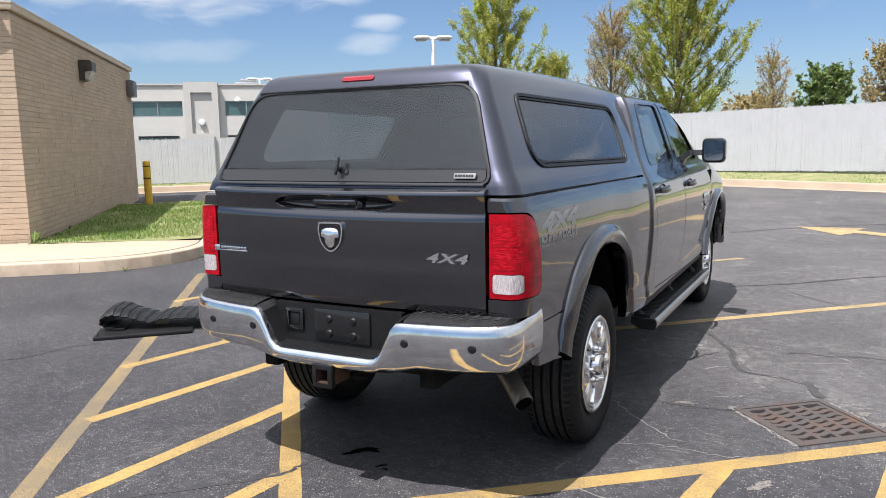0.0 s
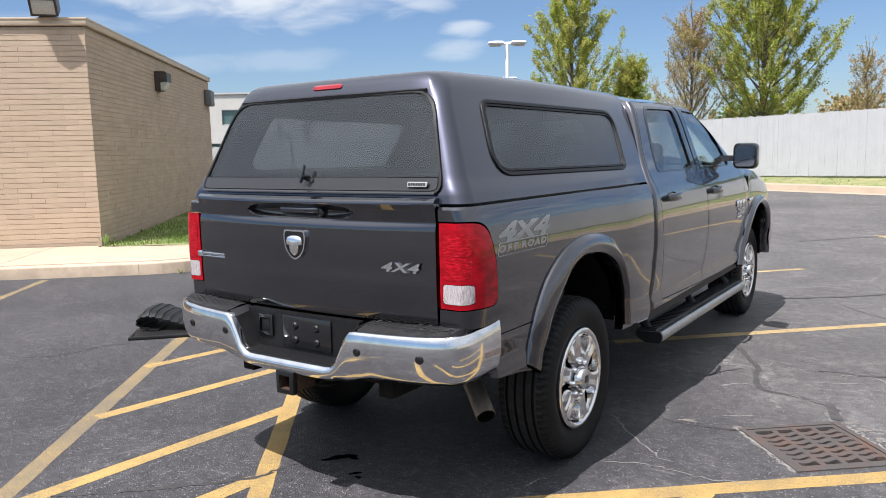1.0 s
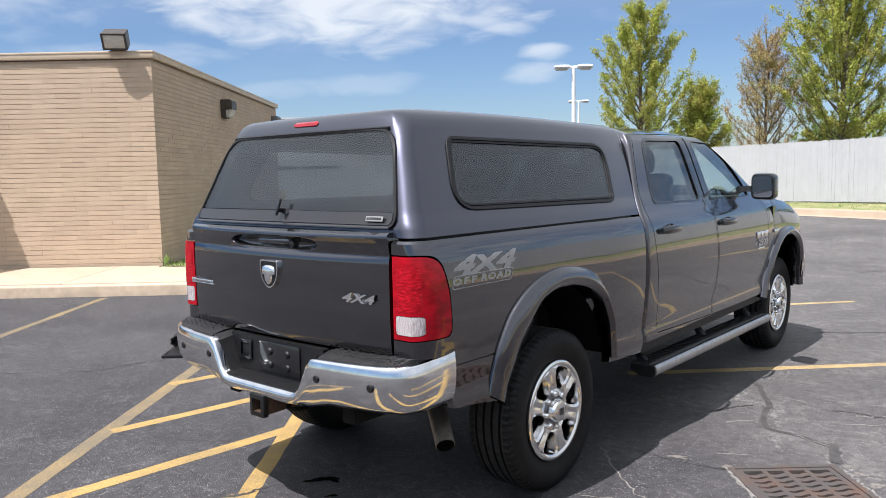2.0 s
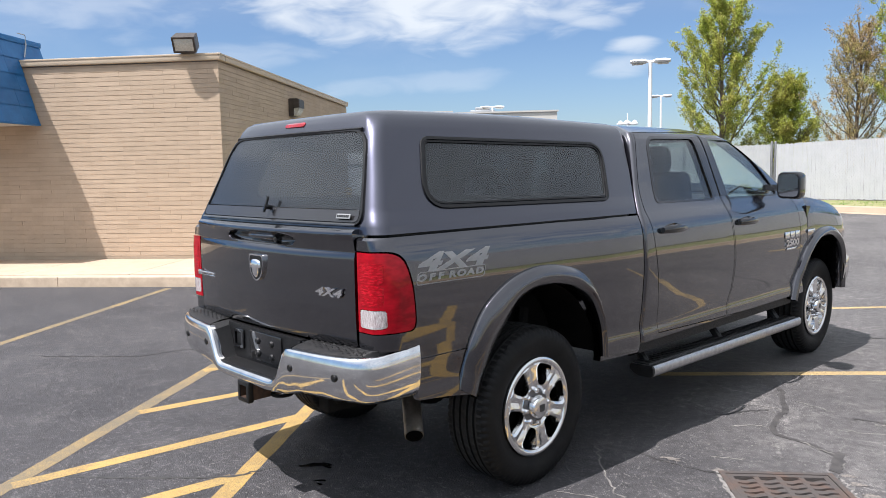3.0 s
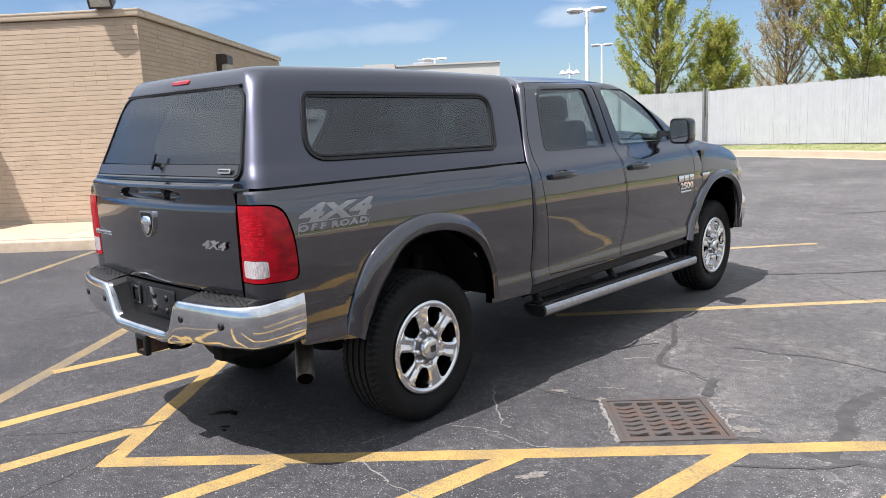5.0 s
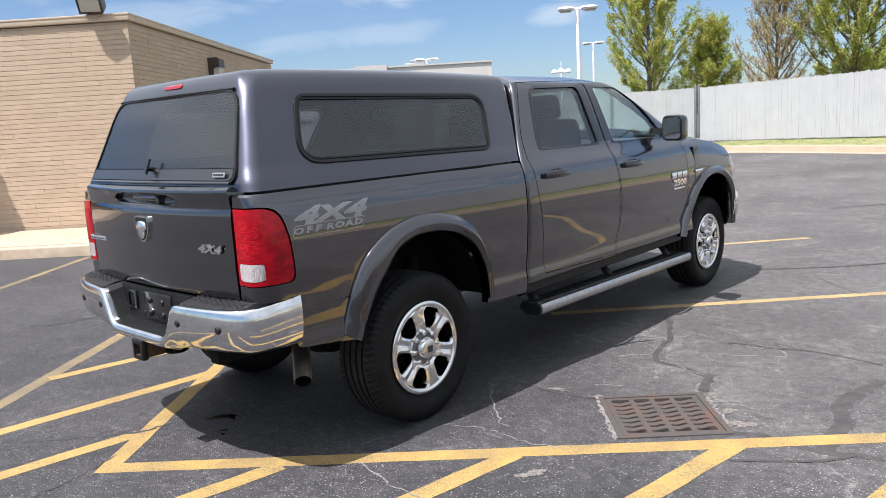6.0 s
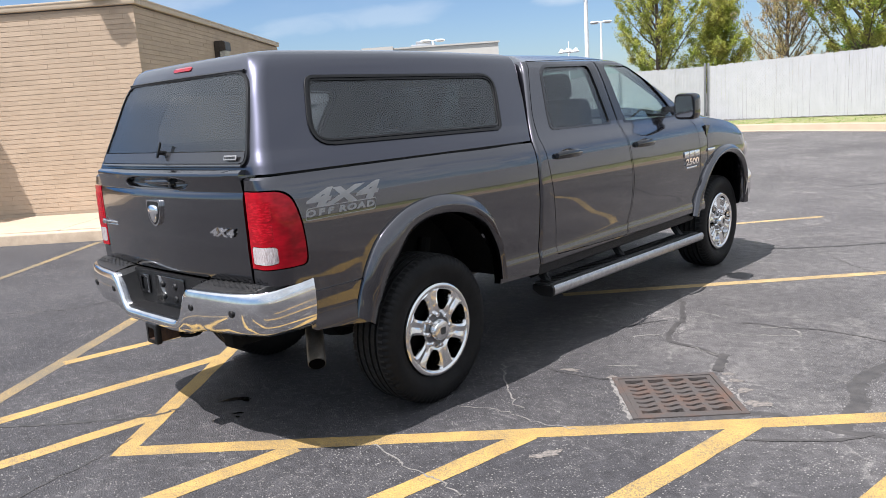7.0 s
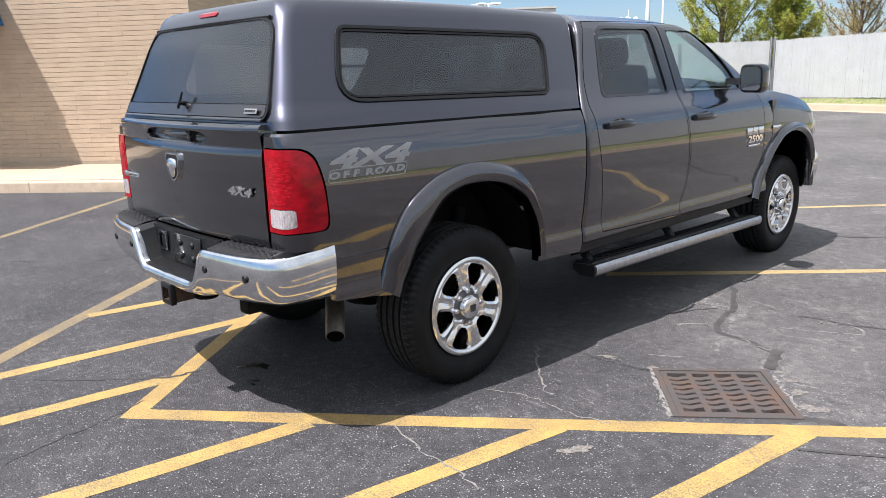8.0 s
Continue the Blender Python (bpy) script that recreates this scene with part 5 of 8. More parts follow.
def build_bumper():
    b = new("rear_bumper")
    b.parent = truck
    b["label"] = "chrome rear bumper with black step pads"
    loops = []
    for k in range(-60, 61):
        p = bumper_plan(abs(k) / 60)
        x = math.copysign(p.x, k) if k else 0.0
        t, l = bumper_top(p.x), bumper_low(p.x)
        if abs(k) > 44:
            t += 0.026 * ((abs(k) - 44) / 16) ** 1.5
        q = bumper_plan(min(abs(k) / 60 + 0.02, 1))
        d = (q - bumper_plan(max(abs(k) / 60 - 0.02, 0))).normalized()
        nrm = Vector((d.y, -d.x))
        nrm.x = math.copysign(abs(nrm.x), x) if k else 0
        h = t - l
        prof = [(-0.040, t - 0.002), (-0.014, t), (-0.005, t - 0.003), (0.0, t - 0.012), (0.006, t - 0.30 * h), (0.004, t - 0.55 * h), (-0.004, t - 0.75 * h), (-0.018, l + 0.02), (-0.04, l), (-0.07, l + 0.004)]
        loops.append([(x + nrm.x * o, p.y + nrm.y * o, z) for o, z in prof])
    part("chrome_bar", loft(loops, cap=False, closed=False), chrome, b, smooth=50)
    # black tread pads on top, either side of the plate
    for s in (1, -1):
        rows = []
        for k in range(0, 25):
            t = 0.215 + 0.715 * k / 24
            p = bumper_plan(t)
            edge = 0.025
            ip = Vector((min(p.x, 0.85) * 0.985, -0.985))
            oy = p.y + edge if p.x < 0.82 else p.y
            ox = p.x - (0 if p.x < 0.80 else edge)
            zt = bumper_top(max(p.x, 0.36)) + 0.004
            rows.append([(s * ox, oy, zt - 0.01), (s * ox, oy, zt), (s * (ox + ip.x) / 2, (oy + min(ip.y, -0.985)) / 2, zt + 0.016), (s * ip.x, -0.985, zt + 0.016), (s * ip.x, -0.985, zt - 0.06)])
        pad = part("step_pad", loft(rows, cap=False, closed=False), tread_plastic, b, smooth=40)
        bar = mesh_of("tread_bar", box(-0.008, 0.008, -0.003, 0.003, 0, 0.0025, 0.001, 1), black_plastic, 0)
        for i in range(17):
            for j in range(4):
                o = new("tread_bar", bar)
                o.parent = pad
                o.matrix_basis = Matrix.Translation((s * (0.415 + 0.024 * i), -1.085 + 0.022 * j + 0.011 * (i % 2) + 0.0016 * max(i - 9, 0), 0.8685 - 0.002 * (j == 0))) @ Matrix.Rotation(radians(20 if i % 2 else -20), 4, "Z")
    # plate pocket
    back = prism(round_poly([(-0.345, 0.858), (0.345, 0.858), (0.29, 0.676), (-0.29, 0.676)], 0.012), "y", -1.055, -1.02)
    pocket = part("plate_pocket", back, black_plastic, b, "black plastic licence-plate pocket")
    part("pocket_floor", prism([(-0.285, -1.15), (0.285, -1.15), (0.30, -1.05), (-0.30, -1.05)], "z", 0.664, 0.682), black_plastic, pocket)
    for s in (1, -1):
        part("pocket_cheek", loft([[(s * 0.262, -1.145, 0.670), (s * 0.292, -1.145, 0.692), (s * 0.352, -1.14, 0.820), (s * 0.39, -1.13, 0.848)], [(s * 0.27, -1.05, 0.682), (s * 0.285, -1.05, 0.70), (s * 0.335, -1.05, 0.84), (s * 0.38, -1.0, 0.862)]], cap=False, closed=False), black_plastic, pocket)
    holder = part("plate_mount", box(-0.11, 0.185, -1.064, -1.056, 0.70, 0.845, 0.004), gloss_black, pocket)
    for x in (-0.03, 0.10):
        for z in (0.735, 0.80):
            part("mount_bolt", moved(revolve([(0.0, -1.074), (0.012, -1.073), (0.018, -1.066), (0.018, -1.06)], 12, "y"), Matrix.Translation((x, 0, z))), black_plastic, holder)
    part("socket_frame", baked(box(-0.275, -0.175, -1.066, -1.054, 0.735, 0.835, 0.004), ("DIFFERENCE", box(-0.258, -0.192, -1.2, -1.03, 0.752, 0.818))), gloss_black, pocket)
    part("socket_cover", box(-0.25, -0.20, -1.060, -1.054, 0.760, 0.812, 0.003), black_plastic, pocket)
    for x in (-0.655, -0.385, 0.415, 0.705):
        yb = min(bumper_plan(k / 200) [1] if abs(bumper_plan(k / 200)[0] - abs(x)) < 0.01 else 0 for k in range(201))
        bm = revolve([(0.0, -0.0095), (0.012, -0.0092), (0.0135, -0.0075), (0.016, -0.0085), (0.0175, -0.006), (0.0175, 0.02)], 18, "y")
        part("parking_sensor", moved(bm, Matrix.Translation((x, yb, 0.760))), black_plastic, b, "dark parking sensor")
    # inner beam that carries it
    part("beam", box(-0.78, 0.78, -1.02, -0.96, 0.66, 0.84, 0.02), black_void, b)


build_bumper()


def build_under():
    """Frame rails, axles, tank, exhaust and tow hitch below the body."""
    for s in (1, -1):
        part("frame_rail", join(box(s * 0.43 - 0.04, s * 0.43 + 0.04, -1.0, 4.3, 0.52, 0.68, 0.008)), black_void, truck)
        part("leaf_spring", tube([(s * 0.55, -0.62, 0.60), (s * 0.55, -0.3, 0.50), (s * 0.55, 0.0, 0.46), (s * 0.55, 0.35, 0.52), (s * 0.55, 0.62, 0.58)], 0.035, 8, flat=1.3), black_void, truck)
    part("rear_axle", revolve([(0.045, -0.62), (0.05, -0.2), (0.15, -0.12), (0.17, 0.0), (0.15, 0.12), (0.05, 0.2), (0.045, 0.62)], 20), black_void, truck).location = (0, 0, R_TYRE)
    part("front_axle", revolve([(0.05, -0.66), (0.055, 0.66)], 16), black_void, truck).location = (0, BASE, R_TYRE)
    part("underbody", box(-0.80, 0.80, 0.95, 3.20, 0.60, 0.66, 0.01), black_void, truck)
    part("fuel_tank", box(-0.80, -0.46, 0.7, 1.9, 0.42, 0.62, 0.05, 3), black_void, truck)
    part("gearbox", loft([ring(0.20, 1.9, 3.3, 0.40, 0.1, 0.1), ring(0.24, 1.85, 3.35, 0.50, 0.1, 0.1), ring(0.24, 1.85, 3.35, 0.66, 0.1, 0.1)]), black_void, truck)
    part("drive_shaft", tube([(0.0, 0.1, 0.43), (0.0, 2.0, 0.48)], 0.04, 10), black_void, truck)
    for s in (1, -1):
        for y, dy, rr, xo in ((0.0, 0.04, 0.565, 0.835), (BASE, -0.03, 0.60, 0.915)):
            arc = [(y + dy + rr * math.cos(a), 1.05 - rr + rr * math.sin(a)) for a in [radians(10 + 160 * k / 18) for k in range(19)]]
            loops = [[(s * x, p[0], p[1]) for x in (xo, 0.60, 0.52)] for p in arc]
            part("wheel_liner", loft(loops, cap=False, closed=False), liner, truck)
            part("inner_liner", prism(arc, "x", s * 0.52, s * 0.515), liner, truck)
        part("shock_absorber", tube([(s * 0.60, 0.15, 0.42), (s * 0.56, 0.28, 0.85)], 0.035, 10), black_void, truck)
    # exhaust, bent outwards behind the wheel
    pipe = [(0.50, 0.9, 0.56), (0.52, -0.35, 0.60), (0.54, -0.50, 0.60), (0.585, -0.595, 0.575), (0.68, -0.672, 0.505), (0.775, -0.745, 0.425)]
    outer = tube([tuple(p) for p in smooth_line(pipe, 3)], 0.044, 18)
    ex = part("exhaust_pipe", outer, steel_dull, truck, "dull steel exhaust pipe cut at an angle")
    d = (Vector(pipe[-1]) - Vector(pipe[-2])).normalized()
    # black disc over the solid end, painting in the shade of the bore
    part("pipe_mouth", tube([Vector(pipe[-1]) + d * 0.001, Vector(pipe[-1]) + d * 0.003], 0.040, 18), hollow_shade, ex)
    # receiver hitch: hollow square tube with a ring, on a cross bar
    h = new("tow_hitch")
    h.parent = truck
    rec = baked(box(-0.045, 0.045, -1.17, -0.85, 0.525, 0.615, 0.006), ("DIFFERENCE", box(-0.030, 0.030, -1.3, -0.9, 0.540, 0.600)))
    part("receiver", rec, rust, h, "rusty square receiver")
    part("receiver_collar", baked(box(-0.053, 0.053, -1.175, -1.145, 0.517, 0.623, 0.006), ("DIFFERENCE", box(-0.031, 0.031, -1.3, -0.9, 0.539, 0.601))), black_plastic, h)
    part("cross_bar", tube([(-0.48, -0.93, 0.60), (0.48, -0.93, 0.60)], 0.045, 12), black_void, h)
    for s in (1, -1):
        part("chain_loop", tube([(s * 0.06 + s * 0.05 * math.cos(a) + s * 0.05, -1.02 + 0.05 * math.sin(a), 0.55) for a in [2 * math.pi * k / 12 for k in range(13)]], 0.009, 6), black_void, h)


build_under()


# -- wheel flares --
fl = part("rear_flare", tapered(flare(ARCH_R_IN, ARCH_R_OUT, 0.585)), paint, truck, "grey moulded wheel-arch flare", smooth=45)
mirrored(fl, truck)
fl = part("front_flare", flare(shifted(ARCH_F_IN, BASE - 0.075), shifted(ARCH_F_OUT, BASE - 0.075), 0.55), paint, truck, "grey moulded wheel-arch flare", smooth=45)
mirrored(fl, truck)

# -- cab --
WIN_REAR = round_poly([(1.135, 1.418), (1.845, 1.412), (1.790, 1.812), (1.225, 1.805)], [0.04, 0.025, 0.04, 0.08])
WIN_FRONT = round_poly([(2.055, 1.410), (2.865, 1.405), (2.66, 1.62), (2.40, 1.805), (1.985, 1.815)], [0.025, 0.05, 0.3, 0.08, 0.04])
DOOR_REAR = smooth_line([(1.065, 0.632), (1.045, 0.80), (1.01, 1.05), (0.965, 1.32), (0.985, 1.46), (1.06, 1.70), (1.125, 1.842)], 3) + [Vector((1.88, 1.858)), Vector((1.895, 1.80))] + smooth_line([(1.945, 1.41), (1.985, 1.22), (2.018, 1.02), (2.005, 0.80), (1.945, 0.606)], 3)
DOOR_FRONT = smooth_line([(1.962, 0.605), (2.022, 0.80), (2.035, 1.02), (2.002, 1.22), (1.962, 1.41), (1.912, 1.80)], 3) + [Vector((1.897, 1.858)), Vector((2.40, 1.853))] + smooth_line([(2.72, 1.665), (2.93, 1.48), (3.08, 1.36), (3.145, 1.20), (3.16, 1.0), (3.14, 0.75), (3.03, 0.585)], 3)


def cab_front(z):
    return float(np.interp(z, (0.4, 1.33, 1.36, 1.40, 1.60, 1.80, 1.845, 1.875, 1.91), (3.30, 3.30, 3.32, 3.26, 2.90, 2.48, 2.36, 2.25, 2.0)))


def cab_rear(z):
    return float(np.interp(z, (0.4, 1.31, 1.36, 1.50, 1.80, 1.86, 1.91), (0.887, 0.889, 0.905, 0.968, 1.064, 1.097, 1.24)))


def cab_loft(inset=0.0, zs=None, cut=0.0):
    zs = zs if zs is not None else list(np.arange(0.60, 0.72, 0.02)) + list(np.arange(0.72, 1.88, 0.04)) + [1.888, 1.898, 1.906]
    bm = loft([ring(max(half_width(z) - inset, 0.1), cab_rear(z) + inset * 1.0, cab_front(z) - inset, z - cut, 0.022, 0.008 if z < 1.37 else 0.22, bow1=0.10 if z > 1.37 else 0.0) for z in zs])
    for v in bm.verts:
        # the roof pillars draw in towards the camper shell
        k = float(np.interp(v.co.y, (0.9, 1.3), (1.0, 0.0))) * float(np.interp(v.co.z, (1.38, 1.50), (0.0, 1.0))) * float(np.interp(abs(v.co.x), (0.4, 0.7), (0.0, 1.0)))
        v.co.x -= math.copysign(0.026 * k, v.co.x)
    return bm


def build_cab():
    outer = cab_loft()
    inner = cab_loft(0.055, list(np.arange(0.66, 1.86, 0.06)) + [1.865], 0.0)
    sides = [("DIFFERENCE", prism([tuple(p) for p in w], "x", -2, 2)) for w in (WIN_REAR, WIN_FRONT)]
    wind = prism(round_poly([(-0.74, 1.41), (0.74, 1.41), (0.62, 1.815), (-0.62, 1.815)], 0.06), "y", 2.30, 3.8)
    back = prism(round_poly([(-0.56, 1.44), (0.56, 1.44), (0.53, 1.76), (-0.53, 1.76)], 0.06), "y", 0.6, 1.3)
    shell = baked(outer, ("DIFFERENCE", inner), *sides, ("DIFFERENCE", wind), ("DIFFERENCE", back))

    def door_cut(o, grow, s):
        c = sum((Vector(p) for p in o), Vector((0, 0))) / len(o)
        q = [tuple(Vector(p) + (Vector(p) - c).normalized() * grow) for p in o]
        return prism(q, "x", s * 0.62, s * 2)
    doors = {}
    for nm, o in (("rear_door", DOOR_REAR), ("front_door", DOOR_FRONT)):
        doors[nm] = baked(again(shell), ("INTERSECT", door_cut(o, -0.004, 1)))
    body = baked(shell, *[("DIFFERENCE", door_cut(o, 0.002, s)) for o in (DOOR_REAR, DOOR_FRONT) for s in (1, -1)])
    part("cab", body, paint, truck, smooth=28)
    out = {}
    for nm, bm in doors.items():
        o = part(nm, bm, paint, truck, smooth=28)
        out[nm, 1] = o
        out[nm, -1] = mirrored(o, truck)
    # dark jamb behind the seams
    jamb = baked(cab_loft(0.06, list(np.arange(0.60, 1.40, 0.08)) + [1.40]), ("DIFFERENCE", cab_loft(0.075, list(np.arange(0.5, 1.5, 0.08)))))
    part("door_jamb", jamb, black_void, truck, smooth=28)
    # panes and trims
    for nm, w, g in (("rear_door", WIN_REAR, glass_dark), ("front_door", WIN_FRONT, glass_front)):
        c = sum((Vector(p) for p in w), Vector((0, 0))) / len(w)

        def grown(d):
            return [tuple(Vector(p) + (Vector(p) - c).normalized() * d) for p in w]
        pane = baked(cab_loft(0.007), ("DIFFERENCE", cab_loft(0.012)), ("INTERSECT", prism(grown(0.012), "x", 0.5, 2)))
        rim = baked(cab_loft(-0.003), ("DIFFERENCE", cab_loft(0.016)), ("INTERSECT", prism(grown(0.020), "x", 0.5, 2)), ("DIFFERENCE", prism(grown(-0.004), "x", 0.5, 2)))
        p = part("window_pane", pane, g, out[nm, 1], smooth=28)
        t = part("window_trim", rim, gloss_black, out[nm, 1], "black window trim", smooth=28)
        for ob in (p, t):
            mirrored(ob, out[nm, -1])
    # black cover on the pillar between the door windows
    for nm, o in (("rear_door", [(1.800, 1.822), (1.868, 1.832), (1.928, 1.425), (1.860, 1.425)]), ("front_door", [(1.905, 1.832), (1.972, 1.822), (2.04, 1.425), (1.952, 1.425)])):
        bm = baked(cab_loft(-0.004), ("DIFFERENCE", cab_loft(0.012)), ("INTERSECT", prism(o, "x", 0.5, 2)))
        p = part("pillar_cover", bm, gloss_black, out[nm, 1], "gloss black pillar cover", smooth=28)
        mirrored(p, out[nm, -1])
    wp = baked(cab_loft(0.018), ("DIFFERENCE", cab_loft(0.024)), ("INTERSECT", prism(round_poly([(-0.75, 1.40), (0.75, 1.40), (0.63, 1.825), (-0.63, 1.825)], 0.06), "y", 2.30, 3.8)))
    part("windshield", wp, glass_front, truck, smooth=28)
    bp = baked(cab_loft(0.018), ("DIFFERENCE", cab_loft(0.024)), ("INTERSECT", prism(round_poly([(-0.57, 1.43), (0.57, 1.43), (0.54, 1.77), (-0.54, 1.77)], 0.06), "y", 0.6, 1.3)))
    part("rear_window", bp, glass_dark, truck, smooth=28)
    # door pulls: body-colour bar over a recessed cup
    for nm, y0, y1, z in (("rear_door", 1.065, 1.335, 1.252), ("front_door", 2.075, 2.345, 1.238)):
        w = half_width(z)
        loops = []
        for k in range(13):
            t = k / 12
            y = y0 + (y1 - y0) * t
            lift = 0.012 + 0.034 * math.sin(math.pi * min(max(t, 0.04), 0.96)) ** 0.45
            hh = 0.017 + 0.008 * math.sin(math.pi * t) ** 0.5
            loops.append([(w + lift - 0.012 + 0.013 * math.cos(a), y, z + 0.004 * math.sin(math.pi * t) + hh * math.sin(a)) for a in [2 * math.pi * j / 12 for j in range(12)]])
        for s in (1, -1):
            bm = loft(loops)
            cup = revolve([(0.0, w - 0.006), (0.03, w - 0.006), (0.042, w + 0.001), (0.046, w + 0.003), (0.046, w - 0.01)], 20)
            bmesh.ops.transform(cup, matrix=Matrix.Translation((0, (y0 + y1) / 2, z)) @ Matrix.Diagonal((1, 2.0, 0.75, 1)), verts=cup.verts)
            if s < 0:
                for b in (bm, cup):
                    bmesh.ops.transform(b, matrix=Matrix.Diagonal((-1, 1, 1, 1)), verts=b.verts)
            h = part("door_handle", bm, gloss_black, out[nm, s], "dark door handle")
            part("handle_cup", cup, gloss_black, out[nm, s])
    # sill below the doors
    for s in (1, -1):
        part("sill", loft([[(s * x, y, z) for x, z in ((0.905, 0.60), (0.932, 0.585), (0.925, 0.53), (0.86, 0.50), (0.80, 0.55))] for y in (0.90, 1.6, 2.4, 3.0, 3.14)]), black_plastic, truck)
    return out


DOORS = build_cab()


def build_front():
    """Front wings, hood, grille, lamps and bumper."""
    zs = list(np.arange(0.52, 1.33, 0.05)) + [1.34, 1.362]

    def drop(y, z):
        k = float(np.interp(y, (3.2, 3.45, 3.82, 4.15, 4.40, 4.7), (0.0, 0.005, 0.05, 0.13, 0.20, 0.25)))
        return k * float(np.interp(z, (0.85, 1.36), (0, 1)))
    loops = []
    for z in zs:
        loops.append([(x, y, zz - drop(y, zz)) for x, y, zz in ring(half_width(z) * (1.0 if z < 1.3 else 0.99), 3.304, 4.275 + 0.04 * math.sin(math.pi * (z - 0.5)), z, 0.006, 0.24, bow1=0.20)])
    for f, up in ((0.90, 0.028), (0.75, 0.045), (0.5, 0.085), (0.2, 0.10)):
        loops.append([(x * f, 3.318 + (y - 3.318) * (0.3 + 0.7 * f) + (0.1 if f < 0.9 else 0) * (y > 3.4), zz - drop(y, zz) + up) for x, y, zz in ring(half_width(1.362) * 0.99, 3.304, 4.305, 1.362, 0.006, 0.24, bow1=0.20)])
    body = baked(loft(loops), ("DIFFERENCE", prism([tuple(p) for p in smooth_line(shifted(ARCH_F_IN, BASE - 0.075))], "x", 0.45, 2)), ("DIFFERENCE", prism([tuple(p) for p in smooth_line(shifted(ARCH_F_IN, BASE - 0.075))], "x", -2, -0.45)))
    part("front_wing", body, paint, truck, smooth=28)
    part("hood_bulge", loft([[(x, y, z + 1.375 - drop(y, 1.36)) for x, z in ((-0.5, 0.0), (-0.42, 0.075), (-0.2, 0.105), (0.2, 0.105), (0.42, 0.075), (0.5, 0.0))] for y in (3.36, 3.6, 3.9, 4.15, 4.34, 4.455)]), paint, truck, smooth=40)
    part("grille", box(-0.55, 0.55, 4.425, 4.555, 0.78, 1.10, 0.03), chrome, truck)
    fb = [[(x, y, z) for x, y in ((-1.0, 4.125), (-1.0, 4.235), (-0.93, 4.425), (-0.6, 4.575), (0, 4.635), (0.6, 4.575), (0.93, 4.425), (1.0, 4.235), (1.0, 4.125))] for z in (0.56, 0.62, 0.72, 0.80, 0.85)]
    fb = [[(x * k, 3.9 + (y - 3.9) * k, z) for x, y, z in lp] for lp, k in zip(fb, (0.965, 0.99, 1.0, 0.995, 0.965))]
    part("front_bumper", loft(fb, cap=False, closed=False), chrome, truck, "chrome front bumper", smooth=50)
    for s in (1, -1):
        bm = box(s * 0.80 - 0.13, s * 0.80 + 0.13, 4.175, 4.335, 0.95, 1.10, 0.04, 3)
        part("headlight", bm, white_lens, truck)
        # small dark triangle behind the window, and a wing repeater vent
        part("wing_vent", prism([(3.27, 1.30), (3.355, 1.295), (3.285, 1.20)], "x", s * (half_width(1.25) - 0.01), s * (half_width(1.25) + 0.006)), gloss_black, truck)


build_front()


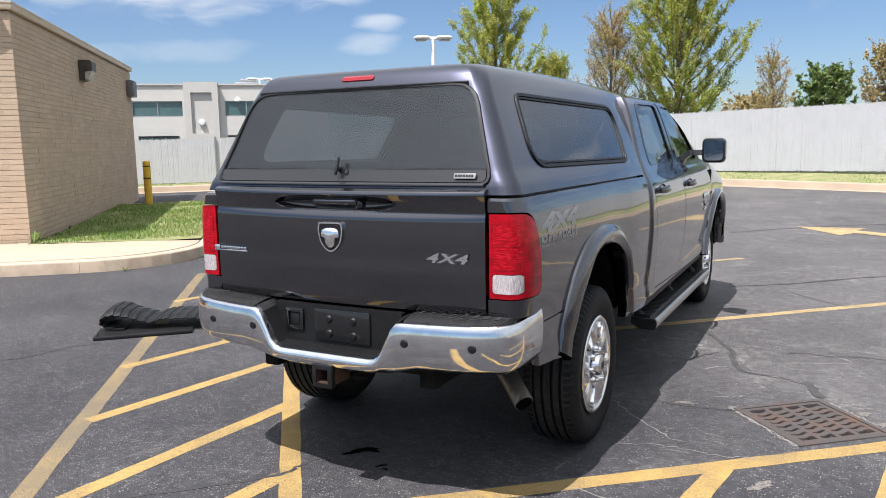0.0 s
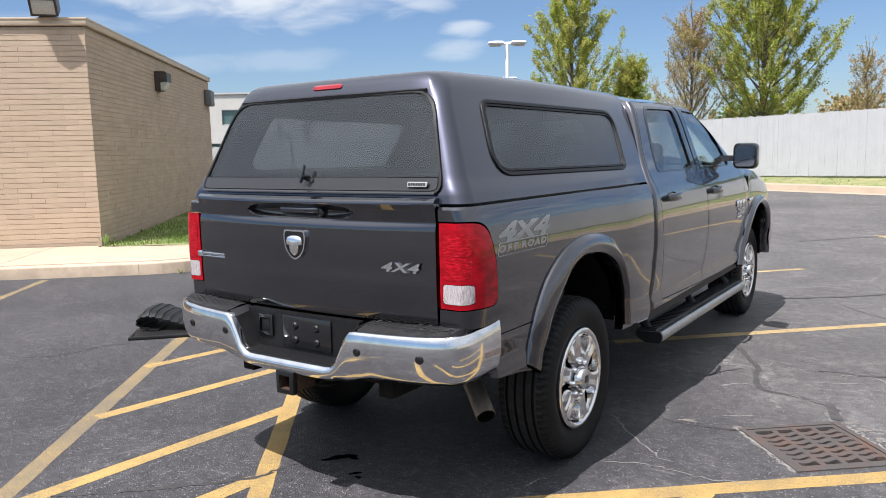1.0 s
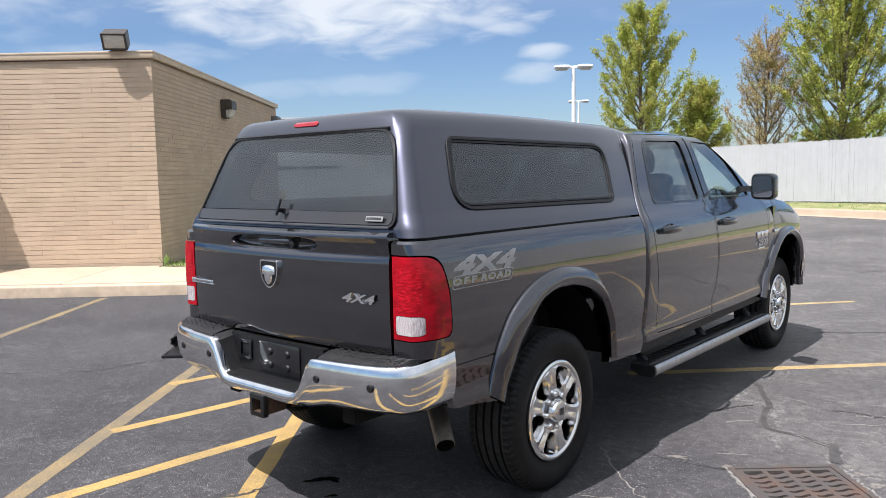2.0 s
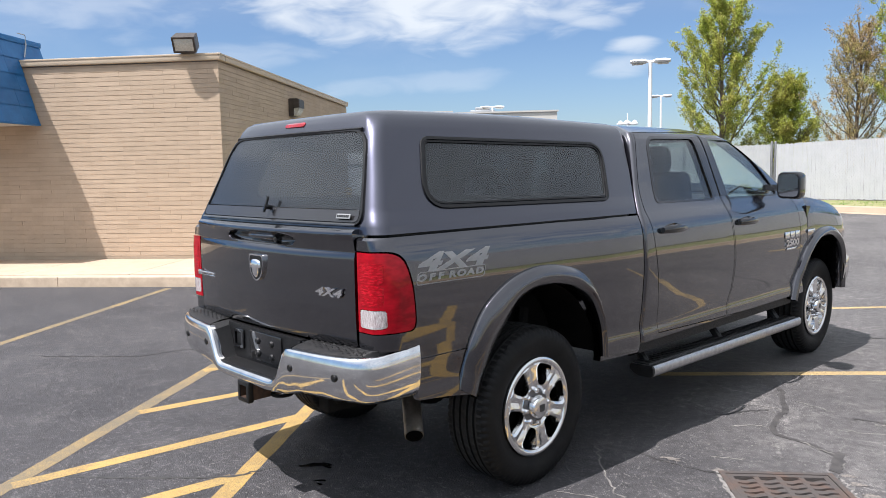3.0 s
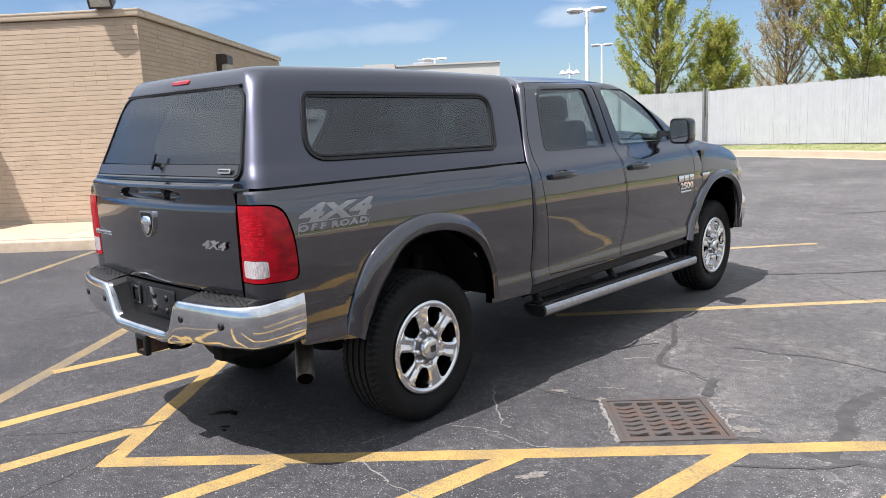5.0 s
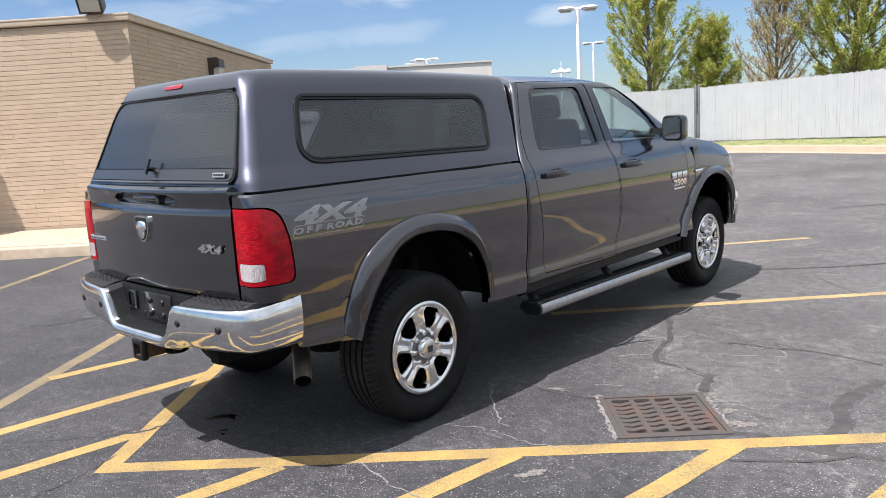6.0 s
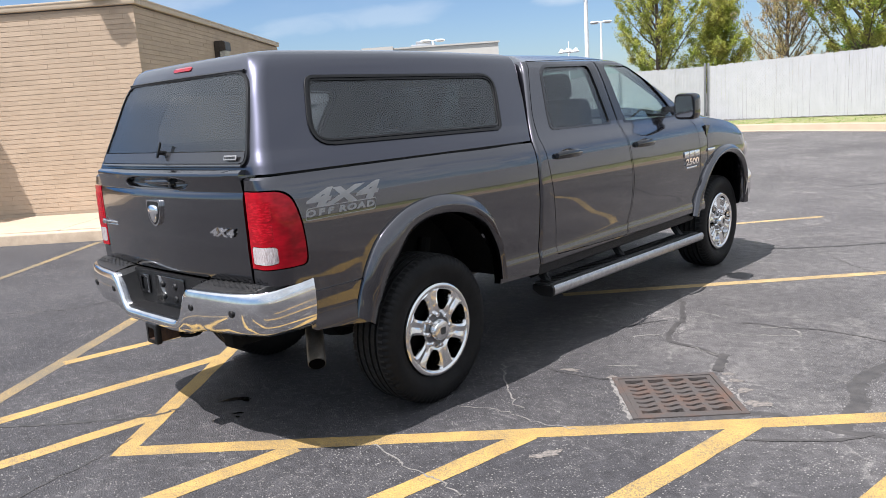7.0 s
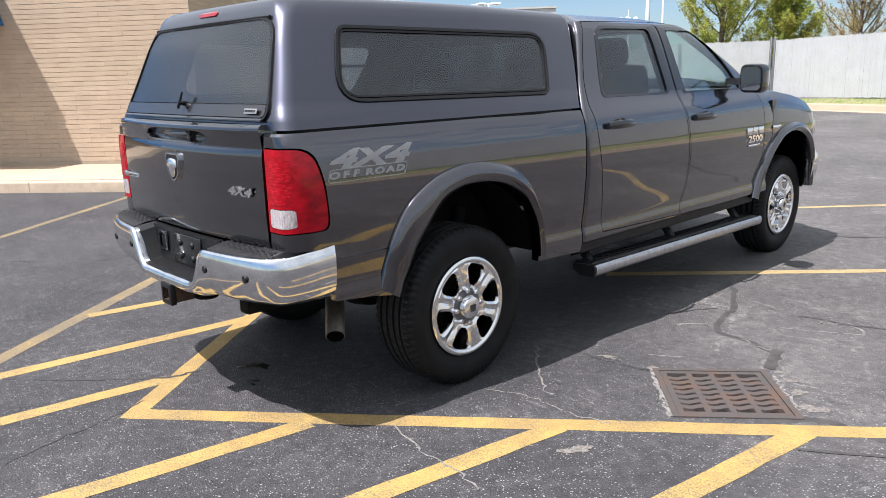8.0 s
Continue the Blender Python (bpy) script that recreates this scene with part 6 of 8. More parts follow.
def build_badges():
    """Lettering on the bed sides and front doors."""
    for s in (1, -1):
        def onto(bm, y, z, tilt, out=0.0):
            w = half_width(z) + out
            bm2 = bm
            rot = Matrix(((0, 0, s), (s, 0, 0), (0, 1, 0))).to_4x4()
            lean = Matrix.Rotation(radians(tilt) * s, 4, "Y")
            bmesh.ops.transform(bm2, matrix=Matrix.Translation((s * w, y, z)) @ lean @ rot, verts=bm2.verts)
            return bm2
        host = [o for o in truck.children if o.name.split(".")[0] == "bed_side"][0 if s > 0 else 1]
        flank = Matrix.Translation((s * 1.0, 0, 0)) @ Matrix(((0, 0, s), (s, 0, 0), (0, 1, 0))).to_4x4()

        def on_flank(bm, y, z):
            bmesh.ops.scale(bm, vec=(1, 1, 0.3), verts=bm.verts)
            bmesh.ops.subdivide_edges(bm, edges=[e for e in bm.edges if e.calc_length() > 0.05], cuts=3)
            bmesh.ops.transform(bm, matrix=Matrix.Translation((0, y, z)) @ flank, verts=bm.verts)
            return laid_on(bm)
        for k, ch in enumerate("4X4"):
            bm = lettering(ch, 0.108 if ch == "4" else 0.098, 0.0010, 0.34, 0.005)
            bmesh.ops.transform(bm, matrix=Matrix.Diagonal((2.25, 1.0, 1, 1)), verts=bm.verts)
            part("decal_figure", on_flank(bm, -0.735 + 0.143 * k if s > 0 else -0.449 - 0.143 * k, 1.224), decal_grey, host, "silver figure of a 4X4 decal", smooth=0)
        xs = (-0.180, -0.121, -0.069, 0.0, 0.055, 0.113, 0.170)
        for x, ch in zip(xs, "OFFROAD"):
            bm = lettering(ch, 0.042, 0.0010, 0.18, 0.0024)
            bmesh.ops.transform(bm, matrix=Matrix.Diagonal((1.62, 0.92, 1, 1)), verts=bm.verts)
            part("decal_letter", on_flank(bm, -0.594 + x * s, 1.163), decal_grey, host, "silver letter of an OFF ROAD decal", smooth=0)
        rim = round_poly([(-0.212, -0.029), (0.200, -0.029), (0.216, 0.027), (-0.196, 0.027)], 0.016, 4)
        edge = baked(prism(rim, "z", -0.001, 0.0010), ("DIFFERENCE", prism([(x * 0.983, y * 0.86) for x, y in rim], "z", -0.1, 0.1)))
        part("decal_frame", on_flank(edge, -0.594, 1.163), decal_grey, host, smooth=0)
        door = DOORS["front_door", s]
        bars = [box(-0.135 + k * 0.096, -0.052 + k * 0.096, -0.024, 0.024, -0.004, 0.006, 0.006) for k in range(3)]
        part("name_badge", onto(join(*bars), 2.985, 1.092, -2, 0.004), chrome_bright, door, "chrome nameplate in three blocks", smooth=30)
        bm = lettering("2500", 0.088, 0.004, 0.0, 0.003, 1.0)
        bmesh.ops.transform(bm, matrix=Matrix.Diagonal((1.35, 0.78, 1, 1)), verts=bm.verts)
        part("number_badge", onto(bm, 2.985, 1.028, -1, 0.006), chrome_bright, door, "chrome 2500 lettering", smooth=20)
        part("small_badge", onto(box(-0.10, 0.10, -0.008, 0.008, -0.003, 0.004, 0.003), 2.985, 0.982, 0, 0.004), chrome_bright, door, smooth=30)
        part("engine_badge", onto(box(-0.07, 0.07, -0.014, 0.014, -0.003, 0.008, 0.005), 3.36 + 0.0, 1.095, -2, 0.004), chrome_bright, truck, "small chrome wing badge", smooth=30)


build_badges()


def build_mirror(s):
    m = new("door_mirror")
    m.parent = DOORS["front_door", s]
    m["label"] = "black door mirror"
    def put(bm):
        if s < 0:
            bmesh.ops.transform(bm, matrix=Matrix.Diagonal((-1, 1, 1, 1)), verts=bm.verts)
        return bm
    loops = []
    for y, a, c in ((2.655, 0.082, 0.085), (2.66, 0.090, 0.094), (2.69, 0.096, 0.100), (2.75, 0.092, 0.095), (2.80, 0.075, 0.075), (2.825, 0.04, 0.04)):
        pts = round_poly([(-a, -c), (a, -c), (a, c), (-a, c)], 0.045, 4)
        loops.append([(1.075 + p[0], y - 0.22 * p[0], 1.475 + p[1]) for p in pts])
    part("mirror_shell", put(loft(loops)), gloss_black, m)
    g = [(1.075 + p[0], 2.648 - 0.22 * p[0] - 0.06 * p[1], 1.475 + p[1]) for p in round_poly([(-0.076, -0.080), (0.076, -0.080), (0.076, 0.080), (-0.076, 0.080)], 0.035, 4)]
    bm = bmesh.new()
    bm.faces.new([bm.verts.new(p) for p in g])
    part("mirror_pane", put(bm), mirror_glass, m)
    part("mirror_arm", put(loft([[(x, y, z) for y, z in ((2.71, 1.435), (2.79, 1.435), (2.80, 1.475), (2.72, 1.48))] for x in (0.86, 0.94, 1.02)])), gloss_black, m)


build_mirror(1)
build_mirror(-1)


def build_running_board(s):
    r = new("running_board")
    r.parent = truck
    r["label"] = "polished running board with a black tread"
    ys = [0.955, 0.99, 1.5, 2.0, 2.6, 3.12, 3.165]

    def z0(y):
        return 0.447 - 0.016 * (y - 0.95)
    prof = [(0.845, -0.03), (0.845, 0.0), (0.965, 0.004), (0.975, 0.008), (0.992, 0.006), (1.002, -0.006), (1.004, -0.030), (0.998, -0.052), (0.985, -0.062), (0.90, -0.062)]
    part("board", loft([[(s * x, y, z0(y) + z) for x, z in prof] for y in ys]), brushed, r, "polished aluminium edge", smooth=40)
    tread = part("tread", loft([[(s * x, y, z0(y) + z) for x, z in ((0.838, -0.01), (0.838, 0.008), (0.955, 0.012), (0.960, 0.004))] for y in (0.97, 2.0, 3.15)]), tread_plastic, r, "black ribbed tread")
    rib = mesh_of("rib", box(0.85, 0.95, -0.012, 0.012, 0.0, 0.006, 0.002, 1), tread_plastic, 0)
    for k in range(46):
        y = 1.02 + k * 0.0455
        o = new("rib", rib)
        o.parent = tread
        o.location = (0 if s > 0 else -1.8, y, z0(y) + 0.010)
    for y in (1.06, 2.0, 2.95):
        part("bracket", tube([(s * 0.55, y + 0.02, 0.60), (s * 0.80, y, 0.545), (s * 0.90, y - 0.01, 0.42)], 0.028, 8), black_plastic, r)
    part("end_cap", loft([[(s * x, y, z0(y) + z) for x, z in prof] for y in (0.935, 0.9545)]), black_plastic, r)


build_running_board(1)
build_running_board(-1)


# -- wheels --
def tyre_mesh():
    """Round shoulders, four grooves round the tread and notched shoulder blocks."""
    hw, R = 0.142, R_TYRE
    prof = [(0.250, -0.105), (0.260, -0.118), (0.30, -0.134), (0.335, -hw), (0.365, -0.139), (0.385, -0.131), (R - 0.013, -0.122), (R - 0.005, -0.112)]
    for x in (-0.068, -0.024, 0.024, 0.068):
        prof += [(R - 0.001, x - 0.016), (R, x - 0.0075), (R - 0.013, x - 0.006), (R - 0.013, x + 0.006), (R, x + 0.0075), (R - 0.001, x + 0.016)]
    prof += [(R - 0.005, 0.112), (R - 0.013, 0.122), (0.385, 0.131), (0.365, 0.139), (0.335, hw), (0.30, 0.134), (0.260, 0.118), (0.250, 0.105)]
    n = 216
    loops = []
    for i in range(n + 1):
        a = 2 * math.pi * (i % n) / n
        lp = []
        for j, (r, d) in enumerate(prof):
            notch = 0.0
            if 0.100 < abs(d) < 0.132 and r > 0.38:
                notch = 0.008 if i % 3 == 0 else 0.0
            elif abs(d) < 0.09 and R - 0.003 < r < R - 0.0005:
                notch = 0.005 if (i + int(abs(d) * 60)) % 4 == 0 else 0.0
            elif 0.33 < r < 0.37:
                notch = 0.0
            rr = r - notch
            lp.append((d, rr * math.cos(a), rr * math.sin(a)))
        loops.append(lp)
    bm = loft(loops, cap=False, closed=False)
    bmesh.ops.remove_doubles(bm, verts=bm.verts, dist=1e-6)
    return bm


def rim_mesh():
    """Six broad polished spokes with deep windows between them."""
    rr = [0.050, 0.075, 0.095, 0.112, 0.118, 0.135, 0.16, 0.19, 0.22, 0.236, 0.240, 0.244]
    depth = [0.046, 0.042, 0.042, 0.050, 0.052, 0.053, 0.054, 0.055, 0.056, 0.057, 0.057, 0.060]
    def half_open(r):
        return radians(float(np.interp(r, (0.118, 0.13, 0.16, 0.19, 0.22, 0.236), (7.0, 13.0, 15.6, 17.2, 17.0, 12.5))))
    bm = bmesh.new()
    grid = {}
    cols = 6 * 12
    for i, (r, d) in enumerate(zip(rr, depth)):
        for c in range(cols):
            k, j = divmod(c, 12)
            h = half_open(r) if 0.118 <= r <= 0.236 else radians(12)
            half = radians(30)
            t = (j - 6) / 6.0            # -1 .. 1 over the sector, window round the middle of the sector
            at = abs(t)
            a = h * at / 0.5 if at <= 0.5 else h + (half - h) * (at - 0.5) / 0.5
            ang = math.copysign(a, t) + k * radians(60) + radians(30)
            dd = d
            if 0.118 < r < 0.238 and at > 0.5:
                q = (at - 0.5) / 0.5
                dd += float(np.interp(q, (0.0, 0.34, 0.67, 1.0), (-0.006, 0.006, 0.002, -0.003)))
            grid[i, c] = bm.verts.new((dd, r * math.cos(ang), r * math.sin(ang)))
    for i in range(len(rr) - 1):
        for c in range(cols):
            j = c % 12
            if 0.118 <= rr[i] < 0.235 and 3 <= j < 9:
                continue
            c2 = (c + 1) % cols
            bm.faces.new((grid[i, c], grid[i, c2], grid[i + 1, c2], grid[i + 1, c]))
    # thickness of the spokes
    edge = [e for e in bm.edges if e.is_boundary]
    res = bmesh.ops.extrude_edge_only(bm, edges=edge)
    vs = [g for g in res["geom"] if isinstance(g, bmesh.types.BMVert)]
    for v in vs:
        v.co.x -= 0.045
        # walls of the windows lean inwards
        r = math.hypot(v.co.y, v.co.z)
        if 0.10 < r < 0.238:
            a = math.atan2(v.co.z, v.co.y)
            mid = radians(60) * math.floor(a / radians(60)) + radians(30)
            a = mid + (a - mid) * 0.82
            r = 0.178 + (r - 0.178) * 0.94
            v.co.y, v.co.z = r * math.cos(a), r * math.sin(a)
    bmesh.ops.scale(bm, vec=(1, 0.945, 0.945), verts=bm.verts)
    return bm




def build_wheel(name_pose):
    w = new("wheel")
    w.parent = truck
    w.matrix_basis = name_pose
    tyre = part("tyre", tyre_mesh(), rubber, w, "black road tyre with worn tread", smooth=30)
    tyre.data.materials.append(tread_rubber)
    for f in tyre.data.polygons:
        if min(math.hypot(*tyre.data.vertices[i].co.yz) for i in f.vertices) > R_TYRE - 0.0095:
            f.material_index = 1
    rim = part("rim", rim_mesh(), rim_chrome, w, "polished chrome six-spoke rim", smooth=28)
    rim.location.x = 0.072
    part("rim_flange", revolve([(0.2295, 0.130), (0.236, 0.136), (0.247, 0.137), (0.256, 0.131), (0.257, 0.118), (0.248, 0.112), (0.238, 0.108), (0.2325, 0.05), (0.2295, -0.10)], 72), rim_chrome, w, smooth=50)
    # disc in underbody black: the shade behind the spokes is painted on it
    part("brake_disc", revolve([(0.02, 0.035), (0.17, 0.035), (0.172, 0.02), (0.172, 0.005)], 40), black_void, w)
    # added black disc that stands for the unlit depth of the barrel
    part("barrel_back", revolve([(0.02, -0.03), (0.245, -0.03)], 40), hollow_shade, w)
    part("hub_cap", revolve([(0.0, 0.162), (0.034, 0.161), (0.052, 0.155), (0.059, 0.142), (0.061, 0.12)], 36), rim_chrome, w, "round hub cap with a plain badge")
    part("cap_badge", moved(prism(round_poly([(-0.018, -0.02), (0.018, -0.02), (0.022, 0.018), (-0.022, 0.018)], 0.008), "x", 0.1585, 0.1625), pose(0, 0, 0, 18)), dash_grey, w)
    # ring laid over the hub face, its alloy darkened to paint recess shade
    part("lug_recess", revolve([(0.060, 0.1165), (0.104, 0.1160)], 40), dark_alloy, w)
    for k in range(8):
        a = radians(22.5 + 45 * k)
        bm = revolve([(0.0, 0.141), (0.010, 0.140), (0.0145, 0.133), (0.015, 0.110)], 10)
        part("lug_nut", moved(bm, Matrix.Translation((0, 0.087 * math.cos(a), 0.087 * math.sin(a)))), chrome, w)
    return w


X_WHEEL = 0.760
w0 = build_wheel(pose(X_WHEEL, 0, R_TYRE, -18))
for m in (pose(X_WHEEL, BASE, R_TYRE, 41), pose(-X_WHEEL, 0, R_TYRE, 30, 0, 180), pose(-X_WHEEL, BASE, R_TYRE, 5, 0, 180)):
    copy_thing(w0, m)


# -- inside the cab --
def build_inside():
    def seat(x, y, w, name, low=0.0):
        s = new(name)
        s.parent = truck
        part("cushion", box(x - w / 2, x + w / 2, y - 0.02, y + 0.50, 0.86 - low, 1.02 - low, 0.05, 3), cloth_dark, s)
        part("backrest", moved(box(-w / 2, w / 2, -0.07, 0.07, 0.0, 0.62, 0.055, 3), pose(x, y, 0.98 - low, 12)), cloth_dark, s)
        part("headrest", moved(box(-0.14, 0.14, -0.05, 0.05, 0.0, 0.19, 0.06, 4), pose(x, y - 0.135, 1.585 - low, 10)), cloth_dark, s)
        for d in (-0.06, 0.06):
            part("stalk", tube([(x + d, y - 0.10, 1.5 - low), (x + d, y - 0.135, 1.62 - low)], 0.008, 6), galvanized, s)
    for x in (-0.40, 0.40):
        seat(x, 2.08, 0.52, "front_seat")
        seat(x, 1.16, 0.56, "rear_seat", 0.11)
    part("cab_floor", box(-0.86, 0.86, 0.95, 3.2, 0.66, 0.72), cloth_dark, truck, smooth=0)
    part("dashboard", loft([[(x, y, z) for y, z in ((3.20, 1.0), (2.80, 1.02), (2.72, 1.22), (2.78, 1.36), (3.0, 1.40), (3.20, 1.38))] for x in (-0.82, -0.4, 0.4, 0.82)]), dash_grey, truck, smooth=40)
    ring_pts = [(-0.40 + 0.19 * math.cos(a), 2.60 - 0.06 * math.sin(a), 1.27 + 0.175 * math.sin(a)) for a in [2 * math.pi * k / 24 for k in range(25)]]
    st = part("steering_wheel", tube(ring_pts, 0.016, 8), black_plastic, truck)
    part("steering_hub", join(box(-0.46, -0.34, 2.60, 2.66, 1.22, 1.32, 0.02), box(-0.58, -0.22, 2.605, 2.63, 1.26, 1.29, 0.008)), black_plastic, st)
    part("inner_mirror", box(-0.11, 0.11, 2.50, 2.53, 1.66, 1.72, 0.012), gloss_black, truck)
    part("headliner", box(-0.66, 0.66, 1.12, 2.28, 1.825, 1.835), soffit_mat, truck, smooth=0)


build_inside()

# ---- camper shell on the bed ----
topper = thing("camper_shell", "dark grey fibreglass camper shell with tinted windows on the truck bed", "camper shell", m=PARKED)
_TZ = (1.361, 1.40, 1.46, 1.60, 1.72, 1.78, 1.82, 1.85, 1.872, 1.888, 1.90, 1.908)
_TW = (0.922, 0.905, 0.870, 0.810, 0.757, 0.730, 0.710, 0.690, 0.665, 0.625, 0.54, 0.33)
_TR = (-0.975, -0.968, -0.944, -0.893, -0.852, -0.828, -0.812, -0.797, -0.780, -0.752, -0.68, -0.50)
_TF = (0.900, 0.912, 0.945, 0.995, 1.030, 1.052, 1.062, 1.066, 1.058, 1.02, 0.94, 0.79)


def shell_x(x, y):
    d = float(np.interp(y, (-1.0, -0.63, 0.0, 0.5, 0.75, 1.0), (0.087, 0.076, 0.040, 0.014, 0.008, -0.002)))
    return x - d * math.copysign(float(np.interp(abs(x), (0.50, 0.66), (0.0, 1.0))), x)


def shell_loft(inset=0.0, lo=1.361, hi=1.908):
    zs = [z for z in np.unique(np.concatenate([np.arange(1.39, 1.80, 0.03), np.array(_TZ)])) if lo <= z <= hi]
    loops = []
    for z in zs:
        w, r, f = (float(np.interp(z, _TZ, q)) for q in (_TW, _TR, _TF))
        rad = float(np.interp(z, (1.372, 1.80, 1.86, 1.908), (0.075, 0.062, 0.08, 0.16)))
        loops.append([(shell_x(x, y), y, zz + 0.022 * math.exp(-((y - 0.05) / (0.8 if y > 0.05 else 1.5)) ** 2) * float(np.interp(zz, (1.80, 1.88), (0, 1)))) for x, y, zz in ring(w - inset, r + inset, f - inset, z, max(rad - inset, 0.03), 0.035, bow0=0.022)])
    return loft(loops)


SHELL_WIN = round_poly([(-0.562, 1.787), (-0.675, 1.463), (0.668, 1.450), (0.788, 1.771)], [0.05, 0.15, 0.04, 0.13], 6)


def grown(o, d):
    c = sum((Vector(p) for p in o), Vector((0, 0))) / len(o)
    out = []
    n = len(o)
    for i, p in enumerate(o):
        e = Vector(o[(i + 1) % n]) - Vector(o[i - 1])
        nrm = Vector((e.y, -e.x)).normalized()
        if nrm.dot(Vector(p) - c) < 0:
            nrm = -nrm
        out.append(tuple(Vector(p) + nrm * d))
    return out


HATCH = round_poly([(-0.728, 1.402), (0.728, 1.402), (0.590, 1.822), (-0.590, 1.822)], [0.06, 0.06, 0.10, 0.10], 4)


def build_shell():
    body = baked(shell_loft(), ("DIFFERENCE", shell_loft(0.035, 1.372, 1.875)), ("DIFFERENCE", box(-0.79, 0.79, -0.85, 0.80, 1.2, 1.40)),
                 ("DIFFERENCE", prism(SHELL_WIN, "x", -2, 2)), ("DIFFERENCE", prism(HATCH, "y", -2, -0.5)),
                 ("DIFFERENCE", prism(round_poly([(-0.50, 1.46), (0.50, 1.46), (0.47, 1.74), (-0.47, 1.74)], 0.05), "y", 0.5, 2)))
    part("shell", body, shell_paint, topper, smooth=30)
    lining = baked(shell_loft(0.040, 1.40, 1.868), ("DIFFERENCE", shell_loft(0.050, 1.372, 1.858)), ("DIFFERENCE", prism(grown(SHELL_WIN, 0.01), "x", -2, 2)), ("DIFFERENCE", prism(grown(HATCH, 0.01), "y", -2, -0.5)), ("DIFFERENCE", box(-0.52, 0.52, 0.5, 2, 1.45, 1.75)))
    part("lining", lining, lining_grey, topper, "dark grey inner lining", smooth=30)
    part("front_pane", prism([(0.898, 1.45), (0.904, 1.45), (1.024, 1.75), (1.018, 1.75)], "x", -0.51, 0.51), glass_shell, topper, smooth=0)
    # seal under its rim, overhanging the bed rail
    seal = baked(loft([ring(0.890, -0.915, 0.868, z, 0.10, 0.03) for z in (1.340, 1.3605)]), ("DIFFERENCE", loft([ring(0.85, -0.88, 0.84, z, 0.09, 0.05) for z in (1.3, 1.5)])))
    for v in seal.verts:
        v.co.x = shell_x(v.co.x, v.co.y)
    part("rim_seal", seal, black_plastic, topper)
    # side windows with a double black frame
    for s in (1, -1):
        fr = new("side_window")
        fr.parent = topper
        fr["label"] = "tinted side window in a black frame"
        out = baked(shell_loft(-0.008), ("DIFFERENCE", shell_loft(0.02, 1.372, 1.88)), ("INTERSECT", prism(grown(SHELL_WIN, 0.004), "x", s * 0.3, s * 2)), ("DIFFERENCE", prism(grown(SHELL_WIN, -0.010), "x", s * 0.2, s * 3)))
        part("outer_frame", out, black_plastic, fr, smooth=30)
        inn = baked(shell_loft(-0.004), ("DIFFERENCE", shell_loft(0.02, 1.372, 1.88)), ("INTERSECT", prism(grown(SHELL_WIN, -0.014), "x", s * 0.3, s * 2)), ("DIFFERENCE", prism(grown(SHELL_WIN, -0.023), "x", s * 0.2, s * 3)))
        part("inner_frame", inn, black_plastic, fr, smooth=30)
        pane = baked(shell_loft(0.002), ("DIFFERENCE", shell_loft(0.007, 1.372, 1.9)), ("INTERSECT", prism(grown(SHELL_WIN, -0.008), "x", s * 0.3, s * 2)))
        part("pane", pane, glass_side, fr, smooth=30)
    # rear hatch: all-glass lid with a painted foot, a rubber edge and a T handle
    h = new("rear_hatch")
    h.parent = topper
    h["label"] = "frameless tinted glass hatch with a painted bottom rail"
    pane = baked(shell_loft(-0.006), ("DIFFERENCE", shell_loft(0.000, 1.372, 1.9)), ("INTERSECT", prism(grown(HATCH, -0.009), "y", -2, -0.5)), ("INTERSECT", box(-1, 1, -2, 0, 1.466, 2)))
    part("pane", pane, glass_shell, h, smooth=30)
    foot = baked(shell_loft(-0.012), ("DIFFERENCE", shell_loft(0.012, 1.372, 1.9)), ("INTERSECT", prism(grown(HATCH, -0.010), "y", -2, -0.5)), ("INTERSECT", box(-1, 1, -2, 0, 1.3, 1.463)))
    part("bottom_rail", foot, gloss_grey, h, smooth=30)
    lip = loft([[(x, -0.985 - 0.022 * (1 - (x / 0.74) ** 2) + dy, z) for dy, z in ((0.0, 1.408), (-0.006, 1.402), (-0.007, 1.397), (0.0, 1.395))] for x in np.linspace(-0.70, 0.70, 15)])
    part("drip_lip", lip, gloss_grey, h, smooth=30)
    rubber_edge = baked(shell_loft(-0.011), ("DIFFERENCE", shell_loft(0.010, 1.372, 1.89)), ("INTERSECT", prism(grown(HATCH, 0.005), "y", -2, -0.5)), ("DIFFERENCE", prism(grown(HATCH, -0.007), "y", -3, -0.4)))
    part("rubber_edge", rubber_edge, black_plastic, h, smooth=30)
    part("hinge_rail", loft([[(x, -0.838 + dy + 0.02 * (x / 0.6) ** 2, 1.822 + dz) for dy, dz in ((0.0, -0.010), (-0.010, -0.009), (-0.012, 0.003), (0.0, 0.008))] for x in np.linspace(-0.56, 0.56, 15)]), black_plastic, h, smooth=30)
    t = part("t_handle", join(moved(box(-0.006, 0.006, -0.007, 0.007, -0.030, 0.050, 0.004), pose(0.0, -1.006, 1.470, -18, 4, 0)), tube([(0, -0.965, 1.462), (0, -1.008, 1.468)], 0.012, 10)), gloss_black, h, "dark twist handle")
    part("lock_rose", moved(revolve([(0.0, -0.012), (0.012, -0.010), (0.016, 0.0), (0.016, 0.02)], 20, "y"), pose(0.034, -0.978, 1.450, -18)), gloss_black, t)
    # maker's plate that cannot be read
    pl = part("maker_plate", moved(box(-0.048, 0.048, -0.002, 0.002, -0.011, 0.011, 0.001), pose(0.615, -0.985, 1.437, -18, 0, 2)), decal_grey, h, "small silver plate")
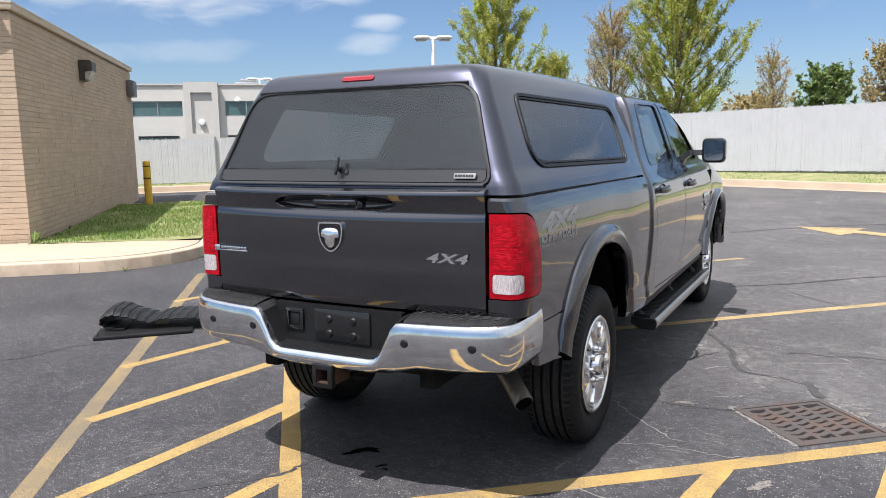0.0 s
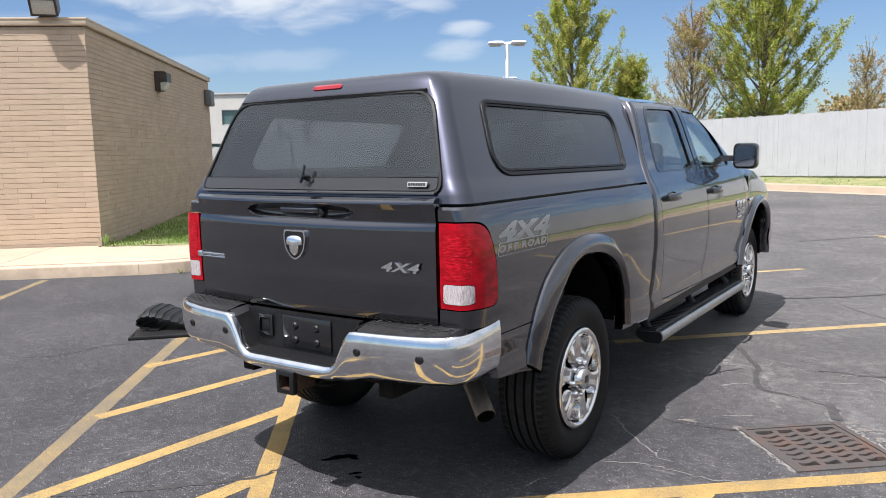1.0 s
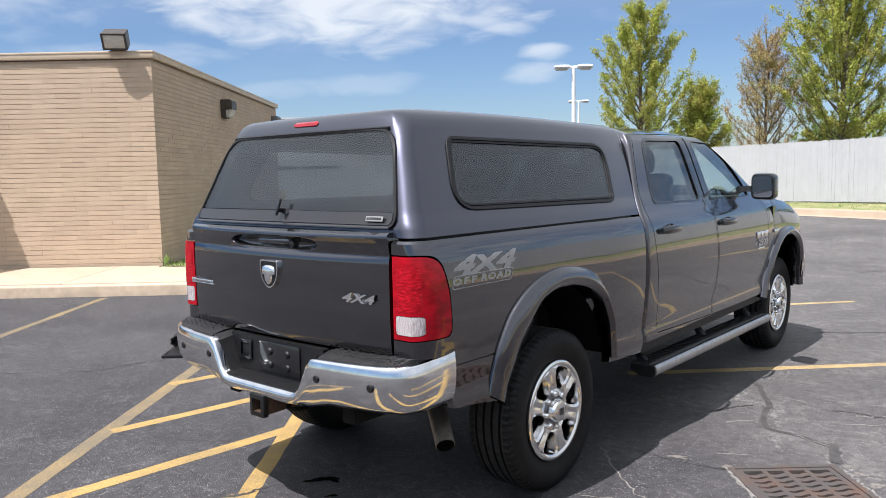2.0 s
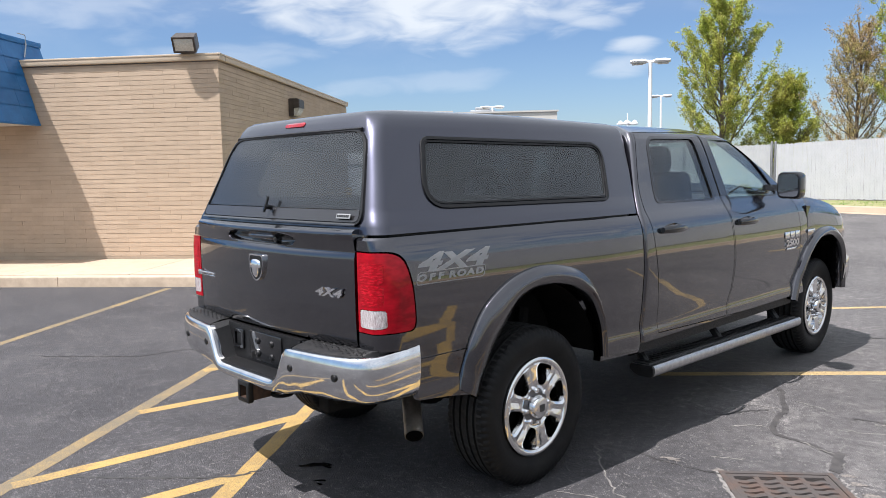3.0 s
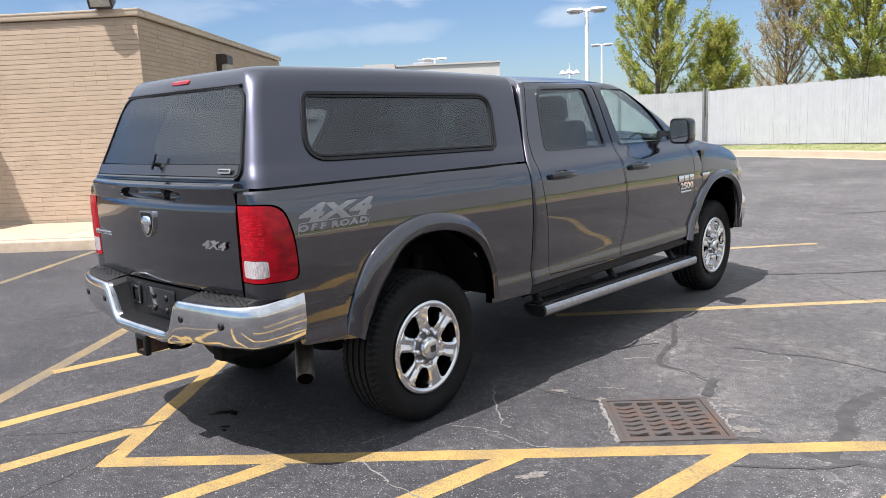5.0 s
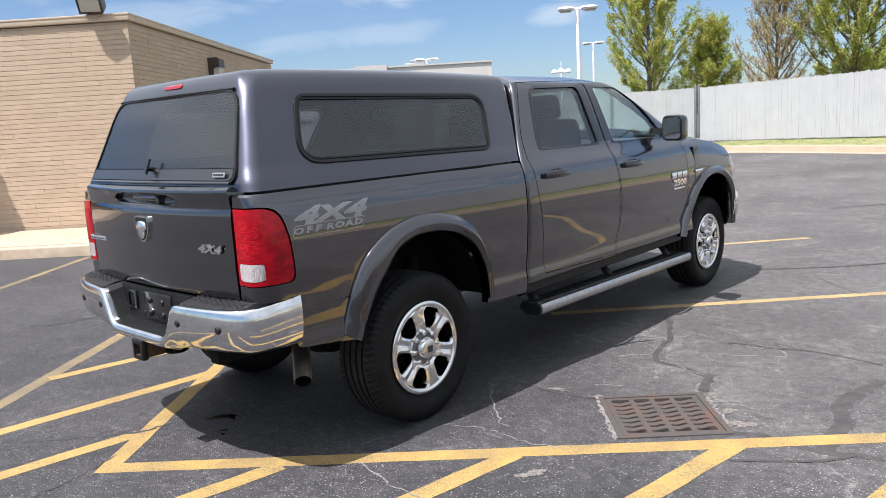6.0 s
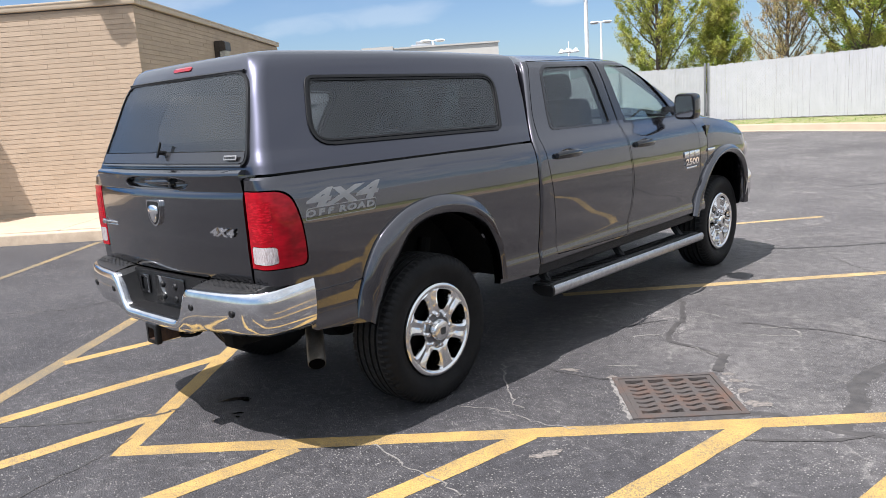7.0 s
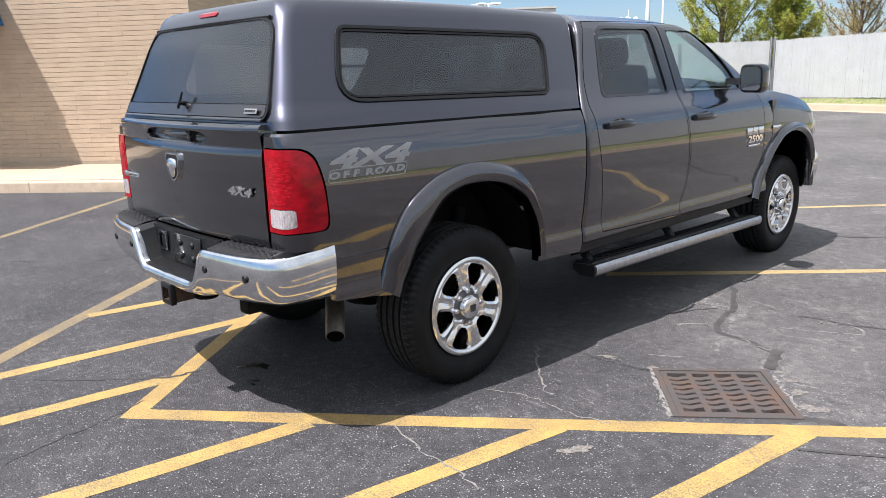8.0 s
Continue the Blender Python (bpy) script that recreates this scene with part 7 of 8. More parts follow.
    part("plate_bar", moved(join(*[box(-0.042 + 0.012 * k, -0.033 + 0.012 * k, -0.003, -0.002, -0.005, 0.006) for k in range(7)]), pose(0.615, -0.985, 1.437, -18, 0, 2)), black_plastic, pl, smooth=0)
    # brake lamp over the hatch
    lamp = moved(loft([[(x, dy, z) for dy, z in ((0.02, -0.015 * k), (-0.003 * k, -0.013 * k), (-0.008 * k, 0.0), (-0.003 * k, 0.013 * k), (0.02, 0.015 * k))] for x, k in ((-0.088, 0.3), (-0.084, 0.75), (-0.076, 1.0), (0.0, 1.0), (0.076, 1.0), (0.084, 0.75), (0.088, 0.3))]), pose(0.0, -0.815, 1.868, -38))
    part("brake_lamp", lamp, red_dark, topper, "red high brake lamp", smooth=30)


build_shell()

# ---- drain grate ----
def build_grate():
    gu, gv, gs = GRATE
    g = thing("drain_grate", "rusty cast-iron storm drain grate with wavy slots in the asphalt", "drain grate", m=SITE_POSE @ pose(gu, gv, 0))
    s = gs - 0.002
    fr = baked(box(-s, s, -s, s, -0.10, 0.006), ("DIFFERENCE", box(-s + 0.028, s - 0.028, -s + 0.028, s - 0.028, -0.3, 0.3)))
    part("frame", fr, grate_iron, g, smooth=0)
    i = s - 0.031
    bor = baked(box(-i, i, -i, i, -0.045, 0.002), ("DIFFERENCE", box(-i + 0.03, i - 0.03, -i + 0.03, i - 0.03, -0.3, 0.3)))
    part("grate_border", bor, grate_iron, g, smooth=0)
    a = i - 0.03
    for k in range(3):
        u = -a + (k + 1) * 2 * a / 4
        part("cross_rib", box(u - 0.015, u + 0.015, -a, a, -0.045, 0.0025, 0.003, 1), grate_iron, g, smooth=0)
    # curved bars between the ribs
    rows = 8
    for k in range(1, rows):
        v = -a + 2 * a * k / rows
        loops = []
        for t in np.linspace(-a, a, 33):
            w = v + 0.009 * math.sin(2 * math.pi * (t + a) / (a * 0.5) + 2.6)
            loops.append([(t, w - 0.020, -0.04), (t, w + 0.020, -0.04), (t, w + 0.018, 0.001), (t, w - 0.018, 0.001)])
        part("bar", loft(loops), grate_iron, g, smooth=0)
    well = box(-s, s, -s, s, -0.75, -0.02)
    for f in [f for f in well.faces if f.calc_center_median().z > -0.03]:
        well.faces.remove(f)
    for f in well.faces:
        f.normal_flip()
    me = bpy.data.meshes.new("drain_well")
    well.to_mesh(me)
    well.free()
    # the well's depth gets its shade from near-black wall colour
    me.materials.append(hollow_shade)
    o = new("drain_well", me)
    o.parent = g


build_grate()

# ---- cracks, patches and stains in the asphalt ----
CRACKS = {
    "c1": ([(-1.06, -1.70), (-0.73, -1.43), (-0.38, -1.08), (-0.34, -0.94), (-0.27, -0.70), (-0.24, -0.42), (-0.20, -0.21), (-0.10, 0.29)], 0.020),
    "c2": ([(0.64, 0.64), (1.01, 0.71), (1.21, 0.70), (1.51, 0.73)], 0.012),
    "c3": ([(0.97, 2.66), (1.17, 2.45), (1.27, 2.23), (1.37, 2.01), (1.38, 1.89), (1.41, 1.73), (1.47, 1.57), (1.55, 1.52), (1.70, 1.50), (1.82, 1.44), (1.90, 1.40)], 0.034),
    "c4": ([(0.72, 1.05), (0.89, 1.30), (1.13, 1.73), (1.28, 1.97)], 0.014),
    "c5": ([(1.74, 2.14), (1.87, 2.17), (2.02, 2.16), (2.21, 2.22), (2.45, 2.2), (2.68, 2.15)], 0.022),
    "c6": ([(2.18, 0.54), (2.32, 0.7), (2.41, 0.74), (2.53, 0.72), (2.65, 0.71)], 0.05),
    "c7": ([(0.03, -1.98), (-0.05, -1.73), (-0.10, -1.46), (-0.18, -1.29)], 0.009),
    "c8": ([(-4.2, -0.9), (-3.58, -0.37), (-3.46, -0.18), (-3.43, 0.08), (-3.28, 0.28)], 0.016),
    "c9": ([(0.57, 9.36), (1.47, 10.29), (2.94, 11.33), (5.0, 12.2)], 0.06),
    "c10": ([(1.04, 4.61), (1.66, 5.02), (2.60, 5.87), (4.2, 6.9)], 0.04),
    "c11": ([(1.62, 4.61), (1.88, 4.27), (2.17, 3.98)], 0.014),
    "c12": ([(1.955, 1.165), (1.92, 1.30), (1.885, 1.47)], 0.058),
    "c13": ([(2.39, 0.39), (2.59, 0.51), (2.74, 0.62), (2.84, 0.75)], 0.022),
    "c14": ([(2.74, 1.87), (2.68, 1.65), (2.64, 1.45), (2.64, 1.31), (2.68, 1.2), (2.71, 1.06), (2.71, 0.94), (2.72, 0.83), (2.72, 0.73)], 0.085),
    "c15": ([(2.65, 0.71), (2.73, 0.71), (2.81, 0.74), (2.95, 0.78)], 0.05),
}


def jagged(pts, amp, seed):
    rnd = random.Random(seed)
    line = smooth_line(pts, 7)
    return [p + Vector((rnd.uniform(-amp, amp), rnd.uniform(-amp, amp))) for p in line]


def build_cracks():
    for i, (key, (pts, w)) in enumerate(CRACKS.items()):
        broad = key in ("c3", "c5", "c6", "c12", "c13", "c14", "c15")
        faded = key == "c11"
        bm = strip([p.to_3d() for p in jagged(pts, 0.005 if broad else 0.013, i)], w, 0.0006 + 0.0001 * (i % 4) if key in ("c6", "c14", "c15") else 0.0022 + 0.0001 * i, taper=0.35 if broad else 0.7, seed=i, wobble=0.3 if broad else 0.55)
        solid("ground_crack", bm, band_seal if broad else faded_seal if faded else sealant, "smeared dark sealant band along a crack in the asphalt" if broad else "dark jagged crack in the asphalt", "crack", "asphalt cracks", "structure", smooth=0)
    pale = [([tuple(site(GRATE[0] - GRATE[2] - 0.012, GRATE[1] + d)[:2]) for d in (-0.29, -0.15, 0.0, 0.15, 0.29)], 0.030),
            ([tuple(site(GRATE[0] + GRATE[2] + 0.014, GRATE[1] + d)[:2]) for d in (-0.20, -0.05, 0.1, 0.25)], 0.022), ([(2.18, 2.03), (1.85, 1.90), (1.72, 1.86)], 0.016), ([(1.98, 2.16), (1.91, 2.10), (1.88, 2.12)], 0.02), ([(1.89, 2.15), (2.03, 2.18), (2.17, 2.01)], 0.02), ([(1.24, 1.48), (1.34, 1.61), (1.43, 1.63)], 0.02), ([(1.38, 0.92), (1.45, 0.97), (1.55, 1.02)], 0.016),
            ([(1.56, 0.67), (1.73, 0.48), (1.86, 0.31)], 0.03), ([(1.14, 2.02), (1.34, 2.02)], 0.02), ([(1.34, 2.27), (1.61, 2.20)], 0.02),
            ([(0.81, 0.65), (1.03, 0.38), (1.23, 0.18), (1.32, 0.14)], 0.014), ([(0.96, -0.61), (1.25, -0.68), (1.45, -0.70), (1.64, -0.74)], 0.014),
            ([(1.65, 1.51), (1.79, 1.45), (1.89, 1.42), (1.95, 1.28)], 0.016), ([(1.02, -0.03), (1.25, 0.05), (1.50, 0.03), (1.69, 0.07)], 0.012)]
    for i, (pts, w) in enumerate(pale):
        bm = strip([p.to_3d() for p in jagged(pts, 0.016, 30 + i)], w * 0.6, 0.0014 + 0.0001 * i, taper=0.7, seed=30 + i, wobble=0.8)
        solid("worn_vein", bm, patch_grey, "pale worn vein in the asphalt", "crack", "asphalt cracks", "structure", smooth=0)


def blob(cx, cy, rx, ry, ang, z, seed, n=26):
    rnd = random.Random(seed)
    ph = [rnd.uniform(0, 6.28) for _ in range(4)]
    bm = bmesh.new()
    vs = []
    for k in range(n):
        a = 2 * math.pi * k / n
        f = 1 + 0.22 * math.sin(2 * a + ph[0]) + 0.16 * math.sin(3 * a + ph[1]) + 0.12 * math.sin(5 * a + ph[2]) + 0.1 * math.sin(9 * a + ph[3])
        p = Vector((rx * f * math.cos(a), ry * f * math.sin(a)))
        p.rotate(Matrix.Rotation(ang, 2))
        vs.append(bm.verts.new((cx + p.x, cy + p.y, z)))
    bm.faces.new(vs)
    return bm


def build_stains():
    for i, (x, y, a, b, g) in enumerate([(2.02, 1.16, 0.030, 0.022, 0.6), (2.09, 1.08, 0.034, 0.026, 0.9), (2.18, 0.97, 0.040, 0.032, 0.4), (2.30, 0.83, 0.060, 0.042, 0.7), (1.22, 0.76, 0.05, 0.016, 0.6), (1.24, 0.75, 0.04, 0.014, 0.2), (1.49, 0.78, 0.026, 0.02, 0.6), (1.72, -0.23, 0.07, 0.03, 0.9)]):
        solid("bare_patch", blob(x, y, a, b, g, 0.0016 + 0.0001 * i, 60 + i), bare_stone, "pale bare patch where the asphalt has worn", "asphalt patch", "bare patches", "structure", smooth=0)
    for i, (x, y, a, b, g) in enumerate([(-0.165, -0.66, 0.075, 0.032, 0.9), (-0.10, -0.63, 0.03, 0.02, 0.2), (0.03, -0.77, 0.028, 0.012, 0.8), (0.07, -0.80, 0.018, 0.01, 0.3)]):
        solid("oil_spot", blob(x, y, a, b, g, 0.003 + 0.0002 * i, 80 + i), wet_oil, "small black wet oil spot on the asphalt", "oil spot", "oil spots", "structure", smooth=0)


build_cracks()
build_stains()


# ---- rubber mats left on the ground ----
def build_mats():
    low = thing("rubber_mat", "flat black rubber floor mat lying on the asphalt", "floor mat", "loose floor mats", SITE_POSE @ pose(-2.05, 2.60, 0, 0, 0, 3))
    rows = []
    for u in np.linspace(-0.38, 0.38, 16):
        rows.append([(u, v, 0.012 + 0.01 * noise.noise(Vector((u * 5, v * 5, 1)))) for v in np.linspace(-0.17, 0.16, 8)])
    sheet = loft(rows, cap=False, closed=False)
    bmesh.ops.solidify(sheet, geom=sheet.faces[:], thickness=0.014)
    part("sheet", sheet, mat_rubber, low)
    part("hem", join(box(-0.39, 0.38, -0.185, -0.165, 0.0, 0.03, 0.006), box(-0.40, -0.375, -0.185, 0.17, 0.0, 0.028, 0.006)), mat_rubber, low)
    top = thing("rubber_mat", "curled black ribbed rubber mat with a humped edge on another mat", "floor mat", "loose floor mats", SITE_POSE @ pose(-2.02, 2.82, 0.03, 0, 0, -4))
    # a rolled end that stands up, a fold beside it, then the rest lying loosely
    spine = [(-0.20, 0.012), (-0.33, 0.02), (-0.385, 0.07), (-0.375, 0.135), (-0.315, 0.175), (-0.24, 0.170), (-0.16, 0.135), (-0.07, 0.098), (0.02, 0.062), (0.06, 0.085), (0.13, 0.108), (0.22, 0.105), (0.33, 0.10), (0.42, 0.085), (0.50, 0.03), (0.53, 0.012)]
    line = smooth_line(spine, 12)
    rows = []
    for i, p in enumerate(line):
        d = (line[min(i + 1, len(line) - 1)] - line[max(i - 1, 0)]).normalized()
        nrm = Vector((-d.y, d.x))
        lp = []
        for v in np.linspace(-0.23, 0.26, 30):
            sag = 1 - 0.35 * max((v - 0.05) / 0.21, 0.0) ** 2 - 0.25 * max((-v - 0.12) / 0.11, 0.0) ** 2
            rib = 0.007 * (1 if i % 9 < 6 else 0) + 0.010 * noise.noise(Vector((i * 0.06, v * 6, 3)))
            lp.append((p.x - rib * nrm.x + 0.10 * (v + 0.23) * (1 if p.x > 0 else 0.3), v, max(p.y * sag - rib * nrm.y * (1 if i > 8 else 0), 0.010)))
        rows.append(lp)
    sheet = loft(rows, cap=False, closed=False)
    bmesh.ops.solidify(sheet, geom=sheet.faces[:], thickness=0.008)
    part("ribbed_sheet", sheet, mat_rubber, top, smooth=40)


build_mats()


# ---- lamps on poles behind the fence ----
def build_lot_lamp(x, y, top, span, turn, label):
    g = rise(x, y)
    t = thing("parking_lamp", label, "street lamp", "parking lot lamps", pose(x, y, g, 0, 0, turn))
    part("pole", tube([(0, 0, 0), (0, 0, top - g - 0.1), (0, 0, top - g)], 0.09, 10, radii=[0.10, 0.075, 0.075]), lamp_white, t)
    part("arm", box(-span * 0.2, span * 0.2, -0.05, 0.05, top - g - 0.02, top - g + 0.09, 0.01), lamp_white, t)
    for s in (1, -1):
        k = span / 2
        bm = loft([[(s * (k * a), w * math.cos(q) * 0.30, top - g + 0.04 + 0.10 * h * math.sin(q)) for q in [2 * math.pi * j / 12 for j in range(12)]] for a, w, h in ((0.18, 0.55, 0.6), (0.28, 0.95, 1.0), (0.75, 1.0, 1.0), (0.95, 0.8, 0.75), (1.0, 0.5, 0.4))])
        head = part("lamp_head", bm, lamp_white, t)
        part("lens", box(min(s * k * 0.35, s * k * 0.9), max(s * k * 0.35, s * k * 0.9), -0.2, 0.2, top - g - 0.075, top - g - 0.055, 0.005), lamp_glass, head)


build_lot_lamp(-13.1, 25.2, 5.95, 1.62, 32, "white twin-head lamp on a tall pole behind the fence")
build_lot_lamp(-26.2, 49.4, 7.0, 1.6, 30, "white twin-head lamp on a pole in the far lot")
build_lot_lamp(-36.7, 41.9, 6.6, 1.9, 45, "white twin-head lamp on a pole before the pale building")
build_lot_lamp(4.95, 56.2, 4.9, 1.6, 0, "white twin-head lamp on a short pole in the far lot")


def build_cluster(x, y, top):
    t = thing("globe_lamp", "white post with a cluster of round lamps in the far lot", "street lamp", "globe lamps", pose(x, y, rise(x, y)))
    part("pole", tube([(0, 0, 0), (0, 0, top - 0.3)], 0.06, 8), lamp_white, t)
    for k in range(4):
        a = math.pi / 2 * k + 0.4
        p = Vector((0.55 * math.cos(a), 0.55 * math.sin(a), top - 0.55))
        part("arm", tube([(0, 0, top - 0.45), p * 0.6 + Vector((0, 0, (top - 0.3) * 0.4)), p + Vector((0, 0, 0.25))], 0.03, 6), lamp_white, t)
        part("lamp_bowl", moved(revolve([(0.0, 0.26), (0.10, 0.24), (0.16, 0.12), (0.26, 0.0), (0.24, -0.06), (0.0, -0.1)], 14, "z"), Matrix.Translation(p)), lamp_white, t)
    part("finial", tube([(0, 0, top - 0.45), (0, 0, top + 0.25)], 0.03, 6), lamp_white, t)


build_cluster(-28.3, 48.1, 5.2)
build_cluster(-38.0, 41.1, 5.2)


# ---- pale two-storey building behind the fence ----
def build_far_building():
    b = thing("office_building", "pale two-storey stucco building with teal windows behind the fence", "building", m=SITE_POSE)
    v, u0, u1, top = 55.4, -60.0, 3.4, 6.15
    holes = [(-10.9, -7.35), (-22.0, -13.0), (-4.3, -1.2)]
    w = box(u0, u1, v, v + 25, -0.5, top)
    steps = [("DIFFERENCE", box(a, c, v - 1, v + 0.5, 3.85, 5.0)) for a, c in holes] + [("DIFFERENCE", box(a, a + 2.9, v - 1, v + 0.5, 0.2, 2.45)) for a in (-10.6, -7.2 - 6.8, -4.2, -0.9)]
    part("wall", baked(w, *steps), far_wall, b, smooth=0)
    part("roof_edge", box(u0, u1 + 0.1, v - 0.1, v + 0.3, top, top + 0.12), far_wall2, b, smooth=0)
    part("pilaster", baked(box(-7.2, -4.75, v - 0.45, v, -0.5, top + 0.22), ("DIFFERENCE", box(-6.7, -5.2, v - 1, v - 0.25, 2.6, 5.6))), far_wall2, b, smooth=0)
    for a, c in holes:
        win = new("window")
        win.parent = b
        n = max(2, int((c - a) / 1.2))
        part("window_frame", join(box(a, c, v + 0.1, v + 0.2, 3.85, 3.93), box(a, c, v + 0.1, v + 0.2, 4.92, 5.0), *[box(a + (c - a) * k / n - 0.04, a + (c - a) * k / n + 0.04, v + 0.1, v + 0.2, 3.85, 5.0) for k in range(n + 1)]), galvanized, win, smooth=0)
        for k in range(n):
            part("pane", box(a + (c - a) * k / n + 0.05, a + (c - a) * (k + 1) / n - 0.05, v + 0.15, v + 0.18, 3.94, 4.91), far_glass, win, smooth=0)
    for a in (-10.6, -14.0, -4.2, -0.9):
        win = new("shopfront")
        win.parent = b
        for k in range(3):
            part("pane", box(a + 0.95 * k + 0.04, a + 0.95 * k + 0.9, v + 0.15, v + 0.18, 0.2, 2.4), far_glass, win, smooth=0)
    part("wall_lamp", moved(revolve([(0.0, -0.3), (0.18, -0.28), (0.24, -0.1), (0.2, 0.0)], 12, "y"), Matrix.Translation((-6.0, v - 0.25, 3.4))), lamp_white, b)
    part("roof_unit", join(box(-3.6, -1.6, v + 3, v + 5, top, top + 0.5, 0.03), box(-3.2, -2.0, v + 3.2, v + 4.6, top + 0.5, top + 0.75, 0.03)), galvanized, b)


build_far_building()



# ---- trees ----
def build_tree(x, y, h, r, leaf, seed, label, count=5200, low=0.12, leaf_size=0.06, bare=0.0, limbs_n=54, twig_n=8, steep=1.0, base=0.35):
    """A trunk, straight rising limbs that fork, and clumps of small leaves strung along the twigs."""
    rnd = random.Random(seed)
    t = thing("tree", label, "tree", "trees behind the fence", pose(x, y, rise(x, y)))
    trunk = [Vector((0.05 * math.sin(k * 1.3 + seed) * k / 4, 0.05 * math.cos(k * 1.7 + seed) * k / 4, h * 0.95 * k / 8)) for k in range(9)]
    part("trunk", tube(trunk, 0.1, 9, radii=[0.0135 * h * (1 - k / 9) ** 0.9 + 0.008 for k in range(9)]), bark, t)
    limbs, shoots = [], []
    for i in range(limbs_n):
        f = low + (0.88 - low) * (i + rnd.random()) / limbs_n
        k = f * 8
        i0 = min(int(k), 7)
        p0 = trunk[i0].lerp(trunk[i0 + 1], k - i0)
        az = i * 2.399 + rnd.uniform(-0.4, 0.4)
        g = (f - low) / (1.0 - low)
        full = base + (1 - base) * min(g / 0.22, 1.0) if g < 0.22 else 1.0 - 0.82 * ((g - 0.22) / 0.78) ** 0.95
        reach = r * full * rnd.uniform(0.66, 1.10)
        up = reach * rnd.uniform(0.85, 1.5) * steep * (0.9 + 0.4 * f)
        up = min(up, h * 1.03 - p0.z)
        d = Vector((math.cos(az), math.sin(az), 0))
        side = Vector((-d.y, d.x, 0)) * rnd.uniform(-0.12, 0.12) * reach
        pts = [p0, p0 + d * reach * 0.36 + Vector((0, 0, up * 0.27)) + side * 0.4, p0 + d * reach * 0.70 + Vector((0, 0, up * 0.62)) + side, p0 + d * reach + Vector((0, 0, up)) + side * 0.8]
        w = 0.0050 * h * (1 - 0.65 * f)
        limbs.append(tube(pts, w, 5, radii=[w, w * 0.72, w * 0.45, w * 0.16]))
        shoots.append((pts[2], pts[3]))
        for j in range(twig_n):
            q = 0.18 + 0.82 * (j + rnd.random()) / twig_n
            k2 = min(q * 3, 2.999)
            a = pts[int(k2)].lerp(pts[int(k2) + 1], k2 - int(k2))
            out = (d * rnd.uniform(0.0, 0.9) + Vector((rnd.uniform(-0.75, 0.75), rnd.uniform(-0.75, 0.75), rnd.uniform(0.45, 1.5)))).normalized()
            b = a + out * rnd.uniform(0.35, 1.0) * (0.30 + 0.16 * r)
            limbs.append(tube([a, a.lerp(b, 0.5), b], 0.008, 3, radii=[0.013, 0.009, 0.003]))
            shoots.append((a, b))
    for k in range(7):
        a = trunk[6].lerp(trunk[8], rnd.random())
        b = a + Vector((rnd.uniform(-0.35, 0.35), rnd.uniform(-0.35, 0.35), rnd.uniform(0.4, 0.9)))
        limbs.append(tube([a, b], 0.01, 3, radii=[0.016, 0.004]))
        shoots.append((a, b))
    tagged(part("branchwork", join(*limbs), bark, t), "fine grey-brown limbs and twigs", kind="stuff")
    co, faces = [], []
    per = max(3, int(count / len(shoots)))
    for a, b in shoots:
        n = max(1, int(per * rnd.choice((0.25, 0.7, 1.0, 1.3, 1.75))))
        clump = [rnd.uniform(bare, 1.04) for _ in range(max(2, n // 5))]
        for _ in range(n):
            f = rnd.choice(clump) + rnd.gauss(0, 0.05)
            p = a.lerp(b, f) + Vector((rnd.gauss(0, 0.07), rnd.gauss(0, 0.07), rnd.gauss(0, 0.07)))
            e1 = Vector((rnd.gauss(0, 1), rnd.gauss(0, 1), rnd.gauss(0, 1))).normalized()
            e2 = e1.cross(Vector((rnd.gauss(0, 1), rnd.gauss(0, 1), rnd.gauss(0, 1)))).normalized()
            s = leaf_size * rnd.uniform(0.6, 1.3)
            k = len(co)
            co += [p - e1 * s, p + e2 * s * 0.55, p + e1 * s, p - e2 * s * 0.55]
            faces.append((k, k + 1, k + 2, k + 3))
    me = bpy.data.meshes.new("crown")
    me.from_pydata(co, [], faces)
    me.materials.append(leaf)
    o = new("crown", me)
    o.parent = t


build_tree(-11.7, 28.8, 9.0, 2.45, leaf_green, 11, "young tree with upright limbs and thin light-green spring leaves", 60000, low=0.10, leaf_size=0.042, twig_n=11, base=0.7)
build_tree(-9.45, 30.0, 5.3, 1.35, leaf_green, 12, "small bushy tree with bright green spring leaves", 40000, low=0.05, leaf_size=0.042, twig_n=9, base=0.7)
build_tree(-6.8, 30.5, 7.3, 1.9, leaf_brown, 13, "tree with bare twigs and bronze spring buds", 26000, low=0.06, bare=0.15, leaf_size=0.036, twig_n=11, base=0.75)
build_tree(-3.9, 30.6, 9.6, 3.1, leaf_green, 14, "tall spreading tree with fresh light-green leaves", 88000, low=0.10, leaf_size=0.043, limbs_n=66, twig_n=12, base=0.7)
build_tree(-0.15, 31.6, 5.1, 1.0, leaf_brown, 15, "small sparse tree with bronze and green buds", 5500, low=0.2, bare=0.15, leaf_size=0.038, limbs_n=36, twig_n=8)
build_tree(1.9, 55.5, 5.9, 2.4, leaf_dark, 16, "broad dark green tree in full leaf in the distance", 9000, low=0.04, leaf_size=0.14, base=0.8)
build_tree(5.6, 56.0, 7.6, 2.4, leaf_brown, 17, "tall brown-green tree in the distance", 7000, leaf_size=0.10)
build_tree(8.9, 57.0, 6.6, 3.4, leaf_dark, 18, "broad green tree in full leaf in the distance", 9000, low=0.04, leaf_size=0.14, base=0.8)
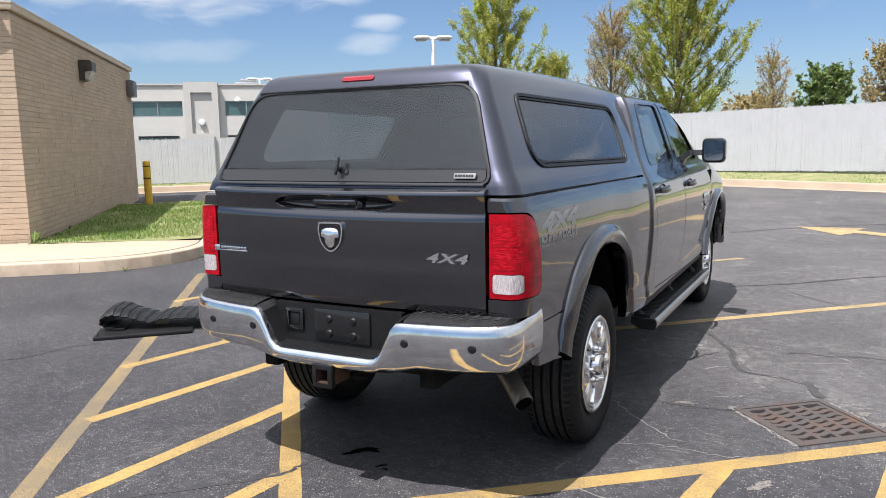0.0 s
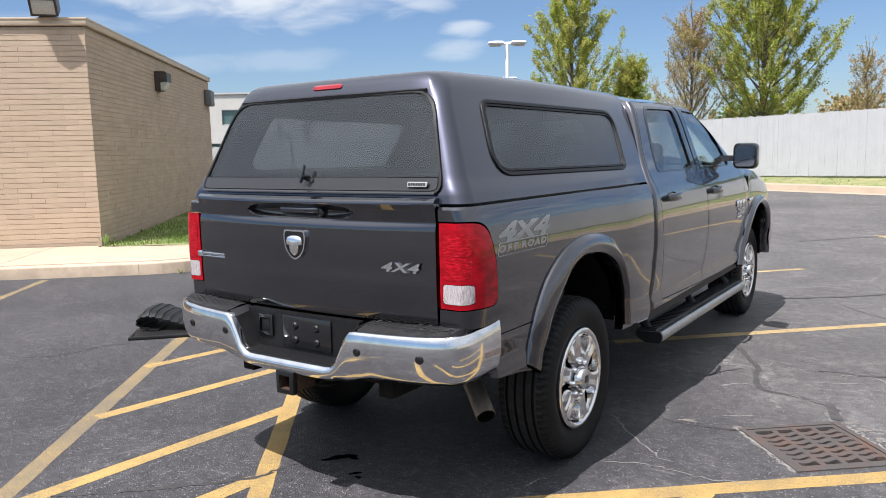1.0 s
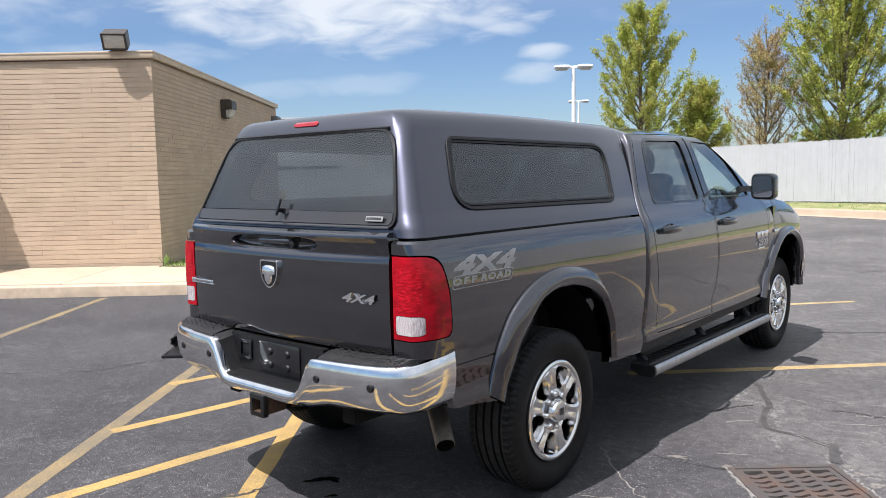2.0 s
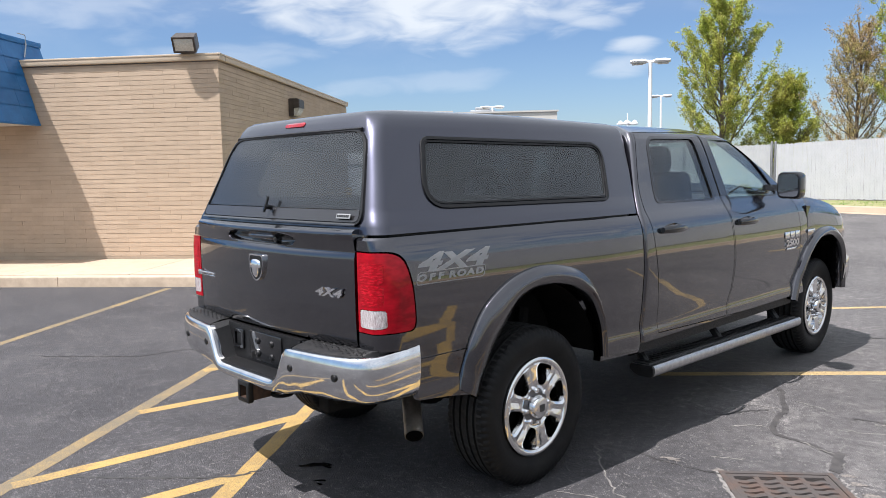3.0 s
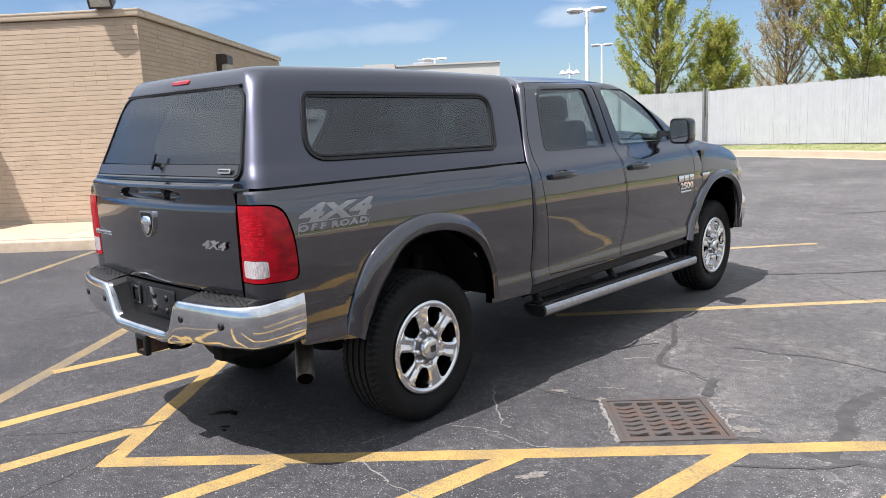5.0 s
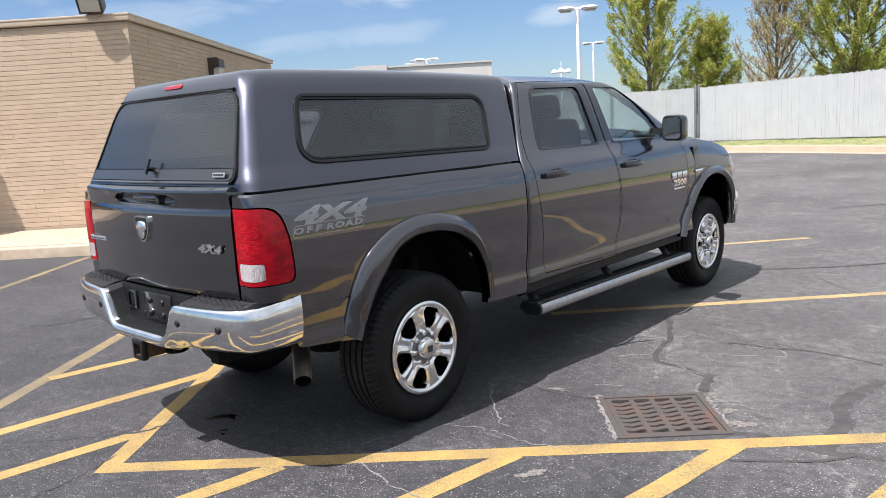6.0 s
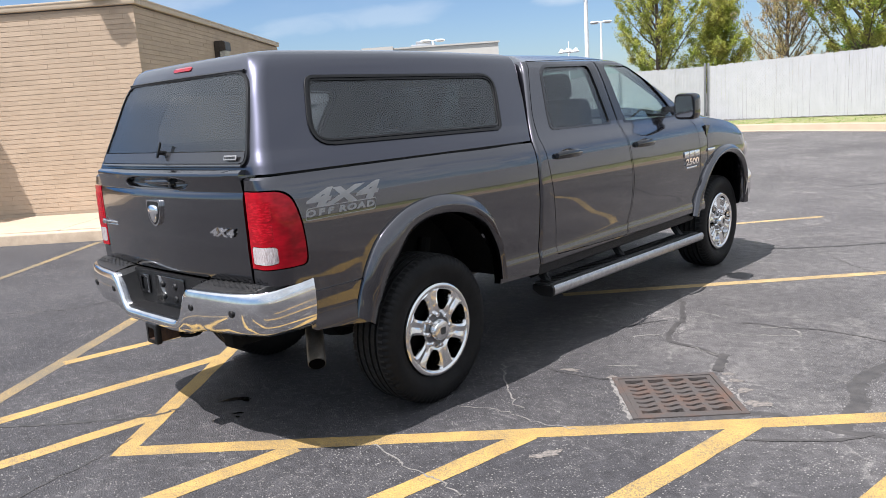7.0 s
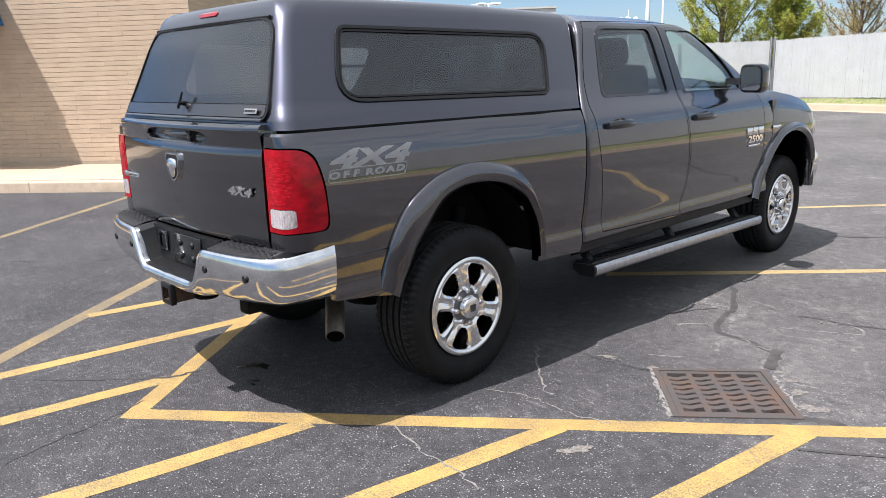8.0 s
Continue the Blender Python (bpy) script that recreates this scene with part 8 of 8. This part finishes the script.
build_tree(-12.5, 70.0, 4.8, 4.5, leaf_dark, 19, "low broad tree on the skyline", 7000, low=0.02, leaf_size=0.16, steep=0.4, base=0.8)
build_tree(-4.0, 74.0, 5.0, 5.0, leaf_brown, 20, "low broad brown-green tree on the skyline", 7000, low=0.02, leaf_size=0.14, steep=0.4, base=0.8)
build_tree(14.5, 58.0, 6.8, 3.6, leaf_dark, 21, "broad green tree in full leaf in the distance", 9000, low=0.04, leaf_size=0.14, base=0.8)


# ---- weeds at the kerb and the wall foot ----
def build_weed(u, v, z, seed, h):
    p = site(u, v)
    rnd = random.Random(seed)
    t = thing("weed", "small tuft of green weed growing in the joint", "weed", "weeds", pose(p.x, p.y, z))
    for k in range(9):
        a = rnd.uniform(0, 6.28)
        d = Vector((math.cos(a), math.sin(a), 0))
        s = Vector((-d.y, d.x, 0)) * 0.012
        l = h * rnd.uniform(0.6, 1.2)
        q = [Vector((0, 0, 0)), d * l * 0.45 + Vector((0, 0, l * 0.7)), d * l * 0.9 + Vector((0, 0, l * rnd.uniform(0.6, 1.0)))]
        bm = bmesh.new()
        vs = [bm.verts.new(c) for c in (q[0] - s * 0.4, q[0] + s * 0.4, q[1] + s, q[2], q[1] - s)]
        bm.faces.new(vs)
        part("leaf", bm, grass_mat, t, smooth=0)


build_weed(-2.85, 6.09, 0.0, 1, 0.07)
build_weed(-4.52, 8.25, WALK_H, 2, 0.22)
build_weed(-4.50, 8.5, WALK_H, 3, 0.12)
build_weed(-4.5, 10.2, WALK_H, 4, 0.10)

# ---- bricks of the building, course by course ----
def build_bricks():
    course, length, joint, proud = 0.0815, 0.405, 0.009, 0.030
    vj = 0.0005
    rows = int((WALL_H - 0.06) / course)
    base = 0.06

    def brick_box(l, axis):
        if axis == "front":
            return box(0, l, -proud, 0.0, 0, course - joint, 0.0015, 1)
        return box(0.0, proud, 0, l, 0, course - joint, 0.0015, 1)
    shared = {("front", length): mesh_of("brick", brick_box(length - vj, "front"), brick_mat, 0)}
    rnd = random.Random(21)
    joined = {"front": ([], []), "side": ([], [])}
    count = 0
    walls = (("front", -9.6, CORNER_U, FRONT_V + 0.03), ("side", FRONT_V, BACK_V, CORNER_U - 0.03))
    for axis, a0, a1, plane in walls:
        for r in range(rows):
            z = base + r * course
            start = a1 if axis == "front" else a0
            off = length * 0.5 if r % 2 else 0.0
            pos = 0.0
            while pos < abs(a1 - a0) - 0.01:
                l = min(length if (pos or not off) else off, abs(a1 - a0) - pos)
                jitter = rnd.uniform(-0.002, 0.002)
                dz = rnd.uniform(-0.0015, 0.0015)
                if axis == "front":
                    lo = start - pos - l
                    near = lo > -6.35 and 0.6 < z < 3.3 and abs(l - length) < 1e-6 and count < 300 and pos > 0
                    if near:
                        o = new("brick", shared["front", length])
                        o.parent = building
                        o.location = (lo + vj / 2, plane + jitter, z + dz)
                        count += 1
                    else:
                        joined["front"][0].append((lo + vj / 2, plane + jitter, z + dz, l - vj if pos else l - vj / 2))
                else:
                    joined["side"][0].append((plane + jitter, start + pos + vj / 2, z + dz, l - vj))
                pos += l
    for axis, (items, _) in joined.items():
        co, faces = [], []
        for x, y, z, l in items:
            h = course - joint
            if axis == "front":
                q = [(x, y, z), (x + l, y, z), (x + l, y - proud, z), (x, y - proud, z)]
            else:
                q = [(x, y, z), (x, y + l, z), (x + proud, y + l, z), (x + proud, y, z)]
            k = len(co)
            co += q + [(a, b, c + h) for a, b, c in q]
            faces += [(k, k + 1, k + 2, k + 3), (k + 4, k + 5, k + 6, k + 7), (k, k + 1, k + 5, k + 4), (k + 1, k + 2, k + 6, k + 5), (k + 2, k + 3, k + 7, k + 6), (k + 3, k, k + 4, k + 7)]
        me = bpy.data.meshes.new("brickwork")
        me.from_pydata(co, [], faces)
        me.materials.append(brick_joined)
        o = new("brickwork", me)
        o.parent = building
        tagged(o, "courses of long tan bricks", kind="stuff")


def island_bricks():
    m = material("tan_brick_courses", (0.455, 0.348, 0.25), 0.85, 0, (0.41, 0.313, 0.222), 2.2, bump=0.35, bump_scale=90)
    N, L = m.node_tree.nodes, m.node_tree.links
    p = N["Principled BSDF"]
    g = N.new("ShaderNodeNewGeometry")
    hs = N.new("ShaderNodeHueSaturation")
    r = N.new("ShaderNodeMapRange")
    socket(r, "To Min", 0.95)
    socket(r, "To Max", 1.05)
    L.new(g.outputs["Random Per Island"], r.inputs["Value"])
    L.new(r.outputs["Result"], hs.inputs["Value"])
    L.new(p.inputs["Base Color"].links[0].from_socket, hs.inputs["Color"])
    L.new(hs.outputs["Color"], p.inputs["Base Color"])
    return m


brick_joined = island_bricks()
build_bricks()
